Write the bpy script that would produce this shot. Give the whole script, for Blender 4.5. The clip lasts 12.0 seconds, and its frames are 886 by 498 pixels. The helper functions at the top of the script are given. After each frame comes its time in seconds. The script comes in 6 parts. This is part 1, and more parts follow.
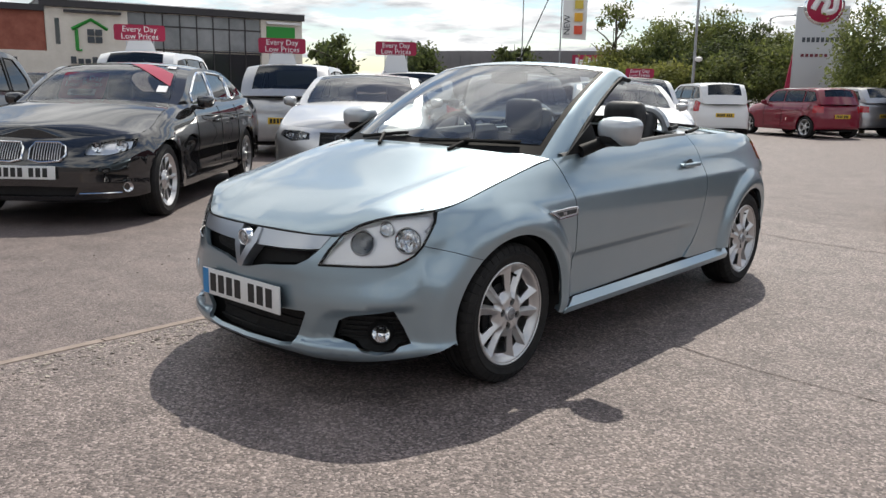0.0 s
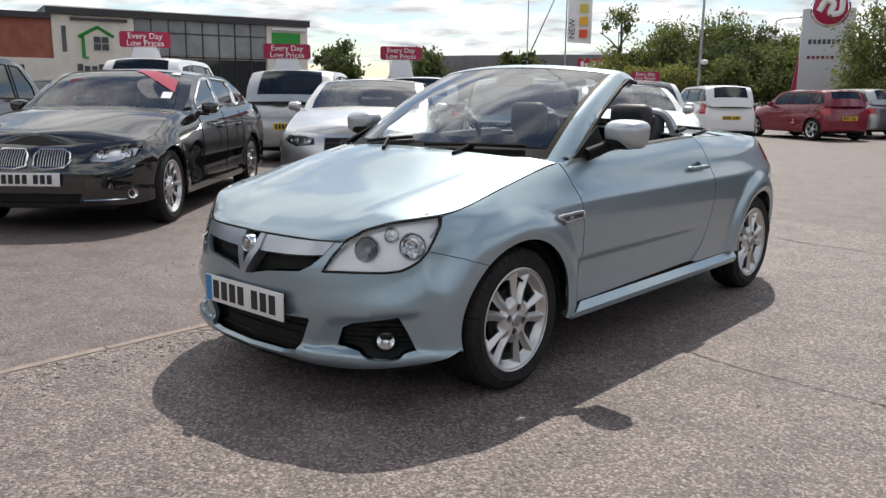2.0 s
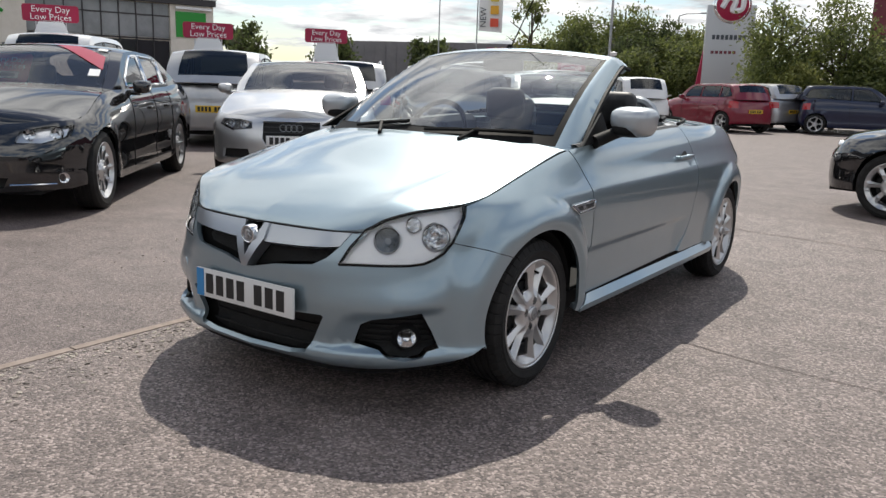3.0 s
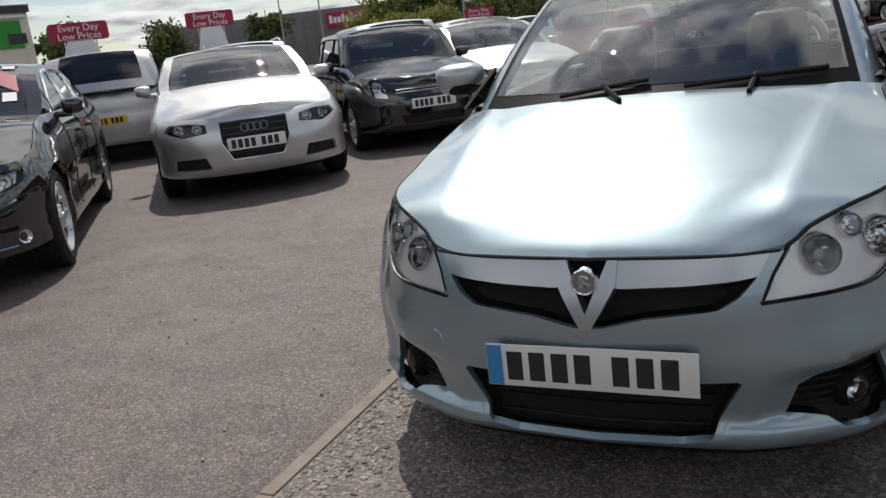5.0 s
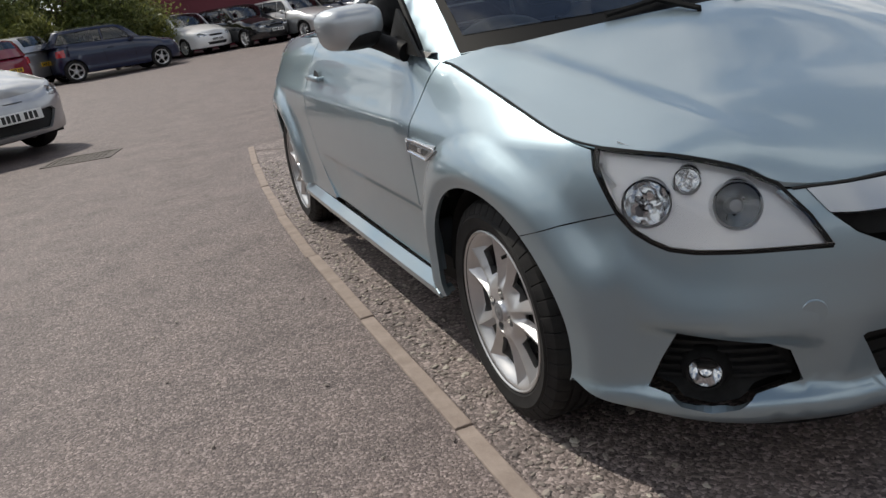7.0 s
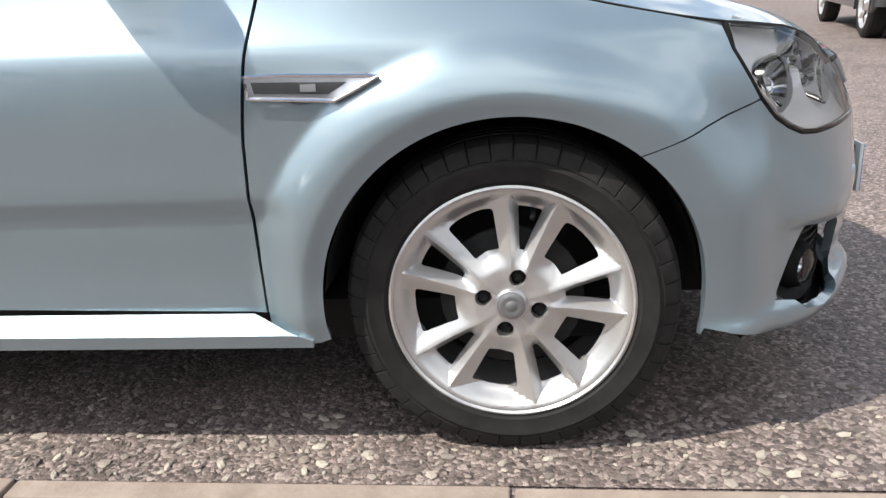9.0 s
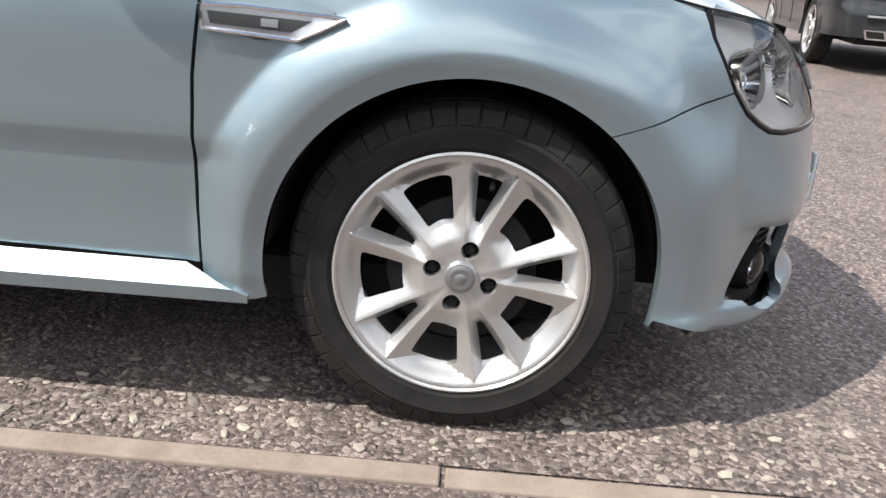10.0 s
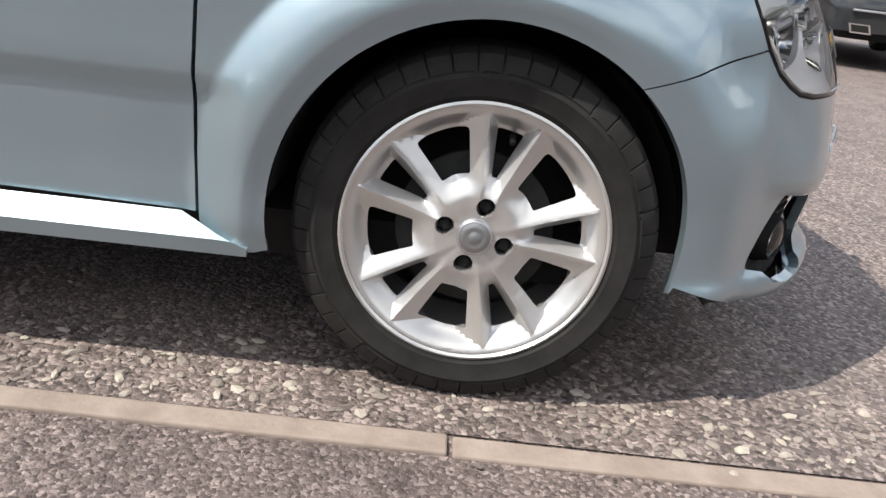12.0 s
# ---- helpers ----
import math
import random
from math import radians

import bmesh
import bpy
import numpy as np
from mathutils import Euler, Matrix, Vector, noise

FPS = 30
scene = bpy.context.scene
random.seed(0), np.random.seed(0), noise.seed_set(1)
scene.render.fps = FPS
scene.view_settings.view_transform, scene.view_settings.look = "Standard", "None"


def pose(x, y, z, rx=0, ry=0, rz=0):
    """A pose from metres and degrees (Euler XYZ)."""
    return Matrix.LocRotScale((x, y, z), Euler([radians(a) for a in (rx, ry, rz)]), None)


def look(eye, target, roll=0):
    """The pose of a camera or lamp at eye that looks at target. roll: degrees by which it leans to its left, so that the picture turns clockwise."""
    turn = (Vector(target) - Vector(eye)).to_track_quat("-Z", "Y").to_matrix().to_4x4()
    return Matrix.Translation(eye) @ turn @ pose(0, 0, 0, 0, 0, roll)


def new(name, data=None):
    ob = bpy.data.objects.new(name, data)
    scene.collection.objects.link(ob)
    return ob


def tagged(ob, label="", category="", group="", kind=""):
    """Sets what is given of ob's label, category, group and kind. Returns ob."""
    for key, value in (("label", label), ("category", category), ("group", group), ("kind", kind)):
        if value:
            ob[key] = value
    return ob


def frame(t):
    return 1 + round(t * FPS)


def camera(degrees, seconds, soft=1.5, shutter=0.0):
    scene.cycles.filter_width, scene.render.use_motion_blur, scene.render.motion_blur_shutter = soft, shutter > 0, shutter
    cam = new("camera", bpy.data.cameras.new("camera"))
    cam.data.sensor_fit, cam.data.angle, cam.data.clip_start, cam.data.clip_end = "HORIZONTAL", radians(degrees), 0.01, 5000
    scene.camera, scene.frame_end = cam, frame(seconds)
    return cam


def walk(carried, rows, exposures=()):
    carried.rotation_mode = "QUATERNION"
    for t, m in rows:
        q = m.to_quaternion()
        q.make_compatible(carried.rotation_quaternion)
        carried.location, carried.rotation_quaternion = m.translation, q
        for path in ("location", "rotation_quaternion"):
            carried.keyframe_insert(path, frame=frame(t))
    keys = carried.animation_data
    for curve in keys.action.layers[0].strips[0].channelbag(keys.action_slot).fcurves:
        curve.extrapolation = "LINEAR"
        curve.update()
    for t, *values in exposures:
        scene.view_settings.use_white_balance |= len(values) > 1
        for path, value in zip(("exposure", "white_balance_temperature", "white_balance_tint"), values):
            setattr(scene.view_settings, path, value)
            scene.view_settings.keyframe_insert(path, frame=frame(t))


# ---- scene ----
cam = camera(57.6, 12.0, soft=1.45)
PATH = [
    (0, (2.698, -2.617, 1.203), (1.408, -1.14, 0.813), 1.0),
    (0.5, (2.702, -2.611, 1.202), (1.42, -1.125, 0.818), 1.2),
    (1, (2.708, -2.604, 1.204), (1.428, -1.117, 0.815), 0.8),
    (1.5, (2.717, -2.582, 1.207), (1.439, -1.091, 0.826), 0.5),
    (2, (2.674, -2.583, 1.198), (1.371, -1.115, 0.819), 0.6),
    (2.5, (2.485, -2.64, 1.196), (1.241, -1.122, 0.812), 1.4),
    (3, (2.231, -2.71, 1.169), (1.114, -1.101, 0.764), 1.9),
    (3.2, (2.102, -2.705, 1.163), (0.956, -1.117, 0.759), 0.9),
    (4.9, (0.587, -2.525, 1.186), (-0.276, -0.796, 0.673), -6.8),
    (5, (0.488, -2.538, 1.207), (-0.339, -0.788, 0.701), -6.9),
    (5.5, (-0.059, -2.519, 1.226), (-0.619, -0.667, 0.721), -2.5),
    (6, (-0.603, -2.264, 1.219), (-0.715, -0.364, 0.603), -2.6),
    (6.5, (-1.111, -2.092, 1.17), (-0.913, -0.179, 0.621), -2.1),
    (7, (-1.536, -1.777, 1.11), (-0.912, 0.02, 0.491), -8.9),
    (7.2, (-1.632, -1.592, 1.034), (-0.911, 0.159, 0.392), -10.5),
    (9.0, (-2.100, -0.028, 0.843), (-0.217, 0.178, 0.203), -3.0),
    (9.5, (-2.057, 0.043, 0.796), (-0.152, 0.098, 0.188), 0.5),
    (10.0, (-2.048, 0.013, 0.797), (-0.168, 0.043, 0.116), 4.5),
    (10.5, (-2.043, 0.020, 0.784), (-0.161, 0.051, 0.108), 4.1),
    (11.0, (-2.041, 0.027, 0.765), (-0.155, 0.080, 0.101), 5.1),
    (11.5, (-2.019, 0.053, 0.738), (-0.139, 0.037, 0.057), 6.8),
    (12.0, (-1.992, 0.074, 0.723), (-0.123, 0.032, 0.012), 7.0),
]
walk(cam, [(t, look(e, a, r)) for t, e, a, r in PATH], [(0.0, 0.10), (3.2, 0.05), (5.0, -0.36), (7.2, -0.22), (9.0, 0.69), (12.0, 0.66)])

# ---- light: a high summer sun from behind the car, broken cloud ----
SUN_WAY = Vector((-0.357, 0.694, 1.0)).normalized()
world = bpy.data.worlds.new("world")
scene.world = world
world.use_nodes = True
wn, wl = world.node_tree.nodes, world.node_tree.links
wn.clear()
sky = wn.new("ShaderNodeTexSky")
sky.sky_type, sky.sun_disc = "NISHITA", False
sky.sun_elevation = math.asin(SUN_WAY.z)
sky.sun_rotation = math.atan2(SUN_WAY.x, SUN_WAY.y)
sky.air_density, sky.dust_density = 1.0, 0.4
wc = wn.new("ShaderNodeTexCoord")
sep = wn.new("ShaderNodeSeparateXYZ")
wl.new(wc.outputs["Generated"], sep.inputs[0])
# clouds lie on a flat layer overhead: the view direction divided by its height
up = wn.new("ShaderNodeMath"); up.operation = "ADD"; up.inputs[1].default_value = 0.12
wl.new(sep.outputs["Z"], up.inputs[0])
upm = wn.new("ShaderNodeMath"); upm.operation = "MAXIMUM"; upm.inputs[1].default_value = 0.05
wl.new(up.outputs[0], upm.inputs[0])
flat = wn.new("ShaderNodeVectorMath"); flat.operation = "DIVIDE"
comb = wn.new("ShaderNodeCombineXYZ")
for i in range(3):
    wl.new(upm.outputs[0], comb.inputs[i])
wl.new(wc.outputs["Generated"], flat.inputs[0]); wl.new(comb.outputs[0], flat.inputs[1])
cn = wn.new("ShaderNodeTexNoise")
cn.inputs["Scale"].default_value, cn.inputs["Detail"].default_value, cn.inputs["Roughness"].default_value = 1.5, 7.0, 0.58
wl.new(flat.outputs[0], cn.inputs["Vector"])
cr = wn.new("ShaderNodeValToRGB")
cr.color_ramp.elements[0].position, cr.color_ramp.elements[1].position = 0.42, 0.53
wl.new(cn.outputs["Fac"], cr.inputs[0])
cn2 = wn.new("ShaderNodeTexNoise")
cn2.inputs["Scale"].default_value, cn2.inputs["Detail"].default_value = 3.1, 5.0
wl.new(flat.outputs[0], cn2.inputs["Vector"])
cc = wn.new("ShaderNodeValToRGB")
cc.color_ramp.elements[0].color, cc.color_ramp.elements[1].color = (4.6, 4.8, 5.1, 1), (11.5, 11.5, 11.4, 1)
cc.color_ramp.elements[0].position, cc.color_ramp.elements[1].position = 0.3, 0.62
wl.new(cn2.outputs["Fac"], cc.inputs[0])
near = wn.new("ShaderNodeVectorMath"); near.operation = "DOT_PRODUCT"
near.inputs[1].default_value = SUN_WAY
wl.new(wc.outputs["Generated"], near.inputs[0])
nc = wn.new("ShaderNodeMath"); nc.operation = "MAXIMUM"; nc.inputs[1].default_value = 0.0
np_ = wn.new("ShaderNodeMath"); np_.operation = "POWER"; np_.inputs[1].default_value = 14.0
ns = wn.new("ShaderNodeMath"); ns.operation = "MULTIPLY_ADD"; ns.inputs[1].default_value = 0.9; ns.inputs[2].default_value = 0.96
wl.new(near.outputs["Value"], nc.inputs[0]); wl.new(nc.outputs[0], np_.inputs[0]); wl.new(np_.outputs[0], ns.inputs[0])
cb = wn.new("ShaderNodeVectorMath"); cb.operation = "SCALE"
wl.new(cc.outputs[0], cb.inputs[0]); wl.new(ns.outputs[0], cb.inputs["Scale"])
cm = wn.new("ShaderNodeMixRGB")
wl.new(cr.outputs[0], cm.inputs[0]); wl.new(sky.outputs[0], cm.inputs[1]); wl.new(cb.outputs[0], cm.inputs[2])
bg = wn.new("ShaderNodeBackground"); bg.inputs["Strength"].default_value = 0.11
wo = wn.new("ShaderNodeOutputWorld")
wl.new(cm.outputs[0], bg.inputs[0]); wl.new(bg.outputs[0], wo.inputs[0])

sun = new("sun", bpy.data.lights.new("sun", "SUN"))
sun.data.energy, sun.data.angle, sun.data.color = 3.8, radians(0.55), (1.0, 0.94, 0.84)
sun.matrix_world = look(SUN_WAY * 30, (0, 0, 0))


# ---- materials ----
def principled(name, colour, rough=0.5, metal=0.0, coat=0.0, spec=0.5):
    m = bpy.data.materials.new(name)
    m.use_nodes = True
    b = m.node_tree.nodes["Principled BSDF"]
    b.inputs["Base Color"].default_value = (*colour, 1)
    b.inputs["Roughness"].default_value, b.inputs["Metallic"].default_value = rough, metal
    b.inputs["Coat Weight"].default_value, b.inputs["Coat Roughness"].default_value = coat, 0.03
    b.inputs["Specular IOR Level"].default_value = spec
    return m


def node(m, kind, **kw):
    n = m.node_tree.nodes.new("ShaderNode" + kind)
    for k, v in kw.items():
        n.inputs[k.replace("_", " ")].default_value = v
    return n


def bsdf(m):
    return m.node_tree.nodes["Principled BSDF"]


def link(m, a, b):
    m.node_tree.links.new(a, b)


def ramp(m, fac, stops):
    r = m.node_tree.nodes.new("ShaderNodeValToRGB")
    els = r.color_ramp.elements
    while len(els) < len(stops):
        els.new(0.5)
    for e, (p, c) in zip(els, stops):
        e.position, e.color = p, (*c, 1)
    link(m, fac, r.inputs[0])
    return r.outputs[0]


def mottled(name, a, b, scale, rough=0.8, bump=0.3, depth=0.004, fine=None, metal=0.0, coat=0.0, lo=0.35, hi=0.65):
    """Two tones broken up at a coarse and a fine scale, with fine relief."""
    m = principled(name, a, rough, metal, coat)
    co = m.node_tree.nodes.new("ShaderNodeTexCoord")
    n1 = node(m, "TexNoise", Scale=scale, Detail=8.0, Roughness=0.65)
    link(m, co.outputs["Object"], n1.inputs["Vector"])
    link(m, ramp(m, n1.outputs["Fac"], [(lo, a), (hi, b)]), bsdf(m).inputs["Base Color"])
    n2 = node(m, "TexNoise", Scale=fine or scale * 12, Detail=4.0)
    link(m, co.outputs["Object"], n2.inputs["Vector"])
    bu = node(m, "Bump", Strength=bump, Distance=depth)
    link(m, n2.outputs["Fac"], bu.inputs["Height"])
    link(m, bu.outputs[0], bsdf(m).inputs["Normal"])
    return m


def paint(name, colour, metal=0.0, rough=0.35, flake=True, dust=0.06):
    """Clear-coated car paint with metal flake and a little dust."""
    m = principled(name, colour, rough, metal, 1.0, 0.3)
    co = m.node_tree.nodes.new("ShaderNodeTexCoord")
    n1 = node(m, "TexNoise", Scale=6.0, Detail=6.0)
    link(m, co.outputs["Object"], n1.inputs["Vector"])
    hi = tuple(min(1, c + dust) for c in colour)
    link(m, ramp(m, n1.outputs["Fac"], [(0.45, colour), (0.8, hi)]), bsdf(m).inputs["Base Color"])
    if flake:
        n2 = node(m, "TexNoise", Scale=900.0, Detail=1.0)
        link(m, co.outputs["Object"], n2.inputs["Vector"])
        bu = node(m, "Bump", Strength=0.05, Distance=0.001)
        link(m, n2.outputs["Fac"], bu.inputs["Height"])
        link(m, bu.outputs[0], bsdf(m).inputs["Normal"])
    return m


def glass(name, tint, gloss=1.0, ior=1.7):
    m = bpy.data.materials.new(name)
    m.use_nodes = True
    nt = m.node_tree
    nt.nodes.clear()
    tr, gl, mx = node(m, "BsdfTransparent"), node(m, "BsdfGlossy"), node(m, "MixShader")
    fr, out = node(m, "Fresnel", IOR=ior), node(m, "OutputMaterial")
    tr.inputs[0].default_value = (*tint, 1)
    gl.inputs["Roughness"].default_value = 0.0
    gl.inputs["Color"].default_value = (gloss, gloss, gloss, 1)
    link(m, fr.outputs[0], mx.inputs[0])
    link(m, tr.outputs[0], mx.inputs[1]); link(m, gl.outputs[0], mx.inputs[2])
    link(m, mx.outputs[0], out.inputs[0])
    return m


M = {}
M["silver_blue"] = paint("silver_blue_paint", (0.316, 0.402, 0.450), 0.74, 0.37, dust=0.012)
M["black"] = paint("black_paint", (0.011, 0.011, 0.012), 0.0, 0.5, False, 0.001)
bsdf(M["black"]).inputs["Specular IOR Level"].default_value = 0.0
bsdf(M["black"]).inputs["Coat IOR"].default_value = 1.9
M["pale_silver"] = paint("pale_silver_paint", (0.60, 0.60, 0.60), 0.8, 0.38)
M["white"] = paint("white_paint", (0.80, 0.80, 0.79), 0.0, 0.4, False, 0.0)
M["silver"] = paint("silver_paint", (0.46, 0.46, 0.465), 0.8, 0.38)
M["red"] = paint("dark_red_paint", (0.19, 0.004, 0.020), 0.0, 0.4, False, 0.01)
M["navy"] = paint("navy_paint", (0.008, 0.014, 0.045), 0.1, 0.4, dust=0.004)
M["dark_grey"] = paint("dark_grey_paint", (0.030, 0.032, 0.035), 0.5, 0.35, dust=0.004)
M["grey"] = paint("grey_paint", (0.12, 0.13, 0.14), 0.6, 0.35, dust=0.02)
M["plastic"] = mottled("black_plastic", (0.010, 0.010, 0.010), (0.016, 0.016, 0.016), 40, 0.6, 0.12, 0.001)
bsdf(M["plastic"]).inputs["Specular IOR Level"].default_value = 0.12
M["rubber"] = mottled("tyre_rubber", (0.012, 0.0115, 0.0115), (0.023, 0.022, 0.021), 18, 0.75, 0.35, 0.001)
bsdf(M["rubber"]).inputs["Specular IOR Level"].default_value = 0.3
M["alloy"] = mottled("alloy_wheel", (0.56, 0.555, 0.55), (0.63, 0.62, 0.61), 9, 0.32, 0.04, 0.001, metal=0.72, coat=0.5)
M["chrome"] = principled("chrome", (0.82, 0.83, 0.84), 0.08, 1.0)
M["emblem"] = principled("emblem_metal", (0.30, 0.31, 0.32), 0.45, 0.8)
M["satin"] = principled("satin_metal", (0.62, 0.63, 0.65), 0.28, 0.9)
M["dark"] = principled("dark_underside", (0.006, 0.006, 0.006), 0.9)
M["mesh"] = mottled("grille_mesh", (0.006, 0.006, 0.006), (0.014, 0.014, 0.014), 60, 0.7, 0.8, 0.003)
M["glass"] = glass("window_glass", (0.28, 0.32, 0.31))
M["tint"] = glass("tinted_glass", (0.14, 0.16, 0.17))
M["lens"] = glass("lamp_glass", (0.95, 0.955, 0.96), ior=1.45)
M["redlens"] = principled("red_lens", (0.42, 0.006, 0.012), 0.12, 0, 1.0)
M["reflector"] = principled("lamp_reflector", (0.88, 0.88, 0.89), 0.2, 0.7)
M["seat"] = mottled("black_leather", (0.014, 0.014, 0.015), (0.03, 0.03, 0.031), 30, 0.5, 0.3, 0.001)
M["trim"] = mottled("grey_trim", (0.05, 0.05, 0.052), (0.075, 0.075, 0.078), 25, 0.65, 0.3, 0.001)
M["plate_white"] = principled("plate_white", (0.78, 0.78, 0.76), 0.4)
M["plate_yellow"] = principled("plate_yellow", (0.72, 0.46, 0.03), 0.4)
M["ink"] = principled("plate_black", (0.02, 0.02, 0.02), 0.5)
M["blue"] = principled("plate_blue", (0.04, 0.25, 0.55), 0.4)
M["sign_red"] = principled("sign_red", (0.36, 0.010, 0.055), 0.45)
M["ink_blue"] = principled("dark_lettering", (0.05, 0.06, 0.07), 0.5)
M["sign_white"] = principled("sign_white", (0.82, 0.82, 0.82), 0.5)


# ---- mesh helpers ----
def mesh_of(name, bm, mat, smooth=True):
    me = bpy.data.meshes.new(name)
    bm.to_mesh(me)
    bm.free()
    me.materials.append(mat)
    if smooth:
        me.polygons.foreach_set("use_smooth", [True] * len(me.polygons))
    if "nrm" in me.attributes:
        at = me.attributes["nrm"]
        nv = np.zeros(3 * len(me.vertices), np.float32)
        at.data.foreach_get("vector", nv)
        me.attributes.remove(at)
        nv = nv.reshape(-1, 3)
        li = np.zeros(len(me.loops), np.int32)
        me.loops.foreach_get("vertex_index", li)
        nl = nv[li]
        for p in me.polygons:
            r = slice(p.loop_start, p.loop_start + p.loop_total)
            if (np.abs(nl[r]).sum(axis=1) < 0.5).any():
                nl[r] = p.normal
        me.normals_split_custom_set(nl.tolist())
    return me


def sharp(me, degrees=38):
    if me.has_custom_normals:
        return me
    me.set_sharp_from_angle(angle=radians(degrees))
    return me


def part(name, bm, material, parent, label="", smooth=True, angle=38):
    """One mesh object under a thing or under a part."""
    ob = new(name, sharp(mesh_of(name, bm, material, smooth), angle))
    ob.parent = parent
    if label:
        tagged(ob, label)
    return ob


def thing(name, label, category, m=None, group="", kind=""):
    ob = new(name)
    ob.empty_display_size = 0.2
    ob.matrix_world = m or Matrix.Identity(4)
    return tagged(ob, label, category, group, kind)


def solid(name, bm, material, label, category, m=None, group="", kind="", smooth=True, angle=38):
    ob = new(name, sharp(mesh_of(name, bm, material, smooth), angle))
    ob.matrix_world = m or Matrix.Identity(4)
    return tagged(ob, label, category, group, kind)


def box(bm, x0, x1, y0, y1, z0, z1, bevel=0.0, seg=2, m=None):
    r = bmesh.ops.create_cube(bm, size=1.0)
    vs = r["verts"]
    for v in vs:
        v.co = Vector((x0 + (v.co.x + 0.5) * (x1 - x0), y0 + (v.co.y + 0.5) * (y1 - y0), z0 + (v.co.z + 0.5) * (z1 - z0)))
    if bevel:
        es = list({e for v in vs for e in v.link_edges})
        g = bmesh.ops.bevel(bm, geom=es, offset=bevel, segments=seg, profile=0.5, affect="EDGES")
        vs = list({v for f in g["faces"] for v in f.verts} | {v for v in vs if v.is_valid})
    if m:
        bmesh.ops.transform(bm, matrix=m, verts=[v for v in vs if v.is_valid])
    return bm


def boxes(*bs, bevel=0.0, m=None):
    bm = bmesh.new()
    for b in bs:
        box(bm, *b, bevel=bevel, m=m)
    return bm


def lathe(profile, steps=32, axis="x", bm=None):
    """Turn (radius, along) round the x, y or z axis."""
    bm = bm or bmesh.new()
    rings = []
    for r, a in profile:
        ring = []
        for i in range(steps):
            t = 2 * math.pi * i / steps
            c, s = r * math.cos(t), r * math.sin(t)
            ring.append(bm.verts.new({"x": (a, c, s), "y": (c, a, s), "z": (c, s, a)}[axis]))
        rings.append(ring)
    for a, b in zip(rings, rings[1:]):
        for i in range(steps):
            j = (i + 1) % steps
            bm.faces.new((a[i], a[j], b[j], b[i]))
    bmesh.ops.remove_doubles(bm, verts=bm.verts, dist=1e-6)
    bmesh.ops.recalc_face_normals(bm, faces=bm.faces)
    return bm


def tube(points, radius, sides=8, bm=None, taper=1.0):
    bm = bm or bmesh.new()
    pts = [Vector(p) for p in points]
    rings = []
    for i, p in enumerate(pts):
        d = (pts[min(i + 1, len(pts) - 1)] - pts[max(i - 1, 0)]).normalized()
        a = d.orthogonal().normalized() if i == 0 else (a - d * a.dot(d)).normalized()
        b = d.cross(a)
        r = radius * (1 + (taper - 1) * i / max(1, len(pts) - 1))
        rings.append([bm.verts.new(p + r * (math.cos(2 * math.pi * k / sides) * a + math.sin(2 * math.pi * k / sides) * b)) for k in range(sides)])
    for r0, r1 in zip(rings, rings[1:]):
        for k in range(sides):
            bm.faces.new((r0[k], r0[(k + 1) % sides], r1[(k + 1) % sides], r1[k]))
    bm.faces.new(rings[0][::-1]); bm.faces.new(rings[-1])
    return bm


def interp(table, x):
    """Smooth (monotone cubic) reading of a small table of (x, value)."""
    n = len(table)
    if x <= table[0][0]:
        return table[0][1]
    if x >= table[-1][0]:
        return table[-1][1]
    i = max(k for k in range(n - 1) if table[k][0] <= x)
    def slope(k):
        if k == 0 or k == n - 1:
            a, b = (0, 1) if k == 0 else (n - 2, n - 1)
            return (table[b][1] - table[a][1]) / (table[b][0] - table[a][0])
        d0 = (table[k][1] - table[k - 1][1]) / (table[k][0] - table[k - 1][0])
        d1 = (table[k + 1][1] - table[k][1]) / (table[k + 1][0] - table[k][0])
        return 0 if d0 * d1 <= 0 else 2 * d0 * d1 / (d0 + d1)
    (x0, y0), (x1, y1) = table[i], table[i + 1]
    h = x1 - x0
    u = (x - x0) / h
    return ((1 + 2 * u) * (1 - u) ** 2 * y0 + u * (1 - u) ** 2 * h * slope(i)
            + u * u * (3 - 2 * u) * y1 + u * u * (u - 1) * h * slope(i + 1))


def inside(p, poly):
    x, y = p
    hit = False
    j = len(poly) - 1
    for i in range(len(poly)):
        (xi, yi), (xj, yj) = poly[i], poly[j]
        if (yi > y) != (yj > y) and x < (xj - xi) * (y - yi) / (yj - yi) + xi:
            hit = not hit
        j = i
    return hit


def dense(poly, step):
    out = []
    for a, b in zip(poly, poly[1:] + poly[:1]):
        n = max(1, math.ceil(math.dist(a, b) / step))
        out += [(a[0] + (b[0] - a[0]) * i / n, a[1] + (b[1] - a[1]) * i / n) for i in range(n)]
    return out


def edge_dist(p, poly):
    best = 9.0
    for a, b in zip(poly, poly[1:] + poly[:1]):
        dx, dy = b[0] - a[0], b[1] - a[1]
        L = dx * dx + dy * dy or 1e-12
        t = min(1, max(0, ((p[0] - a[0]) * dx + (p[1] - a[1]) * dy) / L))
        best = min(best, math.hypot(p[0] - a[0] - t * dx, p[1] - a[1] - t * dy))
    return best


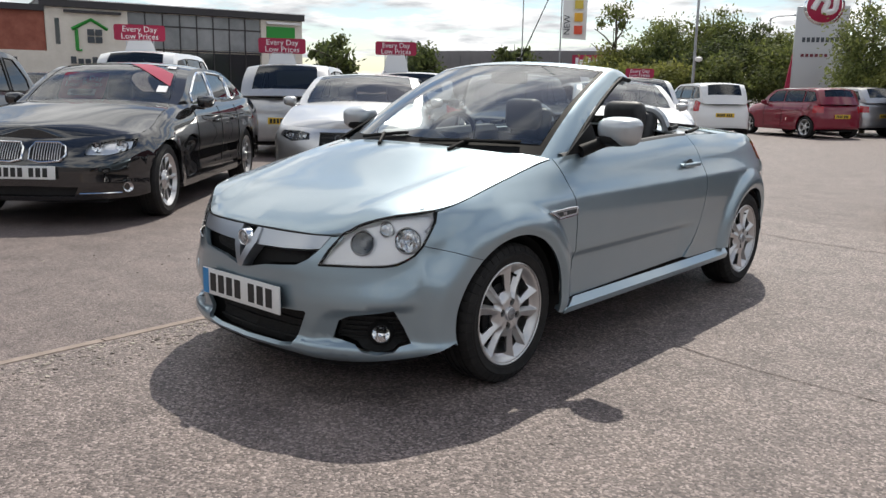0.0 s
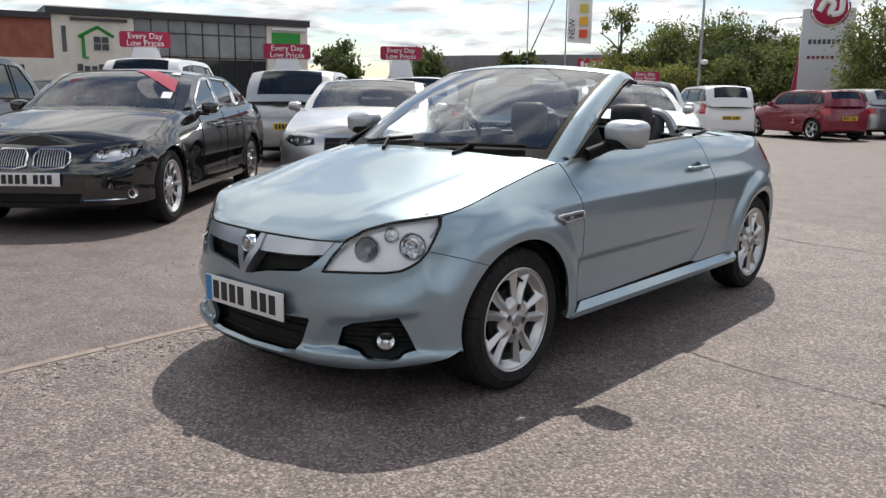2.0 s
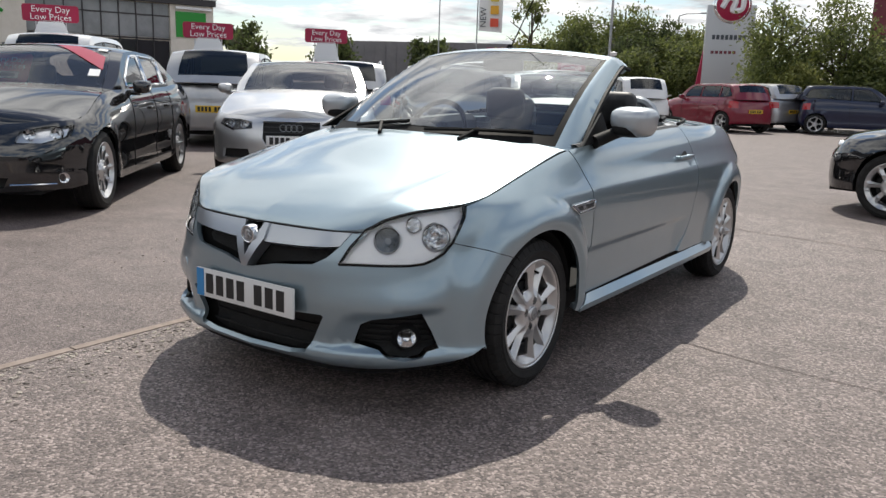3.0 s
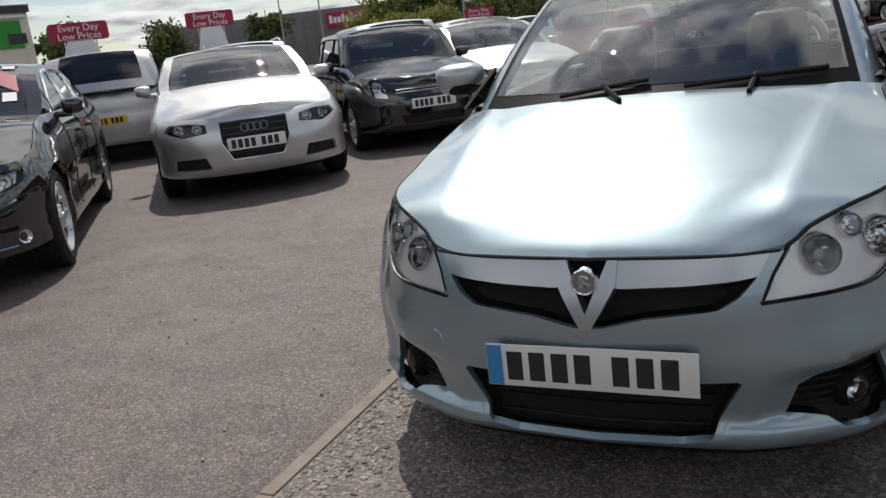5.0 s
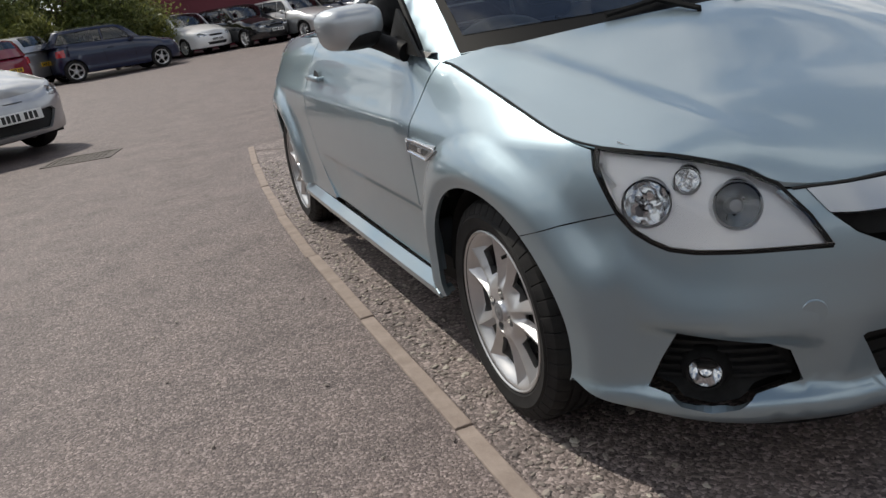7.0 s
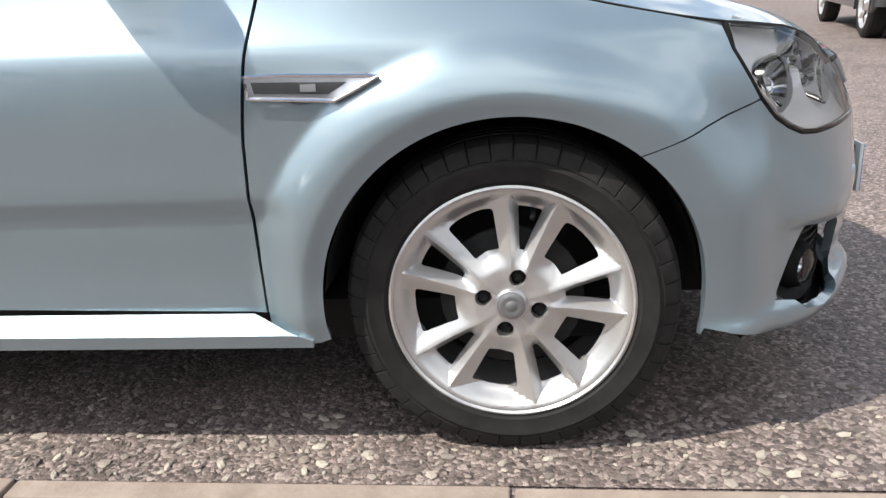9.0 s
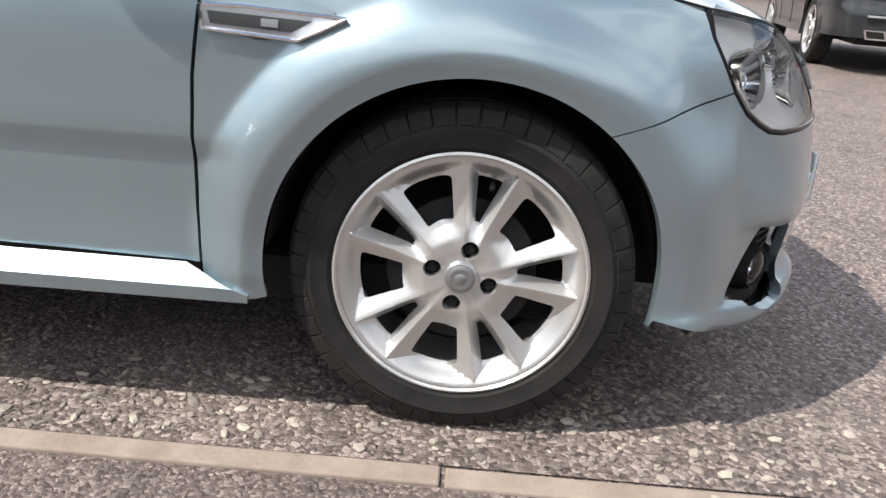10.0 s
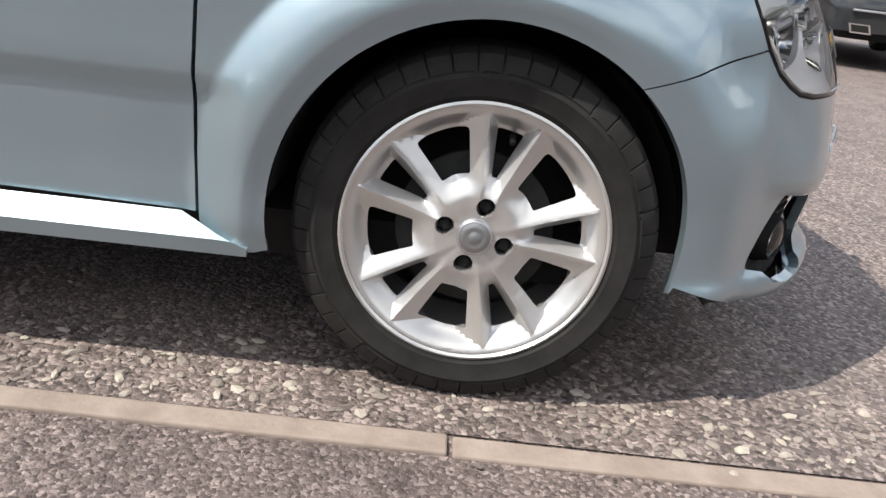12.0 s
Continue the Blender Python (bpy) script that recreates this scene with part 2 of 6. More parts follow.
def sheet(outline, holes, surf, grid, thick=0.012, edge=None, flip=False, lines=(), soft=False):
    """A curved panel: the plane outline less its holes, finely divided and lifted by surf(u, v), with turned-in edges."""
    from mathutils import geometry
    edge = edge or grid
    polys = [dense(outline, edge)] + [dense(h, edge) for h in holes]
    pts, edges = [], []
    for p in polys:
        k = len(pts)
        pts += p
        edges += [(k + i, k + (i + 1) % len(p)) for i in range(len(p))]
    creases = []
    for ln in lines:
        k = len(pts)
        keep = [p for p in ln if inside(p, polys[0]) and not any(inside(p, h) for h in polys[1:]) and min(edge_dist(p, q) for q in polys) > 0.3 * edge]
        pts += keep
        edges += [(k + i, k + i + 1) for i in range(len(keep) - 1) if math.dist(keep[i], keep[i + 1]) < 3 * edge]
        creases += keep
    us, vs = [p[0] for p in outline], [p[1] for p in outline]
    nu, nv = int((max(us) - min(us)) / grid) + 1, int((max(vs) - min(vs)) / grid) + 1
    for i in range(nu):
        for j in range(nv):
            p = (min(us) + (i + 0.5 + 0.25 * (j % 2)) * grid, min(vs) + (j + 0.5) * grid)
            if inside(p, polys[0]) and not any(inside(p, h) for h in polys[1:]):
                if min(edge_dist(p, q) for q in polys) > 0.42 * grid and all(abs(p[0] - c[0]) + abs(p[1] - c[1]) > 0.6 * grid for c in creases):
                    pts.append(p)
    vs2, _, fs, _, _, _ = geometry.delaunay_2d_cdt([Vector(p) for p in pts], edges, [], 0, 1e-6)
    bm = bmesh.new()
    lay = bm.verts.layers.float_vector.new("nrm") if soft else None
    co = [Vector(surf(v.x, v.y)) for v in vs2]
    bv = [bm.verts.new(c) for c in co]
    for f in fs:
        c = tuple((vs2[f[0]] + vs2[f[1]] + vs2[f[2]]) / 3)
        if inside(c, polys[0]) and not any(inside(c, h) for h in polys[1:]):
            try:
                bm.faces.new([bv[i] for i in (f if not flip else f[::-1])])
            except ValueError:
                pass
    for v in [v for v in bm.verts if not v.link_faces]:
        bm.verts.remove(v)
    bm.normal_update()
    if soft:
        # normals straight from the surface, so that the facets don't show
        e = min(0.008, grid * 0.3)
        bm.verts.ensure_lookup_table()
        for v, q in zip(bv, vs2):
            if v.is_valid and v.link_faces:
                n = (Vector(surf(q.x + e, q.y)) - Vector(surf(q.x - e, q.y))).cross(Vector(surf(q.x, q.y + e)) - Vector(surf(q.x, q.y - e)))
                if n.length > 1e-9:
                    n.normalize()
                    v[lay] = n if n.dot(v.normal) > 0 else -n
    if thick:
        rim = [x for x in bm.edges if len(x.link_faces) == 1]
        norm = {v: v.normal.copy() for x in rim for v in x.verts}
        low = {v: bm.verts.new(v.co - norm[v] * thick) for v in norm}
        for x in rim:
            x.smooth = not soft
            lp = x.link_loops[0]
            a, b = lp.vert, lp.link_loop_next.vert
            bm.faces.new((b, a, low[a], low[b]))
    return bm


def mirrored(bm, join=False):
    """The same on the other side of x = 0: alone, or joined to it."""
    other = bm.copy()
    lay = other.verts.layers.float_vector.get("nrm")
    for v in other.verts:
        v.co.x = -v.co.x
        if lay:
            v[lay] = Vector((-v[lay].x, v[lay].y, v[lay].z))
    bmesh.ops.reverse_faces(other, faces=other.faces)
    if not join:
        return other
    me = bpy.data.meshes.new("half")
    other.to_mesh(me); other.free()
    bm.from_mesh(me)
    bpy.data.meshes.remove(me)
    bmesh.ops.remove_doubles(bm, verts=bm.verts, dist=1e-5)
    return bm


def curve_points(pts, n):
    """n + 1 points along a smooth curve through pts (any dimension)."""
    P = [np.array(p, float) for p in pts]
    P = [2 * P[0] - P[1]] + P + [2 * P[-1] - P[-2]]
    out = []
    seg = len(P) - 3
    for i in range(n + 1):
        t = min(seg - 1e-9, seg * i / n)
        k = int(t); u = t - k
        a, b, c, d = P[k:k + 4]
        out.append(0.5 * ((2 * b) + (c - a) * u + (2 * a - 5 * b + 4 * c - d) * u * u + (3 * b - a - 3 * c + d) * u ** 3))
    return out


# ---- wheels ----
def tyre_mesh(R, rim, width, tread=True):
    w = width / 2
    h = R - rim
    prof = [(rim - 0.008, -w * 0.78), (rim + 0.006, -w * 0.86), (rim + h * 0.5, -w), (R - 0.030, -w * 0.93), (R - 0.010, -w * 0.83), (R - 0.002, -w * 0.68)]
    for g in (-0.45, -0.15, 0.15, 0.45):
        prof += [(R, (g - 0.06) * w), (R - 0.007, (g - 0.05) * w), (R - 0.007, (g + 0.05) * w), (R, (g + 0.06) * w)]
    prof += [(R - 0.002, w * 0.68), (R - 0.010, w * 0.83), (R - 0.030, w * 0.93), (R - 0.034, w * 0.955), (R - 0.037, w * 0.945),
             (rim + h * 0.5, w), (rim + 0.020, w * 0.93), (rim + 0.016, w * 0.93), (rim + 0.013, w * 0.90), (rim + 0.004, w * 0.85), (rim - 0.010, w * 0.74)]
    n = 180 if tread else 60
    bm = lathe(prof, n)
    if tread:
        # short narrow grooves across the shoulders
        for v in bm.verts:
            r = math.hypot(v.co.y, v.co.z)
            a = math.atan2(v.co.z, v.co.y)
            k = round(a / (2 * math.pi) * n) % n
            if r > R - 0.034 and abs(v.co.x) > w * 0.52:
                ph = (k + (0 if v.co.x > 0 else 2)) % 4
                r -= 0.006 if ph == 0 else 0
                a += {1: -0.78, 3: 0.78}.get(ph, 0.0) * 2 * math.pi / n
                v.co.y, v.co.z = r * math.cos(a), r * math.sin(a)
    me = sharp(mesh_of("tyre", bm, M["rubber"]), 30)
    return me


def wedge(r0, r1, a0, a1, b0, b1, c=0.012):
    """A rounded opening between radii r0 and r1; angles a0..a1 at r0, b0..b1 at r1 (degrees from the top, clockwise)."""
    def pt(r, a):
        return np.array((r * math.sin(radians(a)), r * math.cos(radians(a))))
    n = 5
    ring = [pt(r1, b0 + (b1 - b0) * i / n) for i in range(n + 1)] + [pt(r0, a1 + (a0 - a1) * i / n) for i in range(n + 1)]
    out = []
    corners = {0, n, n + 1, 2 * n + 1}
    for i, p in enumerate(ring):
        q, s = ring[i - 1], ring[(i + 1) % len(ring)]
        if i in corners:
            d1, d2 = q - p, s - p
            k = min(c, 0.4 * np.linalg.norm(d1), 0.4 * np.linalg.norm(d2))
            e1, e2 = p + d1 / np.linalg.norm(d1) * k, p + d2 / np.linalg.norm(d2) * k
            out += [tuple(e1), tuple(0.25 * e1 + 0.5 * p + 0.25 * e2), tuple(e2)]
        else:
            out.append(tuple(p))
    return out[::-1]


def rim_mesh(rim, style, fine, phase, mat):
    lip = rim
    holes, spokes = [], []
    if style == "paired":
        for k in range(5):
            t = phase + 72 * k
            holes.append(wedge(lip * 0.46, lip * 0.83, t - 2.4, t + 2.4, t - 7.0, t + 7.0, 0.006))
            holes.append(wedge(lip * 0.48, lip * 0.83, t + 23, t + 49, t + 21.5, t + 50.5, 0.018))
            spokes += [(t - 13.0, -1), (t + 13.0, 1)]
        if fine:
            for k in range(4):
                c = (0.0505 * math.sin(radians(phase + 2 + 90 * k)), 0.0505 * math.cos(radians(phase + 2 + 90 * k)))
                holes.append([(c[0] + 0.0155 * math.cos(radians(a)), c[1] + 0.0155 * math.sin(radians(a))) for a in range(0, 360, 24)])
    elif style == "five":
        for k in range(5):
            t = phase + 72 * k
            holes.append(wedge(lip * 0.36, lip * 0.88, t + 14, t + 58, t + 9, t + 63, 0.03))
    elif style == "ten":
        for k in range(10):
            t = phase + 36 * k
            holes.append(wedge(lip * 0.40, lip * 0.88, t + 9, t + 27, t + 6, t + 30, 0.012))
    else:
        for k in range(7):
            t = phase + 360 / 7 * k
            holes.append(wedge(lip * 0.40, lip * 0.86, t + 12, t + 39, t + 9, t + 42, 0.015))
    n = 72 if fine else 40
    outline = [(lip * math.cos(2 * math.pi * i / n), lip * math.sin(2 * math.pi * i / n)) for i in range(n)]

    def faceted(a, b):
        """A dished rim with ridged spokes in pairs, running out to its lip."""
        r = math.hypot(a, b)
        q = r / lip
        smax = lambda u, v, k: 0.5 * (u + v + math.sqrt((u - v) ** 2 + k * k))
        fall = min(1, max(0, (0.995 - q) / 0.17))
        x = -0.002 - 0.030 * fall * fall * (3 - 2 * fall)
        hub = -0.005 - 0.034 * max(0.0, (q - 0.30) / 0.22) ** 1.5 - 0.008 * max(0.0, 1 - q / 0.24)
        arm = -0.05
        for t, side_ in spokes:
            ux, uy = math.sin(radians(t)), math.cos(radians(t))
            if a * ux + b * uy > 0.0:
                d = (a * uy - b * ux) * side_ + 0.003
                run = min(1, max(0, (q - 0.35) / 0.62))
                top = -0.0045 - 0.004 * math.sin(math.pi * run) - 0.02 * max(0.0, 0.34 - q)
                fall = 0.55 * d if d > 0 else -1.6 * d
                arm = smax(arm, top - max(0.0, fall - 0.0012), 0.0012)
        if q < 0.62:
            arm = smax(arm, hub, 0.007 * max(0.15, 1 - max(0.0, q - 0.40) / 0.2)) - 0.0008
        x = max(x, arm)
        return (x, a, b)

    def surf(a, b):
        if spokes:
            return faceted(a, b)
        r = math.hypot(a, b)
        d = min(edge_dist((a, b), h) for h in holes)
        sunk = max(0.0, 1 - d / (lip * 0.075))
        hub = max(0.0, 1 - r / (lip * 0.36))
        edge = max(0.0, (r - lip * 0.93) / (lip * 0.07))
        x = -0.006 - 0.024 * sunk ** 1.5 + 0.004 * min(1, hub * 4) - 0.018 * max(0.0, hub - 0.35) * 2 + 0.006 * edge
        return (x, a, b)
    ridge = []
    for t, side_ in spokes:
        u = Vector((math.sin(radians(t)), math.cos(radians(t))))
        o = Vector((u.y, -u.x)) * (-0.003 * side_)
        ridge.append([tuple(u * lip * q + o) for q in np.linspace(0.36, 0.965, 24)])
    if spokes:
        ridge += [[(lip * q * math.sin(radians(a)), lip * q * math.cos(radians(a))) for a in range(0, 361, 4)] for q in (0.30, 0.86)]
    bm = sheet(outline, holes, surf, lip * (0.022 if fine else 0.14), 0.022, edge=lip * (0.020 if fine else 0.12), lines=ridge)
    lathe([(lip, 0.0), (lip + 0.004, 0.004), (lip + 0.008, 0.002), (lip + 0.008, -0.02), (lip * 0.95, -0.03), (lip * 0.93, -0.17)], n, "x", bm)
    return sharp(mesh_of("rim", bm, mat), 24)


def wheels(parent, R, rim, width, style, xs, ys, fine=False, phase=15.0, mat=None):
    """Four wheels on one set of meshes: brake and barrel, tyre, rim, cap and bolts."""
    tm, rm = tyre_mesh(R, rim, width, fine), rim_mesh(rim, style, fine, phase, mat or M["alloy"])
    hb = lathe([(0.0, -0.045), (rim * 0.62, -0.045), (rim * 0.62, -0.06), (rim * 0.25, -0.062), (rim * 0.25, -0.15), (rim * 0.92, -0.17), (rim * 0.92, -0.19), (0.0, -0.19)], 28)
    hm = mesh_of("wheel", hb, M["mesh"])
    cm = mesh_of("centre_cap", lathe([(0, 0.004), (0.016, 0.0035), (0.022, 0.001), (0.026, 0.0035), (0.029, 0.001), (0.030, -0.022)], 24), M["satin"])
    bo = mesh_of("wheel_bolt", lathe([(0.0, -0.012), (0.0085, -0.012), (0.0095, -0.020), (0.0150, -0.022), (0.0150, -0.03)], 12), M["dark"])
    va = radians(phase + 2)
    vm = mesh_of("valve", tube([(-0.035, 0.8 * rim * math.sin(va), 0.8 * rim * math.cos(va)), (-0.008, 0.77 * rim * math.sin(va), 0.77 * rim * math.cos(va))], 0.005, 8), M["plastic"])
    em = mesh_of("cap_emblem", lathe([(0.0, 0.0066), (0.009, 0.0062), (0.011, 0.0042), (0.015, 0.0062), (0.020, 0.0058), (0.023, 0.0040), (0.026, 0.003)], 20), M["emblem"])
    for y in ys:
        for sx in (-1, 1):
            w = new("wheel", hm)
            w.parent = parent
            w.matrix_local = pose(sx * (xs - (0.0)), y, R - 0.004, 0, 0, 0 if sx > 0 else 180)
            for nm, me, lab in (("tyre", tm, "black rubber tyre"), ("rim", rm, "silver alloy rim"), ("centre_cap", cm, "")):
                o = new(nm, me)
                o.parent = w
                if nm == "tyre":
                    o.location.x = -width / 2 + 0.012
                if lab:
                    tagged(o, lab)
            if fine:
                for k in range(4):
                    a = radians(phase + 2 + 90 * k)
                    o = new("wheel_bolt", bo)
                    o.parent = w
                    o.location = (0.0, 0.0505 * math.sin(a), 0.0505 * math.cos(a))
                o = new("valve", vm)
                o.parent = w
                o = new("cap_emblem", em)
                o.parent = w


# ---- car bodies ----
class Shape:
    """The skin of a car's lower body: a plan outline, drawn in by the front, side and rear sections."""

    def __init__(self, plan, front, side, back, top, shoulder, flares=(), step=0.22, bulge=None, crisp=False, carve=None):
        pts = curve_points(plan, 400)
        self.p = pts
        self.s = [0.0]
        for a, b in zip(pts, pts[1:]):
            self.s.append(self.s[-1] + math.dist(a, b))
        self.n = []
        for i in range(len(pts)):
            t = pts[min(i + 1, len(pts) - 1)] - pts[max(i - 1, 0)]
            t = t / np.linalg.norm(t)
            self.n.append(np.array((t[1], -t[0])))
        self.front, self.side, self.back, self.top_y, self.shoulder, self.flares, self.step = front, side, back, top, shoulder, flares, step
        self.length = self.s[-1]
        self.bulge, self.crisp, self.carve = bulge, crisp, carve

    def _at(self, s):
        s = min(max(s, 0), self.length)
        i = min(int(np.searchsorted(self.s, s)), len(self.s) - 1)
        i = max(1, i)
        u = (s - self.s[i - 1]) / (self.s[i] - self.s[i - 1])
        return self.p[i - 1] * (1 - u) + self.p[i] * u, self.n[i - 1] * (1 - u) + self.n[i] * u

    def sx(self, x, rear=False):
        r = range(len(self.p)) if not rear else range(len(self.p) - 1, -1, -1)
        return next(self.s[i] for i in r if self.p[i][0] >= x)

    def sy(self, y):
        return float(np.interp(y, [p[1] for p in self.p], self.s))

    def top(self, s):
        return interp(self.top_y, self._at(s)[0][1])

    def at(self, s, z, off=0.0, dz=0.0):
        sg = -1 if s < 0 else 1
        p, n = self._at(abs(s))
        ny2, nx2 = n[1] ** 2, n[0] ** 2
        d = ny2 * interp(self.front if n[1] < 0 else self.back, z) + nx2 * interp(self.side, z)
        zt = interp(self.top_y, p[1])
        q = (z - (zt - self.step)) / self.step
        if q > 0:
            q = min(q, 1.08)
            d += 1.34 * interp(self.shoulder, p[1]) * (1 - math.sqrt(max(0, 1 - (0.90 * q) ** 2)))
        if self.bulge and n[1] < 0:
            B, edge_line = self.bulge
            f = min(1.0, max(0.0, (interp(edge_line, abs(s)) - z) / 0.15))
            g = min(1.0, max(0.0, (-0.20 - p[1]) / 0.22))
            d -= B * 4 * ny2 * nx2 * f * f * (3 - 2 * f) * g * g * (3 - 2 * g)
        if self.carve:
            d += self.carve(p[0], p[1], z)
        for cy, cz, R, h, fade in self.flares:
            r = math.hypot(p[1] - cy, z - cz) - R
            if n[0] > 0.3 and r < fade:
                u = max(0, r) / fade
                u = max(0.0, (u - 0.30) / 0.70)
                lift = (1 - u) ** 2 * (1 + 2 * u)
                if self.crisp:
                    # a flat lip, then a round shoulder that meets the side in a crease; it softens towards the nose
                    c = max(0.0, r - 0.032) / 0.090
                    v = 1 - c ** 1.8 - 0.34 * max(0.0, 1 - max(0.0, r) / 0.032)
                    v = 0.5 * (v + math.sqrt(v * v + 0.006))
                    f = min(1.0, max(0.0, ((cy - p[1]) / R - 0.25) / 0.6)) if cy < 1 else 0.0
                    f = f * f * (3 - 2 * f)
                    foot = min(1.0, max(0.0, (z - 0.19) / 0.10)) if p[1] > cy else 1.0
                    lift = (lift * f + v * (1 - f)) * foot * foot * (3 - 2 * foot)
                d -= h * lift * (lambda q: q * q * (3 - 2 * q))(min(1.0, max(0.0, (zt - z) / (0.13 if self.crisp else 0.22))))
        p = p - n * (d + off)
        return Vector((sg * p[0], p[1], z))

    def skin(self, outline, holes, grid, thick=0.012, off=0.0, edge=None, lines=()):
        return sheet(outline, holes, lambda u, v: self.at(u, v, off), grid, thick, edge, lines=lines, soft=True)

    def lid(self, s0, s1, n, m, crown, bow, gap=0.004, dz=0.0, fold=None, ridge=None, round_=None, reshape=None):
        """The panel between the two top edges, from s0 to s1: a bonnet or a boot lid."""
        bm = bmesh.new()
        rows = []
        for i in range(n + 1):
            s = s0 + (s1 - s0) * i / n
            e = self.at(s, self.top(s))
            xe = max(0.0, e.x - gap)
            rise = interp(ridge, e.y) - e.z if ridge else interp(crown, e.y)
            row = []
            for j in range(m + 1):
                t = -1 + 2 * j / m
                # points gather towards the edges
                if fold:
                    f = min(0.95, max(0.3, fold(e.y) / max(xe, 0.01)))
                    t = math.copysign(abs(t) / 0.72 * f if abs(t) < 0.7201 else f + (abs(t) - 0.72) / 0.28 * (1 - f), t)
                else:
                    t = math.copysign(1 - (1 - abs(t)) ** 1.25, t)
                x, y = xe * t, e.y + interp(bow, e.y) * (1 - abs(t) ** 2.2)
                z = e.z + dz + rise * (1 - abs(t) ** (interp(round_, e.y) if round_ else 2.4))
                row.append(bm.verts.new((x, y, reshape(x, y, z) if reshape else z)))
            rows.append(row)
        for a, b in zip(rows, rows[1:]):
            for j in range(m):
                bm.faces.new((a[j], a[j + 1], b[j + 1], b[j]))
        bmesh.ops.remove_doubles(bm, verts=bm.verts, dist=1e-5)
        bm.normal_update()
        if sum(f.normal.z for f in bm.faces) < 0:
            bmesh.ops.reverse_faces(bm, faces=bm.faces)
        bm.normal_update()
        rim = [x for x in bm.edges if len(x.link_faces) == 1]
        low = {v: bm.verts.new(v.co + Vector((0, 0, -0.009))) for x in rim for v in x.verts}
        for x in rim:
            lp = x.link_loops[0]
            a, b = lp.vert, lp.link_loop_next.vert
            bm.faces.new((b, a, low[a], low[b]))
        return bm


def arch(S, cy, cz, R, a0, a1, n=16):
    """Points of a wheel arch in (s, z), from angle a0 to a1 (degrees from the front, over the top)."""
    return [(S.sy(cy - R * math.cos(radians(a))), cz + R * math.sin(radians(a))) for a in np.linspace(a0, a1, n)]


def plate(parent, m, rear=False, band=False, bars=7):
    """A registration plate with plain bars for its characters."""
    bm = boxes((-0.26, 0.26, -0.004, 0.004, -0.0555, 0.0555), bevel=0.002)
    p = part("number_plate", bm, M["plate_yellow" if rear else "plate_white"], parent, "yellow rear number plate" if rear else "white front number plate")
    p.matrix_local = m
    x = -0.205 if band else -0.225
    w = 0.040
    me = mesh_of("lettering_bar", boxes((0, w, -0.0055, -0.003, -0.038, 0.038)), M["ink"], False)
    for i in range(bars):
        if i == 4:
            x += 0.035
        o = new("lettering_bar", me)
        o.parent = p
        o.location.x = x
        x += w + 0.0175
    if band:
        part("blue_band", boxes((-0.258, -0.218, -0.0055, -0.003, -0.053, 0.053)), M["blue"], p)
    return p


def seat_bm(w=0.46, rake=14, head=True):
    bm = bmesh.new()
    box(bm, -w / 2, w / 2, -0.25, 0.25, 0.0, 0.15, 0.05, 3)
    t = pose(0, 0.22, 0.10, -rake)
    box(bm, -w / 2, w / 2, -0.02, 0.13, 0.0, 0.56, 0.055, 3, m=t)
    for sg in (-1, 1):
        box(bm, sg * w * 0.40 - 0.05, sg * w * 0.40 + 0.05, -0.06, 0.10, 0.05, 0.46, 0.035, 2, m=t)
        box(bm, sg * w * 0.42 - 0.05, sg * w * 0.42 + 0.05, -0.24, 0.24, 0.05, 0.19, 0.035, 2)
    if head:
        box(bm, -0.14, 0.14, -0.01, 0.10, 0.58, 0.79, 0.045, 3, m=t)
        for sg in (-0.05, 0.05):
            box(bm, sg - 0.006, sg + 0.006, 0.035, 0.047, 0.52, 0.62, m=t)
    return bm


def steering(parent, m):
    bm = bmesh.new()
    n, k = 28, 8
    rings = []
    for i in range(n):
        a = 2 * math.pi * i / n
        c = Vector((0.18 * math.cos(a), 0, 0.18 * math.sin(a)))
        rings.append([bm.verts.new(c + 0.014 * (math.cos(2 * math.pi * j / k) * c.normalized() + math.sin(2 * math.pi * j / k) * Vector((0, 1, 0)))) for j in range(k)])
    for i in range(n):
        for j in range(k):
            bm.faces.new((rings[i][j], rings[i][(j + 1) % k], rings[(i + 1) % n][(j + 1) % k], rings[(i + 1) % n][j]))
    box(bm, -0.17, 0.17, -0.015, 0.015, -0.03, 0.03, 0.01)
    box(bm, -0.025, 0.025, -0.015, 0.015, -0.17, 0.0, 0.01)
    box(bm, -0.07, 0.07, -0.035, 0.02, -0.06, 0.06, 0.02)
    bmesh.ops.recalc_face_normals(bm, faces=bm.faces)
    part("steering_wheel", bm, M["plastic"], parent).matrix_local = m


def mirror_bm(sg, w=0.20, h=0.13, taper=0.0):
    """A door mirror's shell, its glass facing back (+y)."""
    bm = bmesh.new()
    bmesh.ops.create_uvsphere(bm, u_segments=32, v_segments=20, radius=1)
    for v in bm.verts:
        x, y, z = v.co
        f = lambda t, p: math.copysign(abs(t) ** p, t)
        v.co = Vector((f(x, 0.7) * w / 2 * (1 + 0.12 * z), (f(y, 0.8) if y < 0 else 0.25 * f(y, 0.3)) * 0.10, f(z, 0.65) * h / 2 * (1 + taper * x)))
    return bm


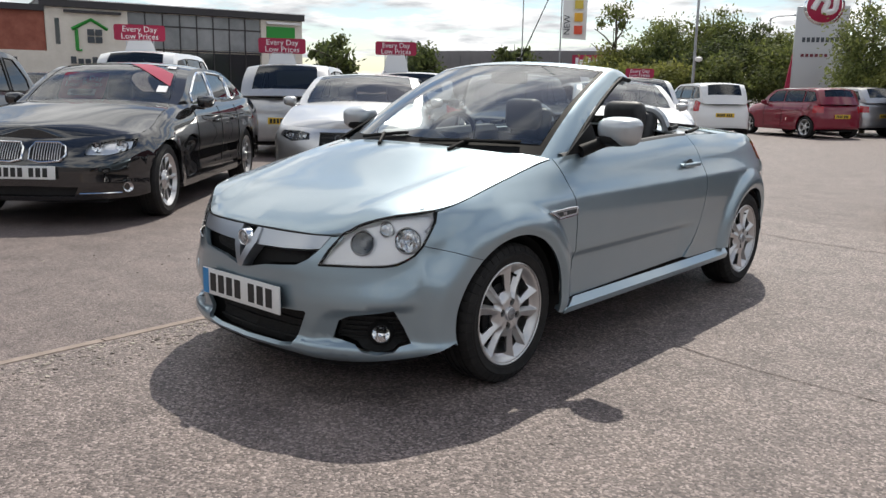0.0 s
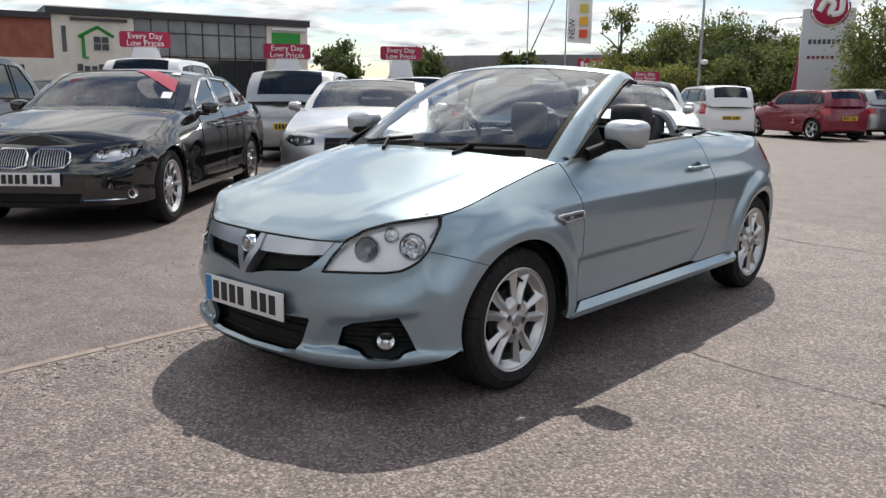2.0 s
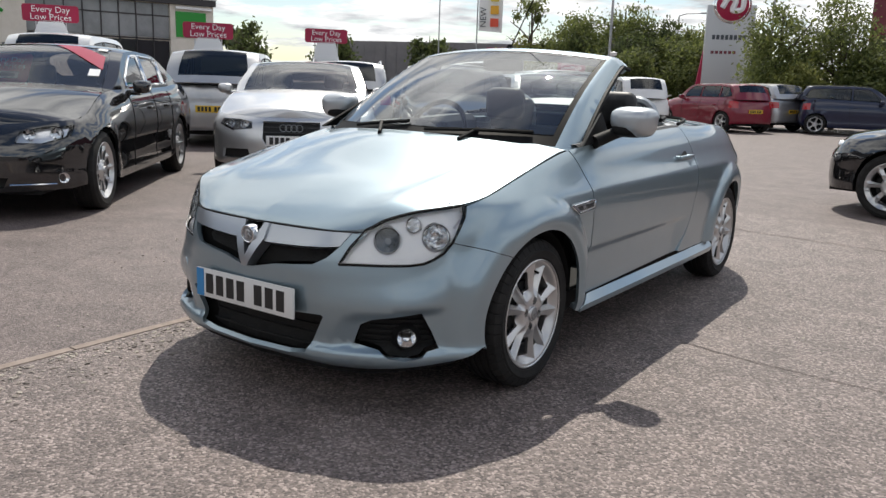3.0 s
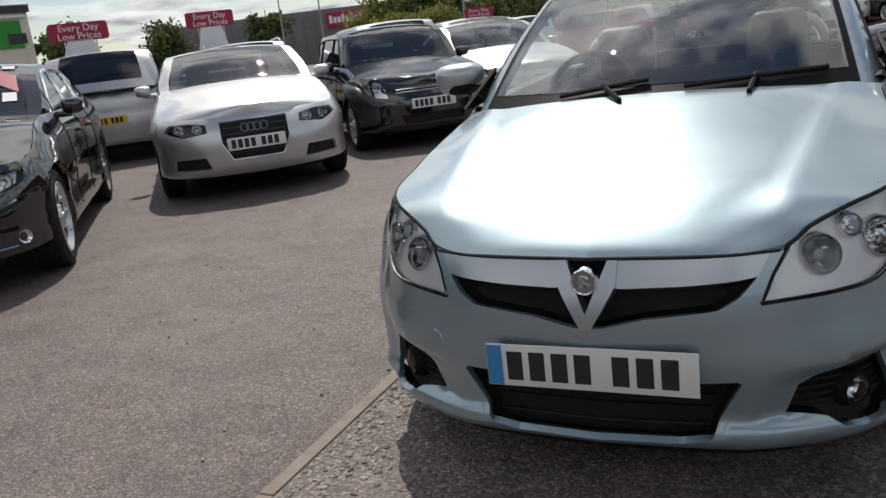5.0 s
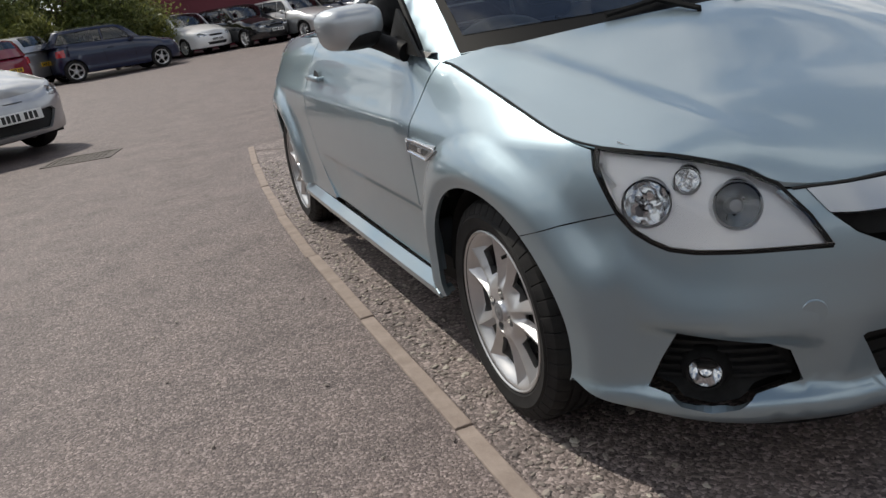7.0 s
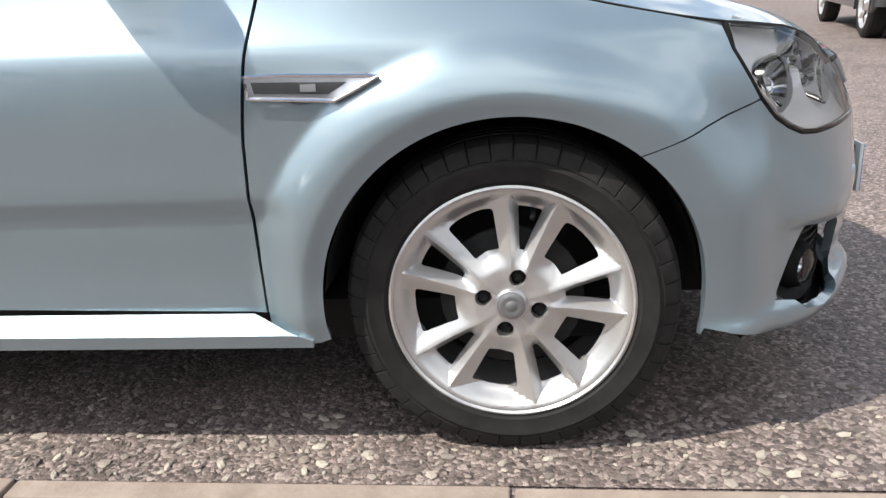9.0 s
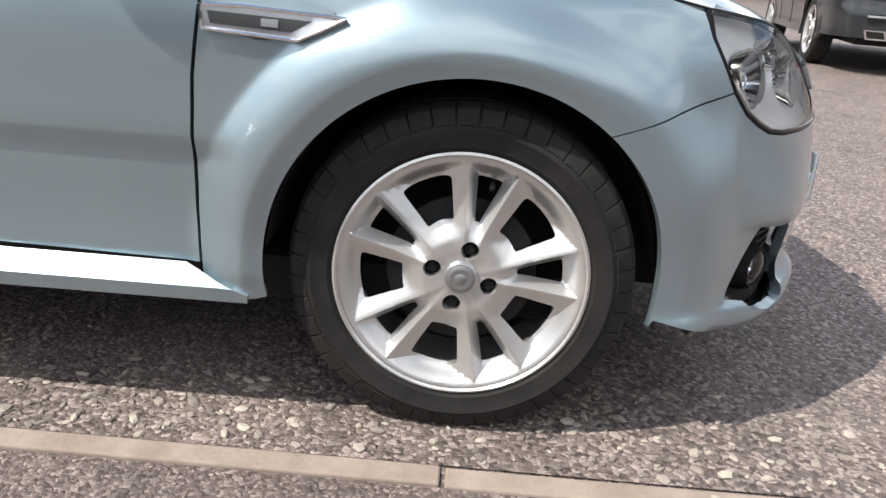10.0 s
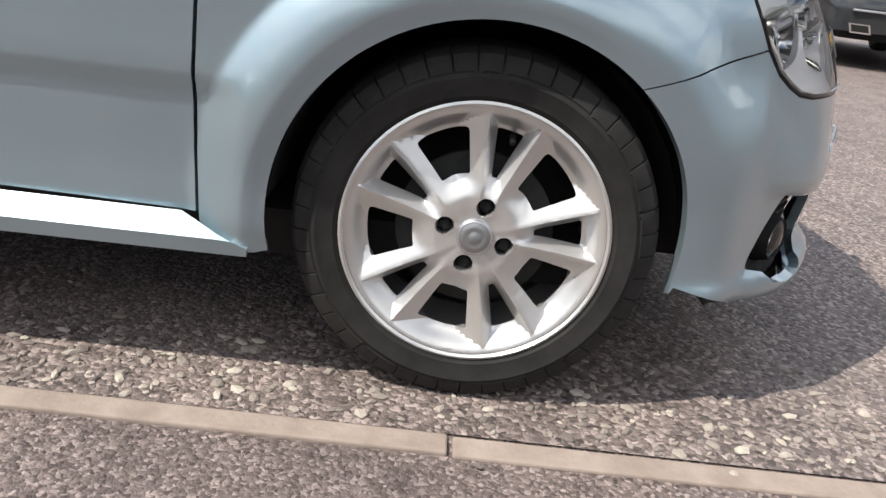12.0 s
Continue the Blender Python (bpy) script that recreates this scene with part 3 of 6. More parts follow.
def background_car(name, label, m, paint_key, L=4.3, W=1.78, H=1.48, wb=2.6, fo=0.88, R=0.315, style="seven", zn=0.70, cowl=(0.62, 0.98), belt=0.98,
                   head=1.30, roof_end=2.9, glass_end=3.25, tail=1.0, lamp=None, grille=None, lower=None, tail_lamp=None, rim_mat=None, group="parked cars",
                   split=(1.55,), nose=0.30, rails=False, sign=False, hood_crown=0.05, sb=0.22, tint="glass", grid=0.10, front_plate=True, rear_plate=True, category="car",
                   extras=None, roof_w=0.74, plate_z=0.48, lamp_dark=False, peak=None, rear_h=0.955, chrome=False, roof_key=None, brow=0.05):
    car = thing(name, label, category, m, group)
    w = W / 2
    yr = L - fo
    k = nose
    plan = [(0, -fo), (w * 0.38, -fo + 0.02 + 0.03 * k), (w * 0.66, -fo + 0.06 + 0.22 * k), (w * 0.86, -fo + 0.16 + 0.42 * k), (w * 0.965, -fo + 0.36 + 0.6 * k), (w, 0.15), (w, wb * 0.5), (w, wb),
            (w * 0.975, yr - 0.40), (w * 0.90, yr - 0.16), (w * 0.72, yr - 0.06), (w * 0.4, yr - 0.015), (0, yr)]
    front = [(0.16, 0.08), (0.24, 0.02), (0.36, 0.0), (0.50, 0.0), (0.60, 0.03), (0.72, 0.09), (0.85, 0.2)]
    side = [(0.18, 0.04), (0.30, 0.012), (0.42, 0.02), (0.62, 0.0), (0.80, 0.012), (1.0, 0.05)]
    back = [(0.2, 0.06), (0.32, 0.0), (0.55, 0.0), (0.68, 0.03), (1.0, 0.05)]
    top = [(-fo, zn), (-fo + 0.12 + 0.3 * k, zn + brow * 0.8), (-fo + 0.28 + 0.5 * k, zn + brow), (cowl[0] * 0.4, zn + (cowl[1] - zn) * 0.85), (cowl[0], cowl[1]), (roof_end, belt + 0.03), (glass_end, tail), (yr, tail - 0.03)]
    sh = [(-fo, 0.05), (-fo + 0.5, 0.08), (cowl[0] - 0.1, 0.11), (cowl[0] + 0.3, 0.05), (glass_end - 0.2, 0.06), (yr, 0.09)]
    fl = ((0, R, R * 1.10, 0.016, 0.10), (wb, R, R * 1.10, 0.016, 0.10))
    S = Shape(plan, front, side, back, top, sh, fl)
    zb = sb
    st = S.length
    ah = R * 1.11
    out = [(0, zb), (S.sy(-ah - 0.10), zb + 0.02)] + arch(S, 0, R, ah, -12, 192, 14) + [(S.sy(ah + 0.1), zb - 0.01), (S.sy(wb - ah - 0.1), zb - 0.01)] + arch(S, wb, R, ah, -12, 192, 14) + [(S.sy(min(wb + ah + 0.1, yr - 0.2)), zb + 0.04), (st, zb + 0.06)]
    out += [(s, S.top(s)) for s in np.linspace(st, 0, 40)]
    holes = []
    lamp = lamp or [(0.42, 0.62), (0.72, 0.60), (0.80, 0.70), (0.70, 0.74), (0.44, 0.66)]
    lamp_sz = [(S.sx(min(a, 0.93) * w), z) for a, z in lamp]
    holes.append(lamp_sz)
    tail_lamp = tail_lamp or [(0.95, 0.72), (0.95, 0.92), (0.70, 0.90), (0.70, 0.72)]
    tl = [(S.sx(a * w, rear=True), z) for a, z in tail_lamp]
    holes.append(tl)
    grille = grille or [(-0.01, 0.58), (0.34, 0.60), (0.30, 0.66), (-0.01, 0.67)]
    gz = [(S.sx(a * w) if a > 0 else -0.01, z) for a, z in grille]
    lower = lower or [(-0.01, 0.30), (0.40, 0.30), (0.46, 0.40), (-0.01, 0.40)]
    lz = [(S.sx(a * w) if a > 0 else -0.01, z) for a, z in lower]
    holes += [gz, lz]
    pm = M[paint_key]
    part("body", mirrored(S.skin(out, holes, grid, 0.03, edge=grid * 0.6), True), pm, car)
    part("bonnet", S.lid(0.0, S.sy(cowl[0]), 14, 18, [], [(-fo, 0), (0, 0), (cowl[0], -0.16)],
         ridge=[(-fo, zn), (-fo + 0.10, zn + 0.30 * (cowl[1] - zn)), (-fo + 0.40, zn + 0.58 * (cowl[1] - zn)), (cowl[0] * 0.4, zn + 0.87 * (cowl[1] - zn) + hood_crown * 0.8), (cowl[0], cowl[1] + hood_crown * 0.9)]), pm, car)
    if yr - glass_end > 0.15:
        part("boot_lid", S.lid(S.sy(glass_end) - 0.02, st, 10, 14, [(glass_end, 0.03), (yr, 0.01)], [(glass_end, 0.05), (yr, 0)]), pm, car)
    part("grille", mirrored(S.skin([(max(a, 0), b) for a, b in gz], [], 0.06, 0, 0.035), True), M["mesh"], car)
    lb = S.skin([(max(a, 0), b) for a, b in lz], [], 0.06, 0, 0.04)
    if min(a for a, _ in lz) > 0:
        part("lower_grille", mirrored(lb), M["mesh"], car)
        part("lower_grille", lb, M["mesh"], car)
    else:
        part("lower_grille", mirrored(lb, True), M["mesh"], car)
    for sg in (1, -1):
        fix = (lambda b: b) if sg > 0 else mirrored
        hl = part("headlight", fix(S.skin(lamp_sz, [], 0.06, 0.01, 0.004)), M["lens"], car, "clear headlight")
        part("reflector", fix(S.skin(lamp_sz, [], 0.06, 0, 0.05)), M["trim" if lamp_dark else "reflector"], hl)
        cx = [a for a, _ in lamp_sz]; cz = [b for _, b in lamp_sz]
        mid = (sum(cx) / len(cx), sum(cz) / len(cz))
        for q in (-0.22, 0.22):
            c = S.at(mid[0] + q * (max(cx) - min(cx)), mid[1] + q * 0.1 * (max(cz) - min(cz)), 0.045)
            b = lathe([(0.0, 0.01), (0.02, -0.005), (0.038, -0.03), (0.045, -0.035), (0.046, 0.01)], 16, "y")
            bmesh.ops.translate(b, verts=b.verts, vec=(c.x, c.y, c.z))
            part("bulb_cup", b if sg > 0 else mirrored(b), M["chrome"], hl)
        part("tail_lamp", fix(S.skin(tl, [], 0.06, 0.01, 0.002)), M["redlens"], car, "red tail lamp")
    # cabin: a loft from the windscreen's foot to the rear window's foot
    y0, y1 = cowl[0] - 0.02, glass_end + 0.01
    prof = [(y0, 0.0), (head, 0.93), (head + 0.35, 0.985), (peak or (head + roof_end) / 2 + 0.1, 1.0), (roof_end, rear_h), (y1, 0.0)]

    def cabin(y, p, off=0.0):
        q = p if p <= 1 else 2 - p
        s = S.sy(min(max(y, y0), y1))
        e = S.at(s, S.top(s))
        zr = e.z + (H - e.z - 0.03) * interp(prof, y)
        rise = (zr - e.z) / (H - belt)
        wr = (e.x - 0.0) + (w * roof_w - e.x) * min(1, rise) ** 1.1
        if q <= 0.5:
            t = q / 0.5
            x = e.x + (wr - e.x) * t ** 1.15
            z = e.z + (zr - e.z) * (t - 0.06 * t * (t - 1) * 0)
            bow = 0
        else:
            t = (q - 0.5) / 0.5
            x = wr * (1 - t)
            z = zr + (0.05 + 0.0) * (1 - (1 - t) ** 2.2) * min(1, rise + 0.2)
            bow = 1 - (1 - t) ** 2
        if y < head:
            yy = y - 0.15 * bow * (1 - interp(prof, y) * 0.75)
        elif y > roof_end:
            yy = y + 0.07 * bow
        else:
            yy = y - 0.04 * bow * max(0, 1 - (y - head) / 0.4)
        px = x if p <= 1 else -x
        return Vector((px, yy, z - off))
    wsh = [(y0 + 0.03, 0.56), (y0 + 0.03, 1.44), (head - 0.02, 1.42), (head - 0.02, 0.58)]
    rear = [(y1 - 0.10, 0.63), (roof_end + 0.06, 0.645), (roof_end + 0.06, 1.355), (y1 - 0.10, 1.37)]
    ends = [y0 + 0.34] + list(split) + [roof_end + (y1 - roof_end) * 0.45]
    wins = []
    for a, b in zip(ends, ends[1:]):
        a2 = a + (0.03 if a != ends[0] else 0.0)
        b2 = b - (0.03 if b != ends[-1] else 0.0)
        if a == ends[0]:
            wn_ = [(a2, 0.06), (b2, 0.05), (b2, 0.43), (max(head + 0.05, a2 + 0.2), 0.43), (a2 + 0.02, 0.25)]
        elif b == ends[-1]:
            wn_ = [(a2, 0.05), (b2 - 0.1, 0.07), (b2, 0.16), (min(roof_end - 0.02, b2), 0.40), (a2, 0.43)]
        else:
            wn_ = [(a2, 0.05), (b2, 0.05), (b2, 0.43), (a2, 0.43)]
        wins.append(wn_)
    hs = [wsh, rear] + wins + [[(y, 2 - p) for y, p in q] for q in wins]
    part("roof", sheet([(y0, 0.0), (y1, 0.0), (y1, 2.0), (y0, 2.0)], hs, cabin, 0.11, 0.02, edge=0.09), M[roof_key or paint_key], car)
    part("windscreen", sheet(wsh, [], lambda a, b: cabin(a, b, 0.004), 0.13, 0, soft=True), M["screen"], car, "clear curved windscreen")
    part("rear_window", sheet(rear, [], lambda a, b: cabin(a, b, 0.004), 0.13, 0), M[tint], car)
    for q in wins:
        for qq in (q, [(y, 2 - p) for y, p in q]):
            sw = part("side_window", sheet(qq, [], lambda a, b: cabin(a, b, 0.004), 0.13, 0), M[tint], car)
            loop = [cabin(a, b, 0.0) for a, b in dense(qq, 0.14)]
            part("window_trim", tube(loop + loop[:1], 0.016 if chrome else 0.010, 5), M["chrome" if chrome else "plastic"], sw)
    # inside and below
    part("underbody", boxes((-w + 0.12, w - 0.12, -0.25, wb + 0.25, zb - 0.02, zb + 0.10), (-w * 0.66, w * 0.66, -fo + 0.16, -0.252, zb - 0.02, zb + 0.10), (-w * 0.70, w * 0.70, wb + 0.252, yr - 0.14, zb - 0.02, zb + 0.10),
                            (-w + 0.32, w - 0.32, -fo + 0.28, cowl[0] + 0.15, zb + 0.1, zn - 0.06)), M["dark"], car)
    part("dashboard", boxes((-w + 0.16, w - 0.16, cowl[0] + 0.10, cowl[0] + 0.62, 0.62, cowl[1] - 0.06), bevel=0.06), M["plastic"], car)
    for sx in (-0.36, 0.36):
        part("seat", seat_bm(), M["seat"], car).matrix_local = pose(sx, head + 0.30, 0.36)
    if roof_end - head > 1.1:
        part("rear_seat", boxes((-0.6, 0.6, head + 0.95, head + 1.35, 0.35, 0.52), (-0.6, 0.6, head + 1.30, head + 1.45, 0.5, 1.0), bevel=0.05), M["seat"], car)
    steering(car, pose(-0.36, cowl[0] + 0.72, cowl[1] - 0.08, -25))
    for sg in (1, -1):
        b = mirror_bm(sg, 0.17, 0.125)
        bmesh.ops.translate(b, verts=b.verts, vec=(sg * (w + 0.06), cowl[0] + 0.32, cowl[1] + 0.03))
        box(b, *sorted((sg * (w - 0.08), sg * (w + 0.05))), cowl[0] + 0.28, cowl[0] + 0.36, cowl[1] - 0.05, cowl[1] - 0.0, 0.015)
        part("door_mirror", b, M["plastic" if paint_key == "black_x" else paint_key], car)
        for y in list(split)[:2]:
            hb = bmesh.new()
            e = S.at(S.sy(y - 0.14), belt - 0.16)
            box(hb, *sorted((sg * (e.x - 0.005), sg * (e.x + 0.028))), y - 0.24, y - 0.06, belt - 0.18, belt - 0.15, 0.008)
            part("door_handle", hb, pm, car)
    for sg in (1, -1):
        for y in [cowl[0] + 0.25] + list(split)[:2]:
            ln = []
            for z in np.linspace(zb + 0.06, belt - 0.01, 9):
                e = S.at(S.sy(y + (0.05 * math.sin((z - 0.3) * 3) if y > cowl[0] + 0.3 else 0)), z, -0.0015)
                ln.append((sg * e.x, e.y, e.z))
            part("door_seam", tube(ln, 0.004, 4), M["dark"], car)
    if front_plate:
        e = S.at(0.0, plate_z)
        plate(car, pose(0, e.y - 0.018, plate_z, -4))
    if rear_plate:
        e = S.at(st - 0.001, 0.62)
        plate(car, pose(0, e.y + 0.012, 0.62, 0, 0, 180), rear=True)
    if rails:
        for sg in (1, -1):
            pts = [(sg * (w * roof_w - 0.03), y, cabin(y, 0.52).z + (0.05 if head + 0.2 < y < roof_end - 0.1 else 0.0)) for y in np.linspace(head + 0.1, roof_end, 9)]
            part("roof_rail", tube(pts, 0.015), M["satin"], car)
    wheels(car, R, R * 0.70, 0.21, style, w - 0.02, (0, wb), False, 15, rim_mat)
    return car, S, cabin


# ---- ground ----
def ground_material(name, dark, light, pale, chips, big, share, seed):
    """Worn surfacing: fine chips in bitumen, larger pale stones let into it, sandy worn patches."""
    m = principled(name, dark, 0.66, spec=0.5)
    co = m.node_tree.nodes.new("ShaderNodeTexCoord")
    warp = node(m, "TexNoise", Scale=chips * 0.7, Detail=2.0)
    link(m, co.outputs["Object"], warp.inputs["Vector"])
    off = node(m, "VectorMath"); off.operation = "MULTIPLY_ADD"
    link(m, warp.outputs["Color"], off.inputs[0])
    off.inputs[1].default_value = (1.6 / chips,) * 3
    link(m, co.outputs["Object"], off.inputs[2])
    v = node(m, "TexVoronoi", Scale=chips)
    link(m, off.outputs[0], v.inputs["Vector"])
    g = node(m, "SeparateColor")
    link(m, v.outputs["Color"], g.inputs[0])
    fine = ramp(m, g.outputs[0], [(0.0, dark), (0.30, tuple(0.5 * (p + q) for p, q in zip(dark, light))), (0.7, light), (1.0, pale)])
    v2 = node(m, "TexVoronoi", Scale=big)
    link(m, off.outputs[0], v2.inputs["Vector"])
    g2 = node(m, "SeparateColor")
    link(m, v2.outputs["Color"], g2.inputs[0])
    pick = ramp(m, g2.outputs[1], [(1 - share, (0, 0, 0)), (1 - share + 0.02, (1, 1, 1))])
    body = ramp(m, v2.outputs["Distance"], [(0.26, (1, 1, 1)), (0.38, (0, 0, 0))])
    mask = node(m, "MixRGB"); mask.blend_type = "MULTIPLY"; mask.inputs[0].default_value = 1.0
    link(m, pick, mask.inputs[1]); link(m, body, mask.inputs[2])
    tone = ramp(m, g2.outputs[2], [(0.0, light), (1.0, tuple(min(1, c * 1.25) for c in pale))])
    mix = node(m, "MixRGB")
    link(m, mask.outputs[0], mix.inputs[0]); link(m, fine, mix.inputs[1]); link(m, tone, mix.inputs[2])
    mp = node(m, "Mapping"); mp.inputs["Location"].default_value = (seed, seed * 2, 0)
    link(m, co.outputs["Object"], mp.inputs["Vector"])
    n1 = node(m, "TexNoise", Scale=0.9, Detail=7.0, Roughness=0.62)
    link(m, mp.outputs[0], n1.inputs["Vector"])
    sand = node(m, "MixRGB")
    link(m, ramp(m, n1.outputs["Fac"], [(0.50, (0, 0, 0)), (0.72, (0.40, 0.40, 0.40))]), sand.inputs[0])
    link(m, mix.outputs[0], sand.inputs[1])
    sand.inputs[2].default_value = (*(0.62 * a + 0.38 * b for a, b in zip(light, pale)), 1)
    n3 = node(m, "TexNoise", Scale=3.2, Detail=6.0, Roughness=0.7)
    link(m, mp.outputs[0], n3.inputs["Vector"])
    mul = node(m, "MixRGB"); mul.blend_type = "MULTIPLY"; mul.inputs[0].default_value = 1.0
    link(m, sand.outputs[0], mul.inputs[1])
    link(m, ramp(m, n3.outputs["Fac"], [(0.30, (0.66, 0.65, 0.65)), (0.52, (1.0, 1.0, 1.0)), (0.75, (1.15, 1.13, 1.10))]), mul.inputs[2])
    link(m, mul.outputs[0], bsdf(m).inputs["Base Color"])
    bu = node(m, "Bump", Strength=0.7, Distance=0.5 / chips)
    link(m, v.outputs["Distance"], bu.inputs["Height"])
    bu.invert = True
    b2 = node(m, "Bump", Strength=0.6, Distance=0.008)
    link(m, mask.outputs[0], b2.inputs["Height"]); link(m, bu.outputs[0], b2.inputs["Normal"])
    link(m, b2.outputs[0], bsdf(m).inputs["Normal"])
    return m


M["tarmac"] = ground_material("tarmac", (0.056, 0.042, 0.039), (0.154, 0.121, 0.113), (0.308, 0.252, 0.236), 150, 80, 0.16, 3)
M["chippings"] = ground_material("chipped_surface", (0.062, 0.049, 0.045), (0.188, 0.151, 0.139), (0.385, 0.318, 0.294), 108, 60, 0.24, 8)
M["kerb"] = mottled("concrete_edging", (0.225, 0.180, 0.152), (0.335, 0.275, 0.235), 9, 0.9, 0.5, 0.003)


def sheet_ground(name, poly, z, mat, label, category):
    bm = bmesh.new()
    bm.faces.new([bm.verts.new((x, y, z)) for x, y in poly])
    return solid(name, bm, mat, label, category, kind="structure", smooth=False)


sheet_ground("ground", [(-600, -400), (600, -400), (600, 900), (-600, 900)], -0.004, M["tarmac"], "smooth worn grey tarmac of a car dealer's forecourt", "ground")
EDGE_X, EDGE_Y = -0.905, 5.6


def edge_bend(y):
    """How far the edging swings towards the car beyond its front half."""
    return 0.016 * max(0.0, y - 1.2) ** 2


rim_ = [(EDGE_X + edge_bend(y), y) for y in (5.6, 5.0, 4.4, 3.8, 3.2, 2.6, 2.0, 1.4, 0.8)]
sheet_ground("pavement", [(EDGE_X, -30), (30, -30), (30, EDGE_Y - 4.8)] + rim_, 0.0, M["chippings"], "coarse stone-chipped asphalt bay with worn patches", "pavement")


# flush concrete edging stones between the two surfaces
stone = mesh_of("edging_stone", boxes((-0.026, 0.026, 0.004, 0.908, -0.06, 0.004), bevel=0.004), M["kerb"], False)
edging = thing("edging", "flush pale concrete edging stones along the tarmac", "kerb", kind="structure")
for k in range(-14, 6):
    o = new("edging_stone", stone)
    o.parent = edging
    y = 0.003 + 0.9125 * k
    turn = math.degrees(math.atan2(edge_bend(y + 0.9) - edge_bend(y), 0.9))
    o.matrix_local = pose(EDGE_X - 0.030 + edge_bend(y) + 0.004 * math.sin(k * 2.3), y, 0.002 * math.sin(k * 1.7), 0, 0, 0.35 * math.sin(k * 3.1) - turn)


def crack(points, width, seed):
    """A dark ragged crack lying on the surfacing."""
    rng = random.Random(seed)
    pts = curve_points(points, 90)
    bm = bmesh.new()
    prev = None
    for i, p in enumerate(pts):
        d = pts[min(i + 1, 90)] - pts[max(i - 1, 0)]
        n = np.array((-d[1], d[0])) / np.linalg.norm(d)
        w = width * rng.uniform(0.25, 1.0)
        c = p + n * rng.uniform(-0.6, 0.6) * width
        cur = [bm.verts.new((*(c + n * w / 2), 0.003)), bm.verts.new((*(c - n * w / 2), 0.003))]
        if prev:
            bm.faces.new((prev[0], prev[1], cur[1], cur[0]))
        prev = cur
    bmesh.ops.recalc_face_normals(bm, faces=bm.faces)
    return solid("crack", bm, M["crack"], "dark ragged crack across the chipped surface", "crack", kind="structure", smooth=False)


M["crack"] = mottled("crack_dirt", (0.06, 0.050, 0.044), (0.19, 0.16, 0.14), 60, 0.95, 0.5)
crack([(0.80, 1.06), (1.12, 0.946), (1.407, 0.885), (1.664, 0.862), (2.04, 0.842), (3.2, 0.80), (5.0, 0.70)], 0.010, 4)
crack([(EDGE_X + edge_bend(5.2), 5.2), (0.26, 4.38 + 0.10), (1.25, 4.29), (3.0, 4.1), (8.0, 3.5)], 0.022, 5)


def loose_stones():
    """Pale stones pressed into the surface beside the edging."""
    rng = random.Random(21)
    vs, fs = [], []
    t = (1 + 5 ** 0.5) / 2
    ico = [Vector(v).normalized() for v in ((-1, t, 0), (1, t, 0), (-1, -t, 0), (1, -t, 0), (0, -1, t), (0, 1, t), (0, -1, -t), (0, 1, -t), (t, 0, -1), (t, 0, 1), (-t, 0, -1), (-t, 0, 1))]
    tri = ((0, 11, 5), (0, 5, 1), (0, 1, 7), (0, 7, 10), (0, 10, 11), (1, 5, 9), (5, 11, 4), (11, 10, 2), (10, 7, 6), (7, 1, 8), (3, 9, 4), (3, 4, 2), (3, 2, 6), (3, 6, 8), (3, 8, 9), (4, 9, 5), (2, 4, 11), (6, 2, 10), (8, 6, 7), (9, 8, 1))
    for i in range(1500):
        y = rng.uniform(-1.6, 4.5)
        x = EDGE_X + edge_bend(y) + 0.01 + abs(rng.gauss(0, 0.16))
        r = rng.choice((0.005, 0.006, 0.007, 0.009, 0.012))
        if i > 1150:
            x, y, r = rng.uniform(-3.0, 3.0), rng.uniform(-2.4, 1.5), rng.uniform(0.004, 0.008)
        a, q = rng.uniform(0, 6.28), rng.uniform(0.55, 1.0)
        k = len(vs)
        for v in ico:
            w = v * rng.uniform(0.8, 1.2)
            px, py = r * 1.3 * w.x, r * q * w.y
            vs.append((x + px * math.cos(a) - py * math.sin(a), y + px * math.sin(a) + py * math.cos(a), 0.0015 + r * 0.45 * w.z))
        fs += [tuple(k + j for j in f) for f in tri]
    me = bpy.data.meshes.new("loose_stones")
    me.from_pydata(vs, [], fs)
    m = principled("pale_stone", (0.3, 0.27, 0.24), 0.85)
    g = m.node_tree.nodes.new("ShaderNodeNewGeometry")
    link(m, ramp(m, g.outputs["Random Per Island"], [(0.0, (0.13, 0.11, 0.10)), (0.5, (0.27, 0.235, 0.205)), (1.0, (0.44, 0.40, 0.34))]), bsdf(m).inputs["Base Color"])
    me.materials.append(m)
    tagged(new("loose_stones", me), "pale loose stones pressed into the surface beside the edging", "stones", kind="stuff")


loose_stones()


def cover(x, y, rz):
    """A cast-iron access cover set flush in the tarmac."""
    t = thing("access_cover", "dark cast-iron access cover set in the tarmac", "cover", pose(x, y, -0.003, 0, 0, rz))
    part("frame", boxes((-0.34, 0.34, -0.26, -0.22, -0.03, 0.006), (-0.34, 0.34, 0.22, 0.26, -0.03, 0.006), (-0.34, -0.30, -0.22, 0.22, -0.03, 0.006), (0.30, 0.34, -0.22, 0.22, -0.03, 0.006)), M["iron"], t, smooth=False)
    part("lid", boxes((-0.29, 0.29, -0.21, 0.21, -0.03, 0.003)), M["iron"], t, smooth=False)
    me = mesh_of("stud", boxes((-0.02, 0.02, -0.006, 0.006, 0.0, 0.006)), M["iron"], False)
    for i in range(9):
        for j in range(7):
            o = new("stud", me)
            o.parent = t
            o.matrix_local = pose(-0.24 + 0.06 * i, -0.165 + 0.055 * j, 0.001, 0, 0, 90 * ((i + j) % 2))


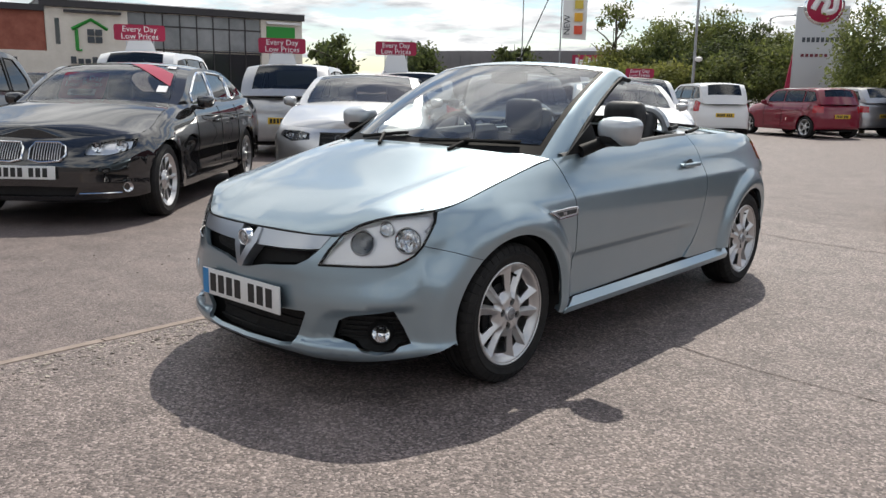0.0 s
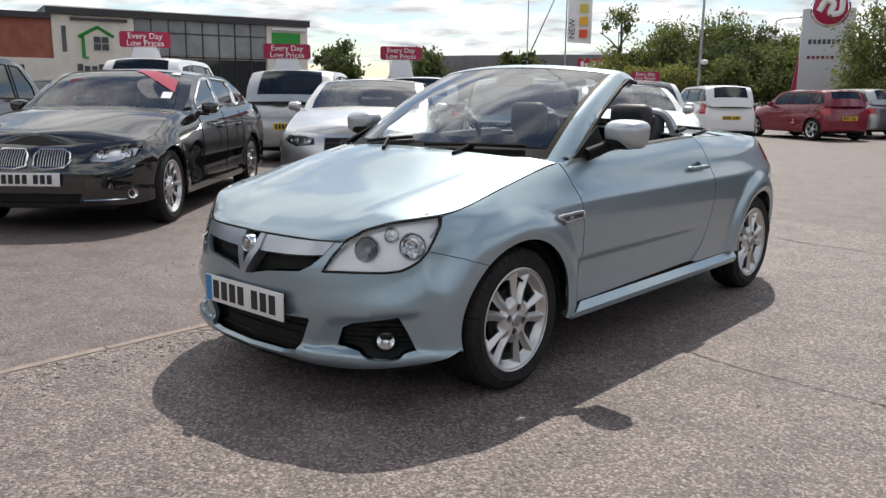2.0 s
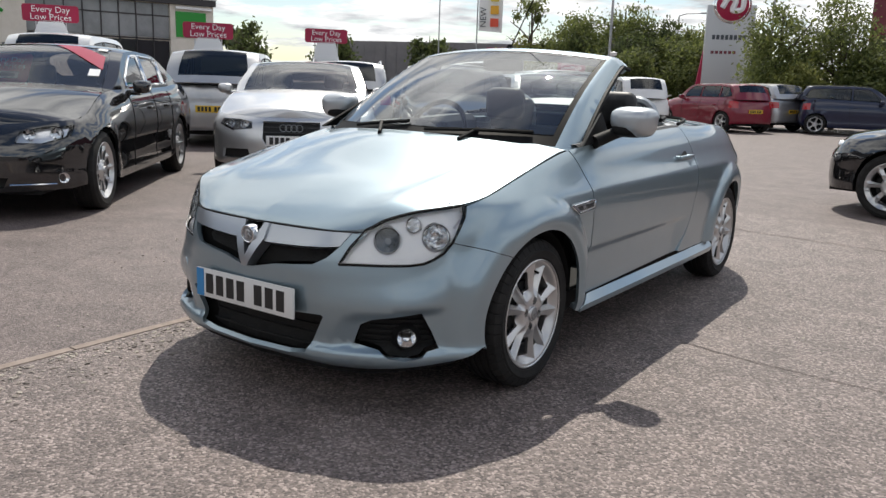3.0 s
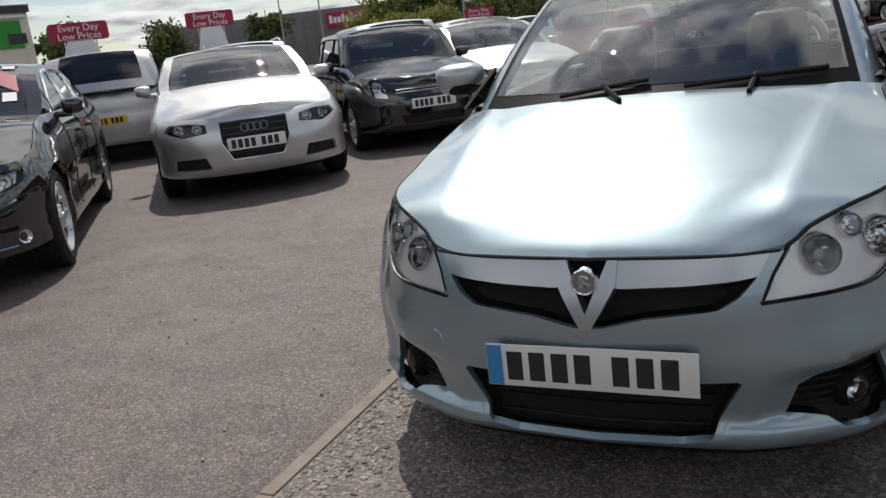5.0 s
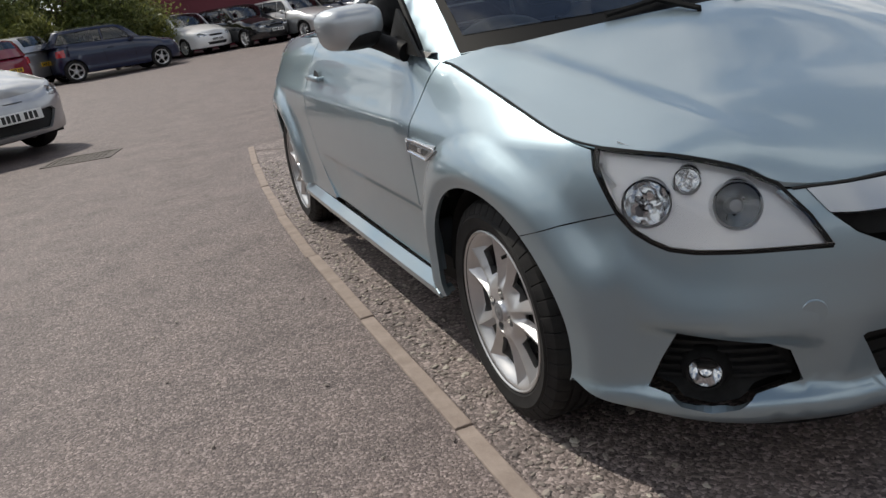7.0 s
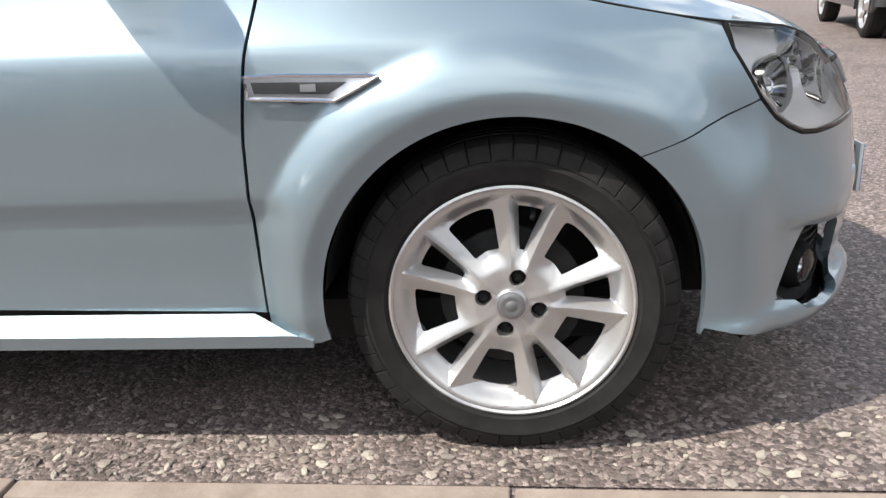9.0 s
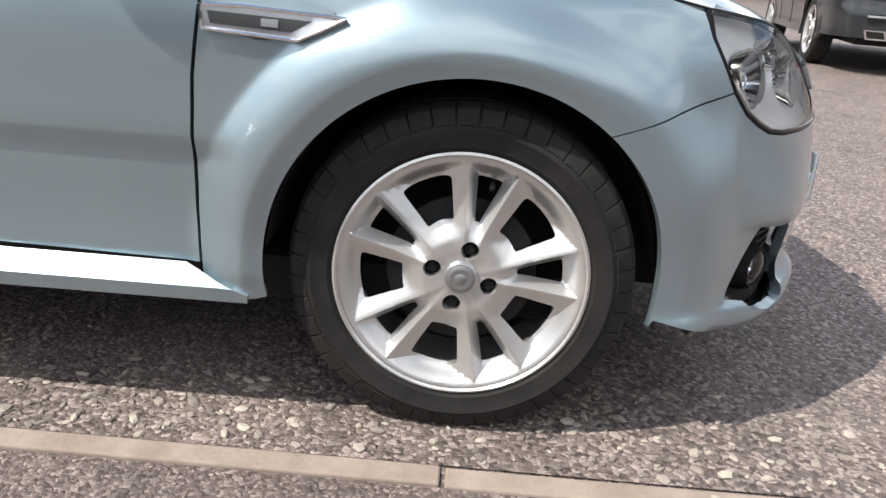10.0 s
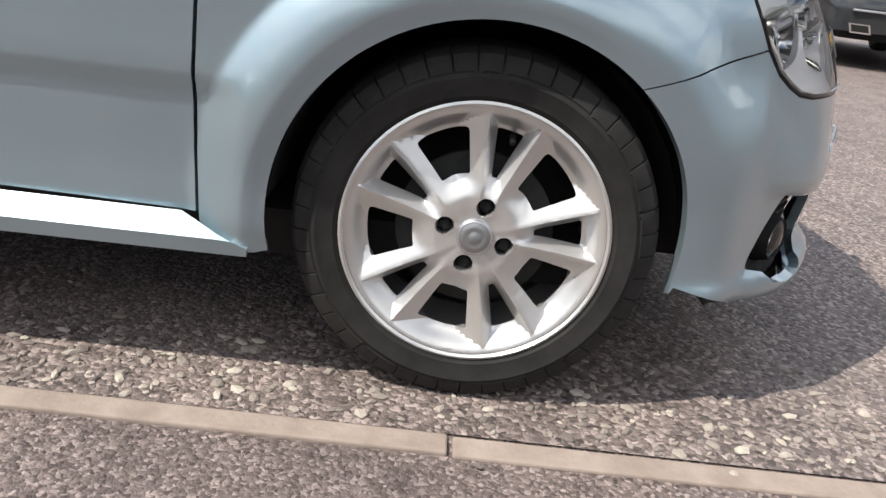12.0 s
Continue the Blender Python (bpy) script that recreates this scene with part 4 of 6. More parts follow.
M["iron"] = mottled("cast_iron", (0.075, 0.066, 0.060), (0.135, 0.116, 0.104), 14, 0.7, 0.4, 0.003, metal=0.3)
cover(-2.11, 7.02, -14)


# ---- the open two-seater ----
def convertible():
    car = thing("convertible_car", "pale silver-blue two-seat convertible with its roof down, parked on chippings", "car")
    P = M["silver_blue"]
    plan = [(0, -0.758), (0.26, -0.737), (0.40, -0.692), (0.55, -0.605), (0.66, -0.495), (0.745, -0.35), (0.793, -0.18), (0.815, 0.0), (0.825, 0.35), (0.83, 1.2), (0.83, 2.0),
            (0.815, 2.45), (0.78, 2.75), (0.70, 2.95), (0.5, 3.07), (0, 3.13)]
    front = [(0.16, 0.055), (0.18, 0.018), (0.205, 0.0), (0.228, 0.001), (0.252, 0.024), (0.30, 0.018), (0.36, 0.008), (0.42, 0.0), (0.50, 0.0), (0.55, 0.010), (0.60, 0.030), (0.655, 0.058), (0.75, 0.12)]
    side = [(0.16, 0.06), (0.19, 0.025), (0.215, 0.012), (0.245, 0.018), (0.285, 0.020), (0.33, 0.020), (0.47, 0.010), (0.56, 0.006), (0.66, 0.0), (0.735, 0.003), (0.749, 0.006), (0.758, 0.010), (0.81, 0.033), (0.90, 0.054), (1.0, 0.085)]
    back = [(0.2, 0.06), (0.3, 0.0), (0.55, 0.0), (0.7, 0.03), (1.0, 0.08)]
    top = [(-0.758, 0.652), (-0.70, 0.652), (-0.655, 0.663), (-0.625, 0.693), (-0.575, 0.717), (-0.515, 0.734), (-0.42, 0.746), (-0.30, 0.765), (0.0, 0.832), (0.38, 0.905), (0.6, 0.930), (1.1, 0.950), (1.72, 0.970), (2.3, 0.965), (2.8, 0.94), (3.13, 0.90)]
    sh = [(-0.758, 0.0), (-0.60, 0.01), (-0.40, 0.03), (-0.1, 0.085), (0.30, 0.10), (0.55, 0.045), (1.7, 0.05), (2.8, 0.08), (3.13, 0.08)]
    fl = ((0.0, 0.304, 0.326, 0.034, 0.160), (2.491, 0.293, 0.328, 0.036, 0.160))
    def ease(v):
        v = min(1.0, max(0.0, v))
        return v * v * (3 - 2 * v)

    def carve(x, y, z):
        """The bumper is hollowed round the fog lamps, with a shelf below them."""
        if y > -0.30:
            return 0.0
        step = lambda v: min(1.0, max(0.0, v))
        low = step((0.256 - z) / 0.016)
        hollow = step((0.352 + 0.165 * max(0.0, x - 0.41) - z) / 0.010) - low
        scoop = step((x - 0.36 - 0.4 * (z - 0.24)) / 0.075)
        return scoop * (0.012 * hollow * (1 - ease((y + 0.53) / 0.09)) - 0.003 * low * (1 - ease((y + 0.40) / 0.06)))
    S = Shape(plan, front, side, back, top, sh, fl, crisp=True, carve=carve)
    # the bumper stands out at its corners, up to a ledge under the headlights
    S.bulge = (0.033, [(0.0, 0.526), (S.sx(0.38), 0.527), (S.sx(0.46), 0.528), (S.sx(0.60), 0.531), (S.sx(0.636), 0.537), (S.sx(0.66), 0.551), (S.sx(0.681), 0.571), (S.sy(-0.436), 0.608), (S.sy(-0.20), 0.60)])
    sx, sy = S.sx, S.sy
    g = 0.003
    both = lambda bm: (bm, mirrored(bm))

    # front bumper, with its openings
    lamp = [(sx(0.388), 0.540), (sx(0.425), 0.600), *[(a, S.top(a) - 0.004) for a in (sx(0.468), sx(0.495), sx(0.52), sx(0.55), sx(0.58), sx(0.61), sx(0.64), sx(0.67), sy(-0.385))], (sy(-0.389), 0.705), (sy(-0.436), 0.620), (sx(0.681), 0.586), (sx(0.66), 0.565), (sx(0.636), 0.551), (sx(0.60), 0.545), (sx(0.524), 0.543), (sx(0.455), 0.542)]
    split = [(sy(-0.207), 0.552), (sy(-0.32), 0.590), (sy(-0.436), 0.620)]
    out = [(0, 0.168), (sx(0.45), 0.170), (sy(-0.45), 0.200), (sy(-0.325), 0.240)] + arch(S, 0, 0.304, 0.326, -13, 50, 24) + split[1:] + lamp[12:] + [lamp[0], lamp[1], (lamp[2][0], 0.649), (0, 0.644)]
    grille = [(-0.01, 0.489), (0.03, 0.493), (0.13, 0.515), (0.30, 0.534), (0.350, 0.560), (0.385, 0.595), (0.432, 0.660), (-0.01, 0.660)]
    intake = [(-0.01, 0.195), (0.20, 0.198), (0.275, 0.212), (0.345, 0.352), (0.335, 0.358), (-0.01, 0.340)]
    toS = lambda poly: [(sx(a) if a > 0 else a, b) for a, b in poly]
    fog = [(sx(0.440), 0.262), (sx(0.462), 0.335), (sx(0.50), 0.354), (sx(0.56), 0.366), (sy(-0.528), 0.380), (sy(-0.500), 0.315), (sy(-0.476), 0.250), (sx(0.645), 0.242), (sx(0.63), 0.222), (sx(0.59), 0.213), (sx(0.55), 0.223), (sx(0.52), 0.246)]
    # creases round the wheel arch and over the recess
    ring = [[(sy(-r * math.cos(radians(a))), 0.304 + r * math.sin(radians(a))) for a in np.arange(-10, 192, 3)] for r in (0.342, 0.356, 0.366, 0.384, 0.404, 0.426, 0.440, 0.448, 0.458)]
    ledge = [[(sx(x), z) for x in np.linspace(0.30, 0.43, 10)] for z in (0.228, 0.252)]
    ledge += [[(a, z) for a in np.linspace(sx(0.32), sy(-0.335), 36)] for z in (0.222, 0.240, 0.256)]
    ledge += [[(sx(x), 0.352 + 0.165 * max(0.0, x - 0.41) - o) for x in np.linspace(0.36, 0.70, 22)] for o in (0.0, 0.010)]
    ledge += [[(sx(0.36 + 0.4 * (z - 0.24) + o), z) for z in np.linspace(0.25, 0.345, 7)] for o in (0.0, 0.04)]
    bm = S.skin(out, [toS(grille), toS(intake), fog], 0.026, 0.018, edge=0.018, lines=ring + ledge)
    part("front_bumper", mirrored(bm, True), P, car)
    # black strip added for the body shading under the bumper
    shade_strip = S.skin([(0, 0.136), (sx(0.45), 0.138), (sy(-0.46), 0.164), (sy(-0.42), 0.184), (sy(-0.42), 0.210), (sy(-0.46), 0.202), (sx(0.45), 0.176), (0, 0.174)], [], 0.03, 0.02, 0.022)
    part("bumper_shade", mirrored(shade_strip, True), M["plastic"], car, "black strip standing in for the shade under the bumper")
    part("grille_mesh", mirrored(S.skin([(max(a, 0), b) for a, b in toS(grille)], [], 0.04, 0, 0.055), True), M["mesh"], car, "black recessed grille mesh")
    part("intake_mesh", mirrored(S.skin([(max(a, 0), b) for a, b in toS(intake)], [], 0.04, 0, 0.06), True), M["mesh"], car)
    for i in range(4):
        z = 0.225 + 0.034 * i
        part("intake_slat", mirrored(S.skin(toS([(0.0, z), (0.27 + 0.012 * i, z), (0.27 + 0.012 * i, z + 0.006), (0.0, z + 0.006)]), [], 0.03, 0.02, 0.05), True), M["mesh"], car)
    bar = toS([(0.05, 0.588), (0.085, 0.586), (0.22, 0.590), (0.350, 0.597), (0.392, 0.602), (0.426, 0.648), (0.25, 0.647), (0.05, 0.647)])
    for b in both(S.skin(bar, [], 0.03, 0.03, -0.004, edge=0.015)):
        part("grille_bar", b, M["vee"], car, "satin silver bar across the grille")
    vee = [(0.0, 0.491), (0.012, 0.492), (0.073, 0.596), (0.076, 0.650), (0.053, 0.650), (0.0, 0.530)]
    vee = vee + [(-a, b) for a, b in vee[::-1] if a > 0]
    part("grille_vee", sheet(vee, [], lambda a, b: S.at(a, b, -0.012), 0.02, 0.05), M["vee"], car, "satin silver V across the grille")
    e = S.at(0, 0.605, -0.012)
    bd = lathe([(0.0, -0.007), (0.020, -0.0065), (0.027, -0.005), (0.030, 0.02)], 32, "y")
    em = part("round_emblem", bd, M["emblem"], car, "round chrome emblem")
    em.matrix_local = Matrix.Translation(e)
    part("emblem_ring", lathe([(0.026, -0.004), (0.0275, -0.010), (0.030, -0.0115), (0.033, -0.010), (0.0345, 0.0), (0.035, 0.02)], 36, "y"), M["chrome"], em)
    rl = tube([(0.011 * math.cos(k), -0.0075, 0.014 * math.sin(k)) for k in np.linspace(0.6, 4.6, 14)], 0.0034, 6)
    for a in (0.5, 2.3, 4.2):
        box(rl, 0.0, 0.019, -0.0105, -0.006, -0.0028, 0.0028, 0.0015, m=Matrix.Rotation(a, 4, "Y"))
    part("emblem_relief", rl, M["satin"], em)
    # a tow-eye cover
    for x, z in ((-0.43, 0.418),):
        c = S.at(-sx(0.43), z, 0.0012)
        part("tow_cover", lathe([(0.0, -0.001), (0.024, -0.001), (0.026, 0.003)], 24, "y"), P, car).matrix_local = Matrix.Translation(c) @ pose(0, 0, 0, 0, 0, -28)
    # fog lamps in dark recesses
    for sg in (1, -1):
        fix = (lambda b: b) if sg > 0 else mirrored
        fr = part("fog_recess", fix(S.skin(fog, [], 0.03, 0, 0.045)), M["mesh"], car, "black ribbed fog lamp recess")
        for i in range(5):
            z = 0.262 + 0.020 * i
            a0, a1 = sx(0.450 + 0.012 * i), sy(-0.485 - 0.008 * i)
            part("recess_rib", fix(S.skin([(a0, z), (a1, z), (a1, z + 0.006), (a0, z + 0.006)], [], 0.03, 0.015, 0.030)), M["mesh"], fr)
        c = S.at(sx(0.596), 0.285, 0.01)
        n = Vector((c.x - S.at(sx(0.596), 0.285, 0.11).x, c.y - S.at(sx(0.596), 0.285, 0.11).y, 0)).normalized()
        q = n.to_track_quat("Y", "Z").to_matrix().to_4x4()
        def turned(b):
            bmesh.ops.transform(b, matrix=Matrix.Translation(c) @ q, verts=b.verts)
            return fix(b)
        fl_ = part("fog_lamp", turned(lathe([(0.026, -0.05), (0.033, -0.005), (0.035, 0.004), (0.038, 0.006), (0.041, 0.000), (0.050, -0.020), (0.052, -0.05)], 32, "y")), M["plastic"], car)
        part("bowl", turned(lathe([(0.0, -0.030), (0.012, -0.028), (0.024, -0.016), (0.033, 0.0)], 14, "y")), M["chrome"], fl_, smooth=False)
        part("lens", turned(lathe([(0.0, 0.010), (0.018, 0.009), (0.034, 0.003)], 28, "y")), M["lens"], fl_)

    # headlights: clear covers over a bright housing with two round lamps and an indicator
    for sg in (1, -1):
        fix = (lambda b: b) if sg > 0 else mirrored
        hl = part("headlight", fix(S.skin(lamp, [], 0.03, 0.012, -0.002, edge=0.012)), M["lens"], car, "clear headlight with two round lamps")
        hl.visible_shadow = False
        inner = [(a + 0.0, b) for a, b in lamp]
        low_ = S.bulge[1]
        back_ = lambda a, z: S.at(a, z, 0.010 + 0.024 * (1 - math.exp(-18 * max(0.0, z - 0.012 - interp(low_, a)))))
        lamps = ((0.536, 0.626, 0.047, True), (0.666, 0.638, 0.049, False), (0.614, 0.678, 0.027, False))
        bores = [[(sx(lx) + 0.98 * r * math.cos(k * math.pi / 12), lz + 0.94 * r * math.sin(k * math.pi / 12)) for k in range(24)] for lx, lz, r, _ in lamps]
        part("housing", fix(sheet(inner, bores, back_, 0.02, -0.016, soft=True)), M["housing"], hl)
        rim_pts = [S.at(a, b, 0.004) for a, b in dense(lamp, 0.02)]
        part("black_seal", tube([(sg * p.x, p.y, p.z) for p in rim_pts + rim_pts[:1]], 0.0060, 6), M["plastic"], hl)
        for (lx, lz, r, deep) in lamps:
            c = S.at(sx(lx), lz, 0.013 if r > 0.03 else 0.012)
            a_, h_ = sx(lx), 0.01
            way = (S.at(a_ + h_, lz) - S.at(a_ - h_, lz)).cross(S.at(a_, lz + h_) - S.at(a_, lz - h_)).normalized()
            way = ((way if way.y < 0 else -way) + Vector((0.08, -0.35, 0.0))).normalized()
            q = way.to_track_quat("Y", "Z").to_matrix().to_4x4()
            def turn(b):
                bmesh.ops.transform(b, matrix=Matrix.Translation(c) @ q, verts=b.verts)
                return fix(b)
            cup = part("lamp_ring", turn(lathe([(r * 0.90, -0.045), (r * 0.94, -0.004), (r, 0.004), (r * 1.04, 0.0), (r * 1.08, -0.045)], 36, "y")), M["chrome"], hl)
            bowl_ = lathe([(0.0, -0.044), (r * 0.35, -0.042), (r * 0.58, -0.034), (r * 0.78, -0.018), (r * 0.92, -0.002)], 18, "y")
            facet = random.Random(int(r * 1e4))
            for v in bowl_.verts:
                v.co.y += facet.uniform(-0.005, 0.005) * (1 if v.co.y < -0.004 else 0)
            part("lamp_bowl", turn(bowl_), M["chrome"], cup, smooth=False)
            if r > 0.03:
                part("bulb_shade" if deep else "bulb", turn(lathe([(0.0, -0.010), (r * 0.26, -0.012), (r * 0.36, -0.018), (r * 0.36, -0.045)], 24, "y")), M["emblem" if deep else "lens"], cup)
    # plate
    e = S.at(0, 0.39)
    plate(car, pose(0, -0.772, 0.392, 0), band=True)
    part("plate_holder", boxes((-0.235, 0.235, -0.768, -0.745, 0.345, 0.44), bevel=0.003), M["plastic"], car)

    # wings, doors, rear quarters, sills
    hood_line = [(sy(y), S.top(sy(y)) - 0.003) for y in (-0.36, -0.30, -0.2, -0.1, 0.0, 0.1, 0.2, 0.30, 0.372)]
    door_front = [(0.385, 0.906), (0.395, 0.85), (0.418, 0.72), (0.434, 0.60), (0.440, 0.48), (0.441, 0.38), (0.437, 0.284)]
    # the crease along the door, where the lower side is set in
    def step_in(a, z):
        y = S._at(a)[0][1]
        u = min(1.0, max(0.0, (0.506 - z) / 0.042))
        return 0.016 * u * u * (3 - 2 * u) * min(1.0, max(0.0, (y - 0.36) / 0.07)) * min(1.0, max(0.0, (1.72 - y) / 0.2))
    folds = [[(sy(y), z) for y in np.arange(0.37, 1.72, 0.026)] for z in (0.464, 0.478, 0.492, 0.506)]
    waist = [[(sy(y), z) for y in np.arange(-0.34, 2.70, 0.026)] for z in (0.735, 0.7535, 0.764)]
    rear_ring = [[(sy(2.491 - r * math.cos(radians(a))), 0.293 + r * math.sin(radians(a))) for a in np.arange(-6, 190, 4)] for r in (0.345, 0.360, 0.385, 0.410, 0.436, 0.450)]
    wing = [(split[0][0], split[0][1] + g)] + [(a, b + g) for a, b in split[1:]] + [(sy(-0.385), 0.705), (sy(-0.374), 0.744)] + hood_line[1:] + [(sy(y - g), z) for y, z in door_front] + [(sy(0.432), 0.26), (sy(0.42), 0.232), (sy(0.34), 0.236)]
    wing += arch(S, 0, 0.304, 0.326, 191, 51, 48)
    for b in both(sheet(wing, [], lambda a, z: S.at(a, z, step_in(a, z)), 0.024, 0.016, 0.02, lines=ring + folds + waist, soft=True)):
        part("front_wing", b, P, car)
    door_rear = [(1.705, 0.966), (1.745, 0.90), (1.775, 0.80), (1.782, 0.68), (1.770, 0.58), (1.735, 0.48), (1.68, 0.38), (1.59, 0.305)]
    belt = [(sy(y), S.top(sy(y))) for y in np.linspace(1.705, 0.385, 14)]
    door = [(sy(y + g), z) for y, z in door_front] + [(sy(y - g), z) for y, z in door_rear[::-1]] + belt
    for b in both(sheet(door, [], lambda a, z: S.at(a, z, step_in(a, z)), 0.030, 0.03, 0.026, lines=folds + waist, soft=True)):
        part("door", b, P, car, "silver-blue door, window wound down")
    q0 = sy(2.80)
    quarter = [(sy(y + g), z) for y, z in door_rear] + [(sy(1.63), 0.296), (sy(2.12), 0.292)] + arch(S, 2.491, 0.293, 0.328, 0, 192, 48)
    quarter += [(sy(2.86), 0.23), (S.length, 0.25)] + [(s, S.top(s)) for s in np.linspace(S.length, sy(1.71), 24)]
    tl = [(sy(2.72), 0.80), (sy(2.70), 0.90), (sy(2.84), 0.905), (sx(0.55, True), 0.88), (sx(0.55, True), 0.76), (sy(2.92), 0.74)]
    for sg, b in zip((1, -1), both(S.skin(quarter, [tl], 0.04, 0.03, edge=0.03, lines=rear_ring + waist))):
        part("rear_quarter", b, P, car)
        t = S.skin(tl, [], 0.04, 0.02, 0.001)
        part("tail_lamp", t if sg > 0 else mirrored(t), M["redlens"], car, "red tail lamp")
    sill = [(sy(0.352), 0.228), (sy(2.14), 0.224), (sy(2.155), 0.25), (sy(2.165), 0.288), (sy(0.46), 0.286), (sy(0.40), 0.262), (sy(0.350), 0.244)]
    proud = [(0.19, 0.000), (0.224, 0.012), (0.248, 0.026), (0.286, -0.002), (0.30, -0.01)]
    plain = Shape(plan, front, side, back, top, sh)
    for b in both(sheet(sill, [], lambda a, z: plain.at(a, z, -interp(proud, z)), 0.02, 0.05, edge=0.03)):
        part("sill", b, P, car)
    # side trim on the wings, with a dark insert
    tr = [(0.200, 0.700), (0.238, 0.680), (0.272, 0.664), (0.412, 0.672), (0.417, 0.706), (0.35, 0.707)]
    ins = [(0.250, 0.693), (0.281, 0.675), (0.401, 0.680), (0.405, 0.698)]
    for sg in (1, -1):
        fix = (lambda b: b) if sg > 0 else mirrored
        st = part("side_trim", fix(S.skin([(sy(a), b) for a, b in tr], [], 0.02, 0.012, -0.008, edge=0.01)), M["satin"], car, "chrome trim with dark insert on the wing")
        part("insert", fix(S.skin([(sy(a), b) for a, b in ins], [], 0.015, 0.003, -0.0098)), M["insert"], st)
        edge_ = [S.at(sy(a), b, -0.0095) for a, b in dense(tr, 0.012)]
        part("trim_frame", tube([(sg * p.x, p.y, p.z) for p in edge_ + edge_[:1]], 0.0030, 6), M["chrome"], st, "bright chrome edge")
        part("badge_bar", fix(S.skin([(sy(a), b) for a, b in ((0.300, 0.680), (0.325, 0.681), (0.325, 0.692), (0.300, 0.692))], [], 0.02, 0.003, -0.0118)), M["satin"], st)
        # door handle in its scoop
        c = S.at(sy(1.60), 0.815)
        hb = bmesh.new()
        box(hb, c.x + 0.012, c.x + 0.030, 1.50, 1.70, 0.808, 0.830, 0.008, 3)
        box(hb, c.x - 0.02, c.x + 0.018, 1.50, 1.53, 0.809, 0.828, 0.006)
        box(hb, c.x - 0.02, c.x + 0.018, 1.67, 1.70, 0.809, 0.828, 0.006)
        hd = part("door_handle", fix(hb), P, car)
        sc = lathe([(0.0, -0.002), (0.034, -0.0015), (0.042, 0.0008)], 28)
        for v in sc.verts:
            v.co.y *= 1.25
        bmesh.ops.translate(sc, verts=sc.verts, vec=(c.x + 0.0025, 1.60, 0.808))
        part("scoop", fix(sc), M["trim"], hd)
    # bonnet with two raised folds
    def fold_x(y):
        return 0.435 + 0.17 * (y + 0.6)
    spine = [(-0.702, 0.653), (-0.685, 0.667), (-0.655, 0.685), (-0.60, 0.713), (-0.50, 0.754), (-0.40, 0.787), (-0.3, 0.815), (-0.15, 0.856), (0.0, 0.891), (0.2, 0.928), (0.372, 0.954)]
    nose_x, nose_y = [p[0] for p in S.p[:120]], [p[1] for p in S.p[:120]]

    def nose(x, y, z):
        """The nose rolls over along its whole curved front edge."""
        front_y = 0.056 + float(np.interp(min(abs(x), 0.47), nose_x, nose_y))
        w = max(ease((abs(x) - 0.26) / 0.20), ease((y + 0.60) / 0.30))
        return w * z + (1 - w) * (interp(spine, -0.702 + max(0.0, y - front_y)) + 0.001)
    bn = S.lid(0.0, sy(0.372), 64, 50, [], [(-0.758, 0), (-0.3, 0.0), (0.372, -0.235)], gap=0.004, dz=0.001, fold=fold_x,
               ridge=spine, reshape=nose,
               round_=[(-0.758, 3.5), (-0.60, 5.0), (-0.45, 3.4), (-0.30, 2.6), (0.0, 2.1)])
    for v in bn.verts:
        d = abs(v.co.x) - fold_x(v.co.y)
        v.co.z += 0.009 * max(0.0, 1 - abs(d) / (0.05 if d < 0 else 0.13)) * min(1, max(0, (v.co.y + 0.60) * 3))
    part("bonnet", bn, P, car)
    part("nose_seam", tube([S.at(math.copysign(sx(abs(x)), x), 0.6495, 0.000) for x in np.linspace(-0.445, 0.445, 60)], 0.0035, 6), M["dark"], car)
    for sg in (1, -1):
        e_ = [S.at(a, S.top(a), -0.0005) for a in np.linspace(sy(-0.385), sy(0.372), 40)]
        part("bonnet_seam", tube([(sg * (p.x - 0.001), p.y, p.z - 0.001) for p in e_], 0.0022, 5), M["dark"], car)
    # windscreen and its frame
    def ws(u, v):
        a = Vector((0.64 * u, 0.40 - 0.27 * max(0, 1 - abs(u) ** 2.3) + 0.10 * max(0, abs(u) - 1), 0.920 + 0.030 * (1 - u * u)))
        t = Vector((0.555 * u, 1.105 - 0.08 * max(0, 1 - u * u) + 0.10 * max(0, abs(u) - 1), 1.318 + 0.036 * (1 - u * u)))
        k, e = min(v, 1.0), max(0.0, v - 1)
        p = a.lerp(t, k) + Vector((0, -0.55, 0.83)) * 0.028 * math.sin(math.pi * max(0, min(1, k)))
        if abs(u) > 1:
            k_ = abs(u) - 1
            p.z -= k_ * 0.14 + k_ * k_ * 3.0
        return p + Vector((0, e * 0.85, e * 0.10 - e * e * 1.5))
    gl = [(-0.960, 0.085), (-0.5, 0.06), (0.5, 0.06), (0.960, 0.085), (0.950, 0.935), (-0.950, 0.935)]
    bl = [(-1.0, -0.01), (1.0, -0.01), (0.985, 0.955), (-0.985, 0.955)]
    part("windscreen", sheet(gl, [], ws, 0.06, 0), M["screen"], car, "clear curved windscreen")
    part("black_border", sheet(bl, [gl], lambda a, b: ws(a, b) + Vector((0, 0.002, -0.001)), 0.05, 0.006), M["border"], car, "black printed edge of the glass")
    part("windscreen_frame", sheet([(-1.125, -0.03), (-1.0, -0.03), (-1.0, -0.012), (1.0, -0.012), (1.0, -0.03), (1.125, -0.03), (1.105, 0.55), (1.08, 1.14), (-1.08, 1.14), (-1.105, 0.55)], [bl], ws, 0.045, 0.045, edge=0.03), P, car)
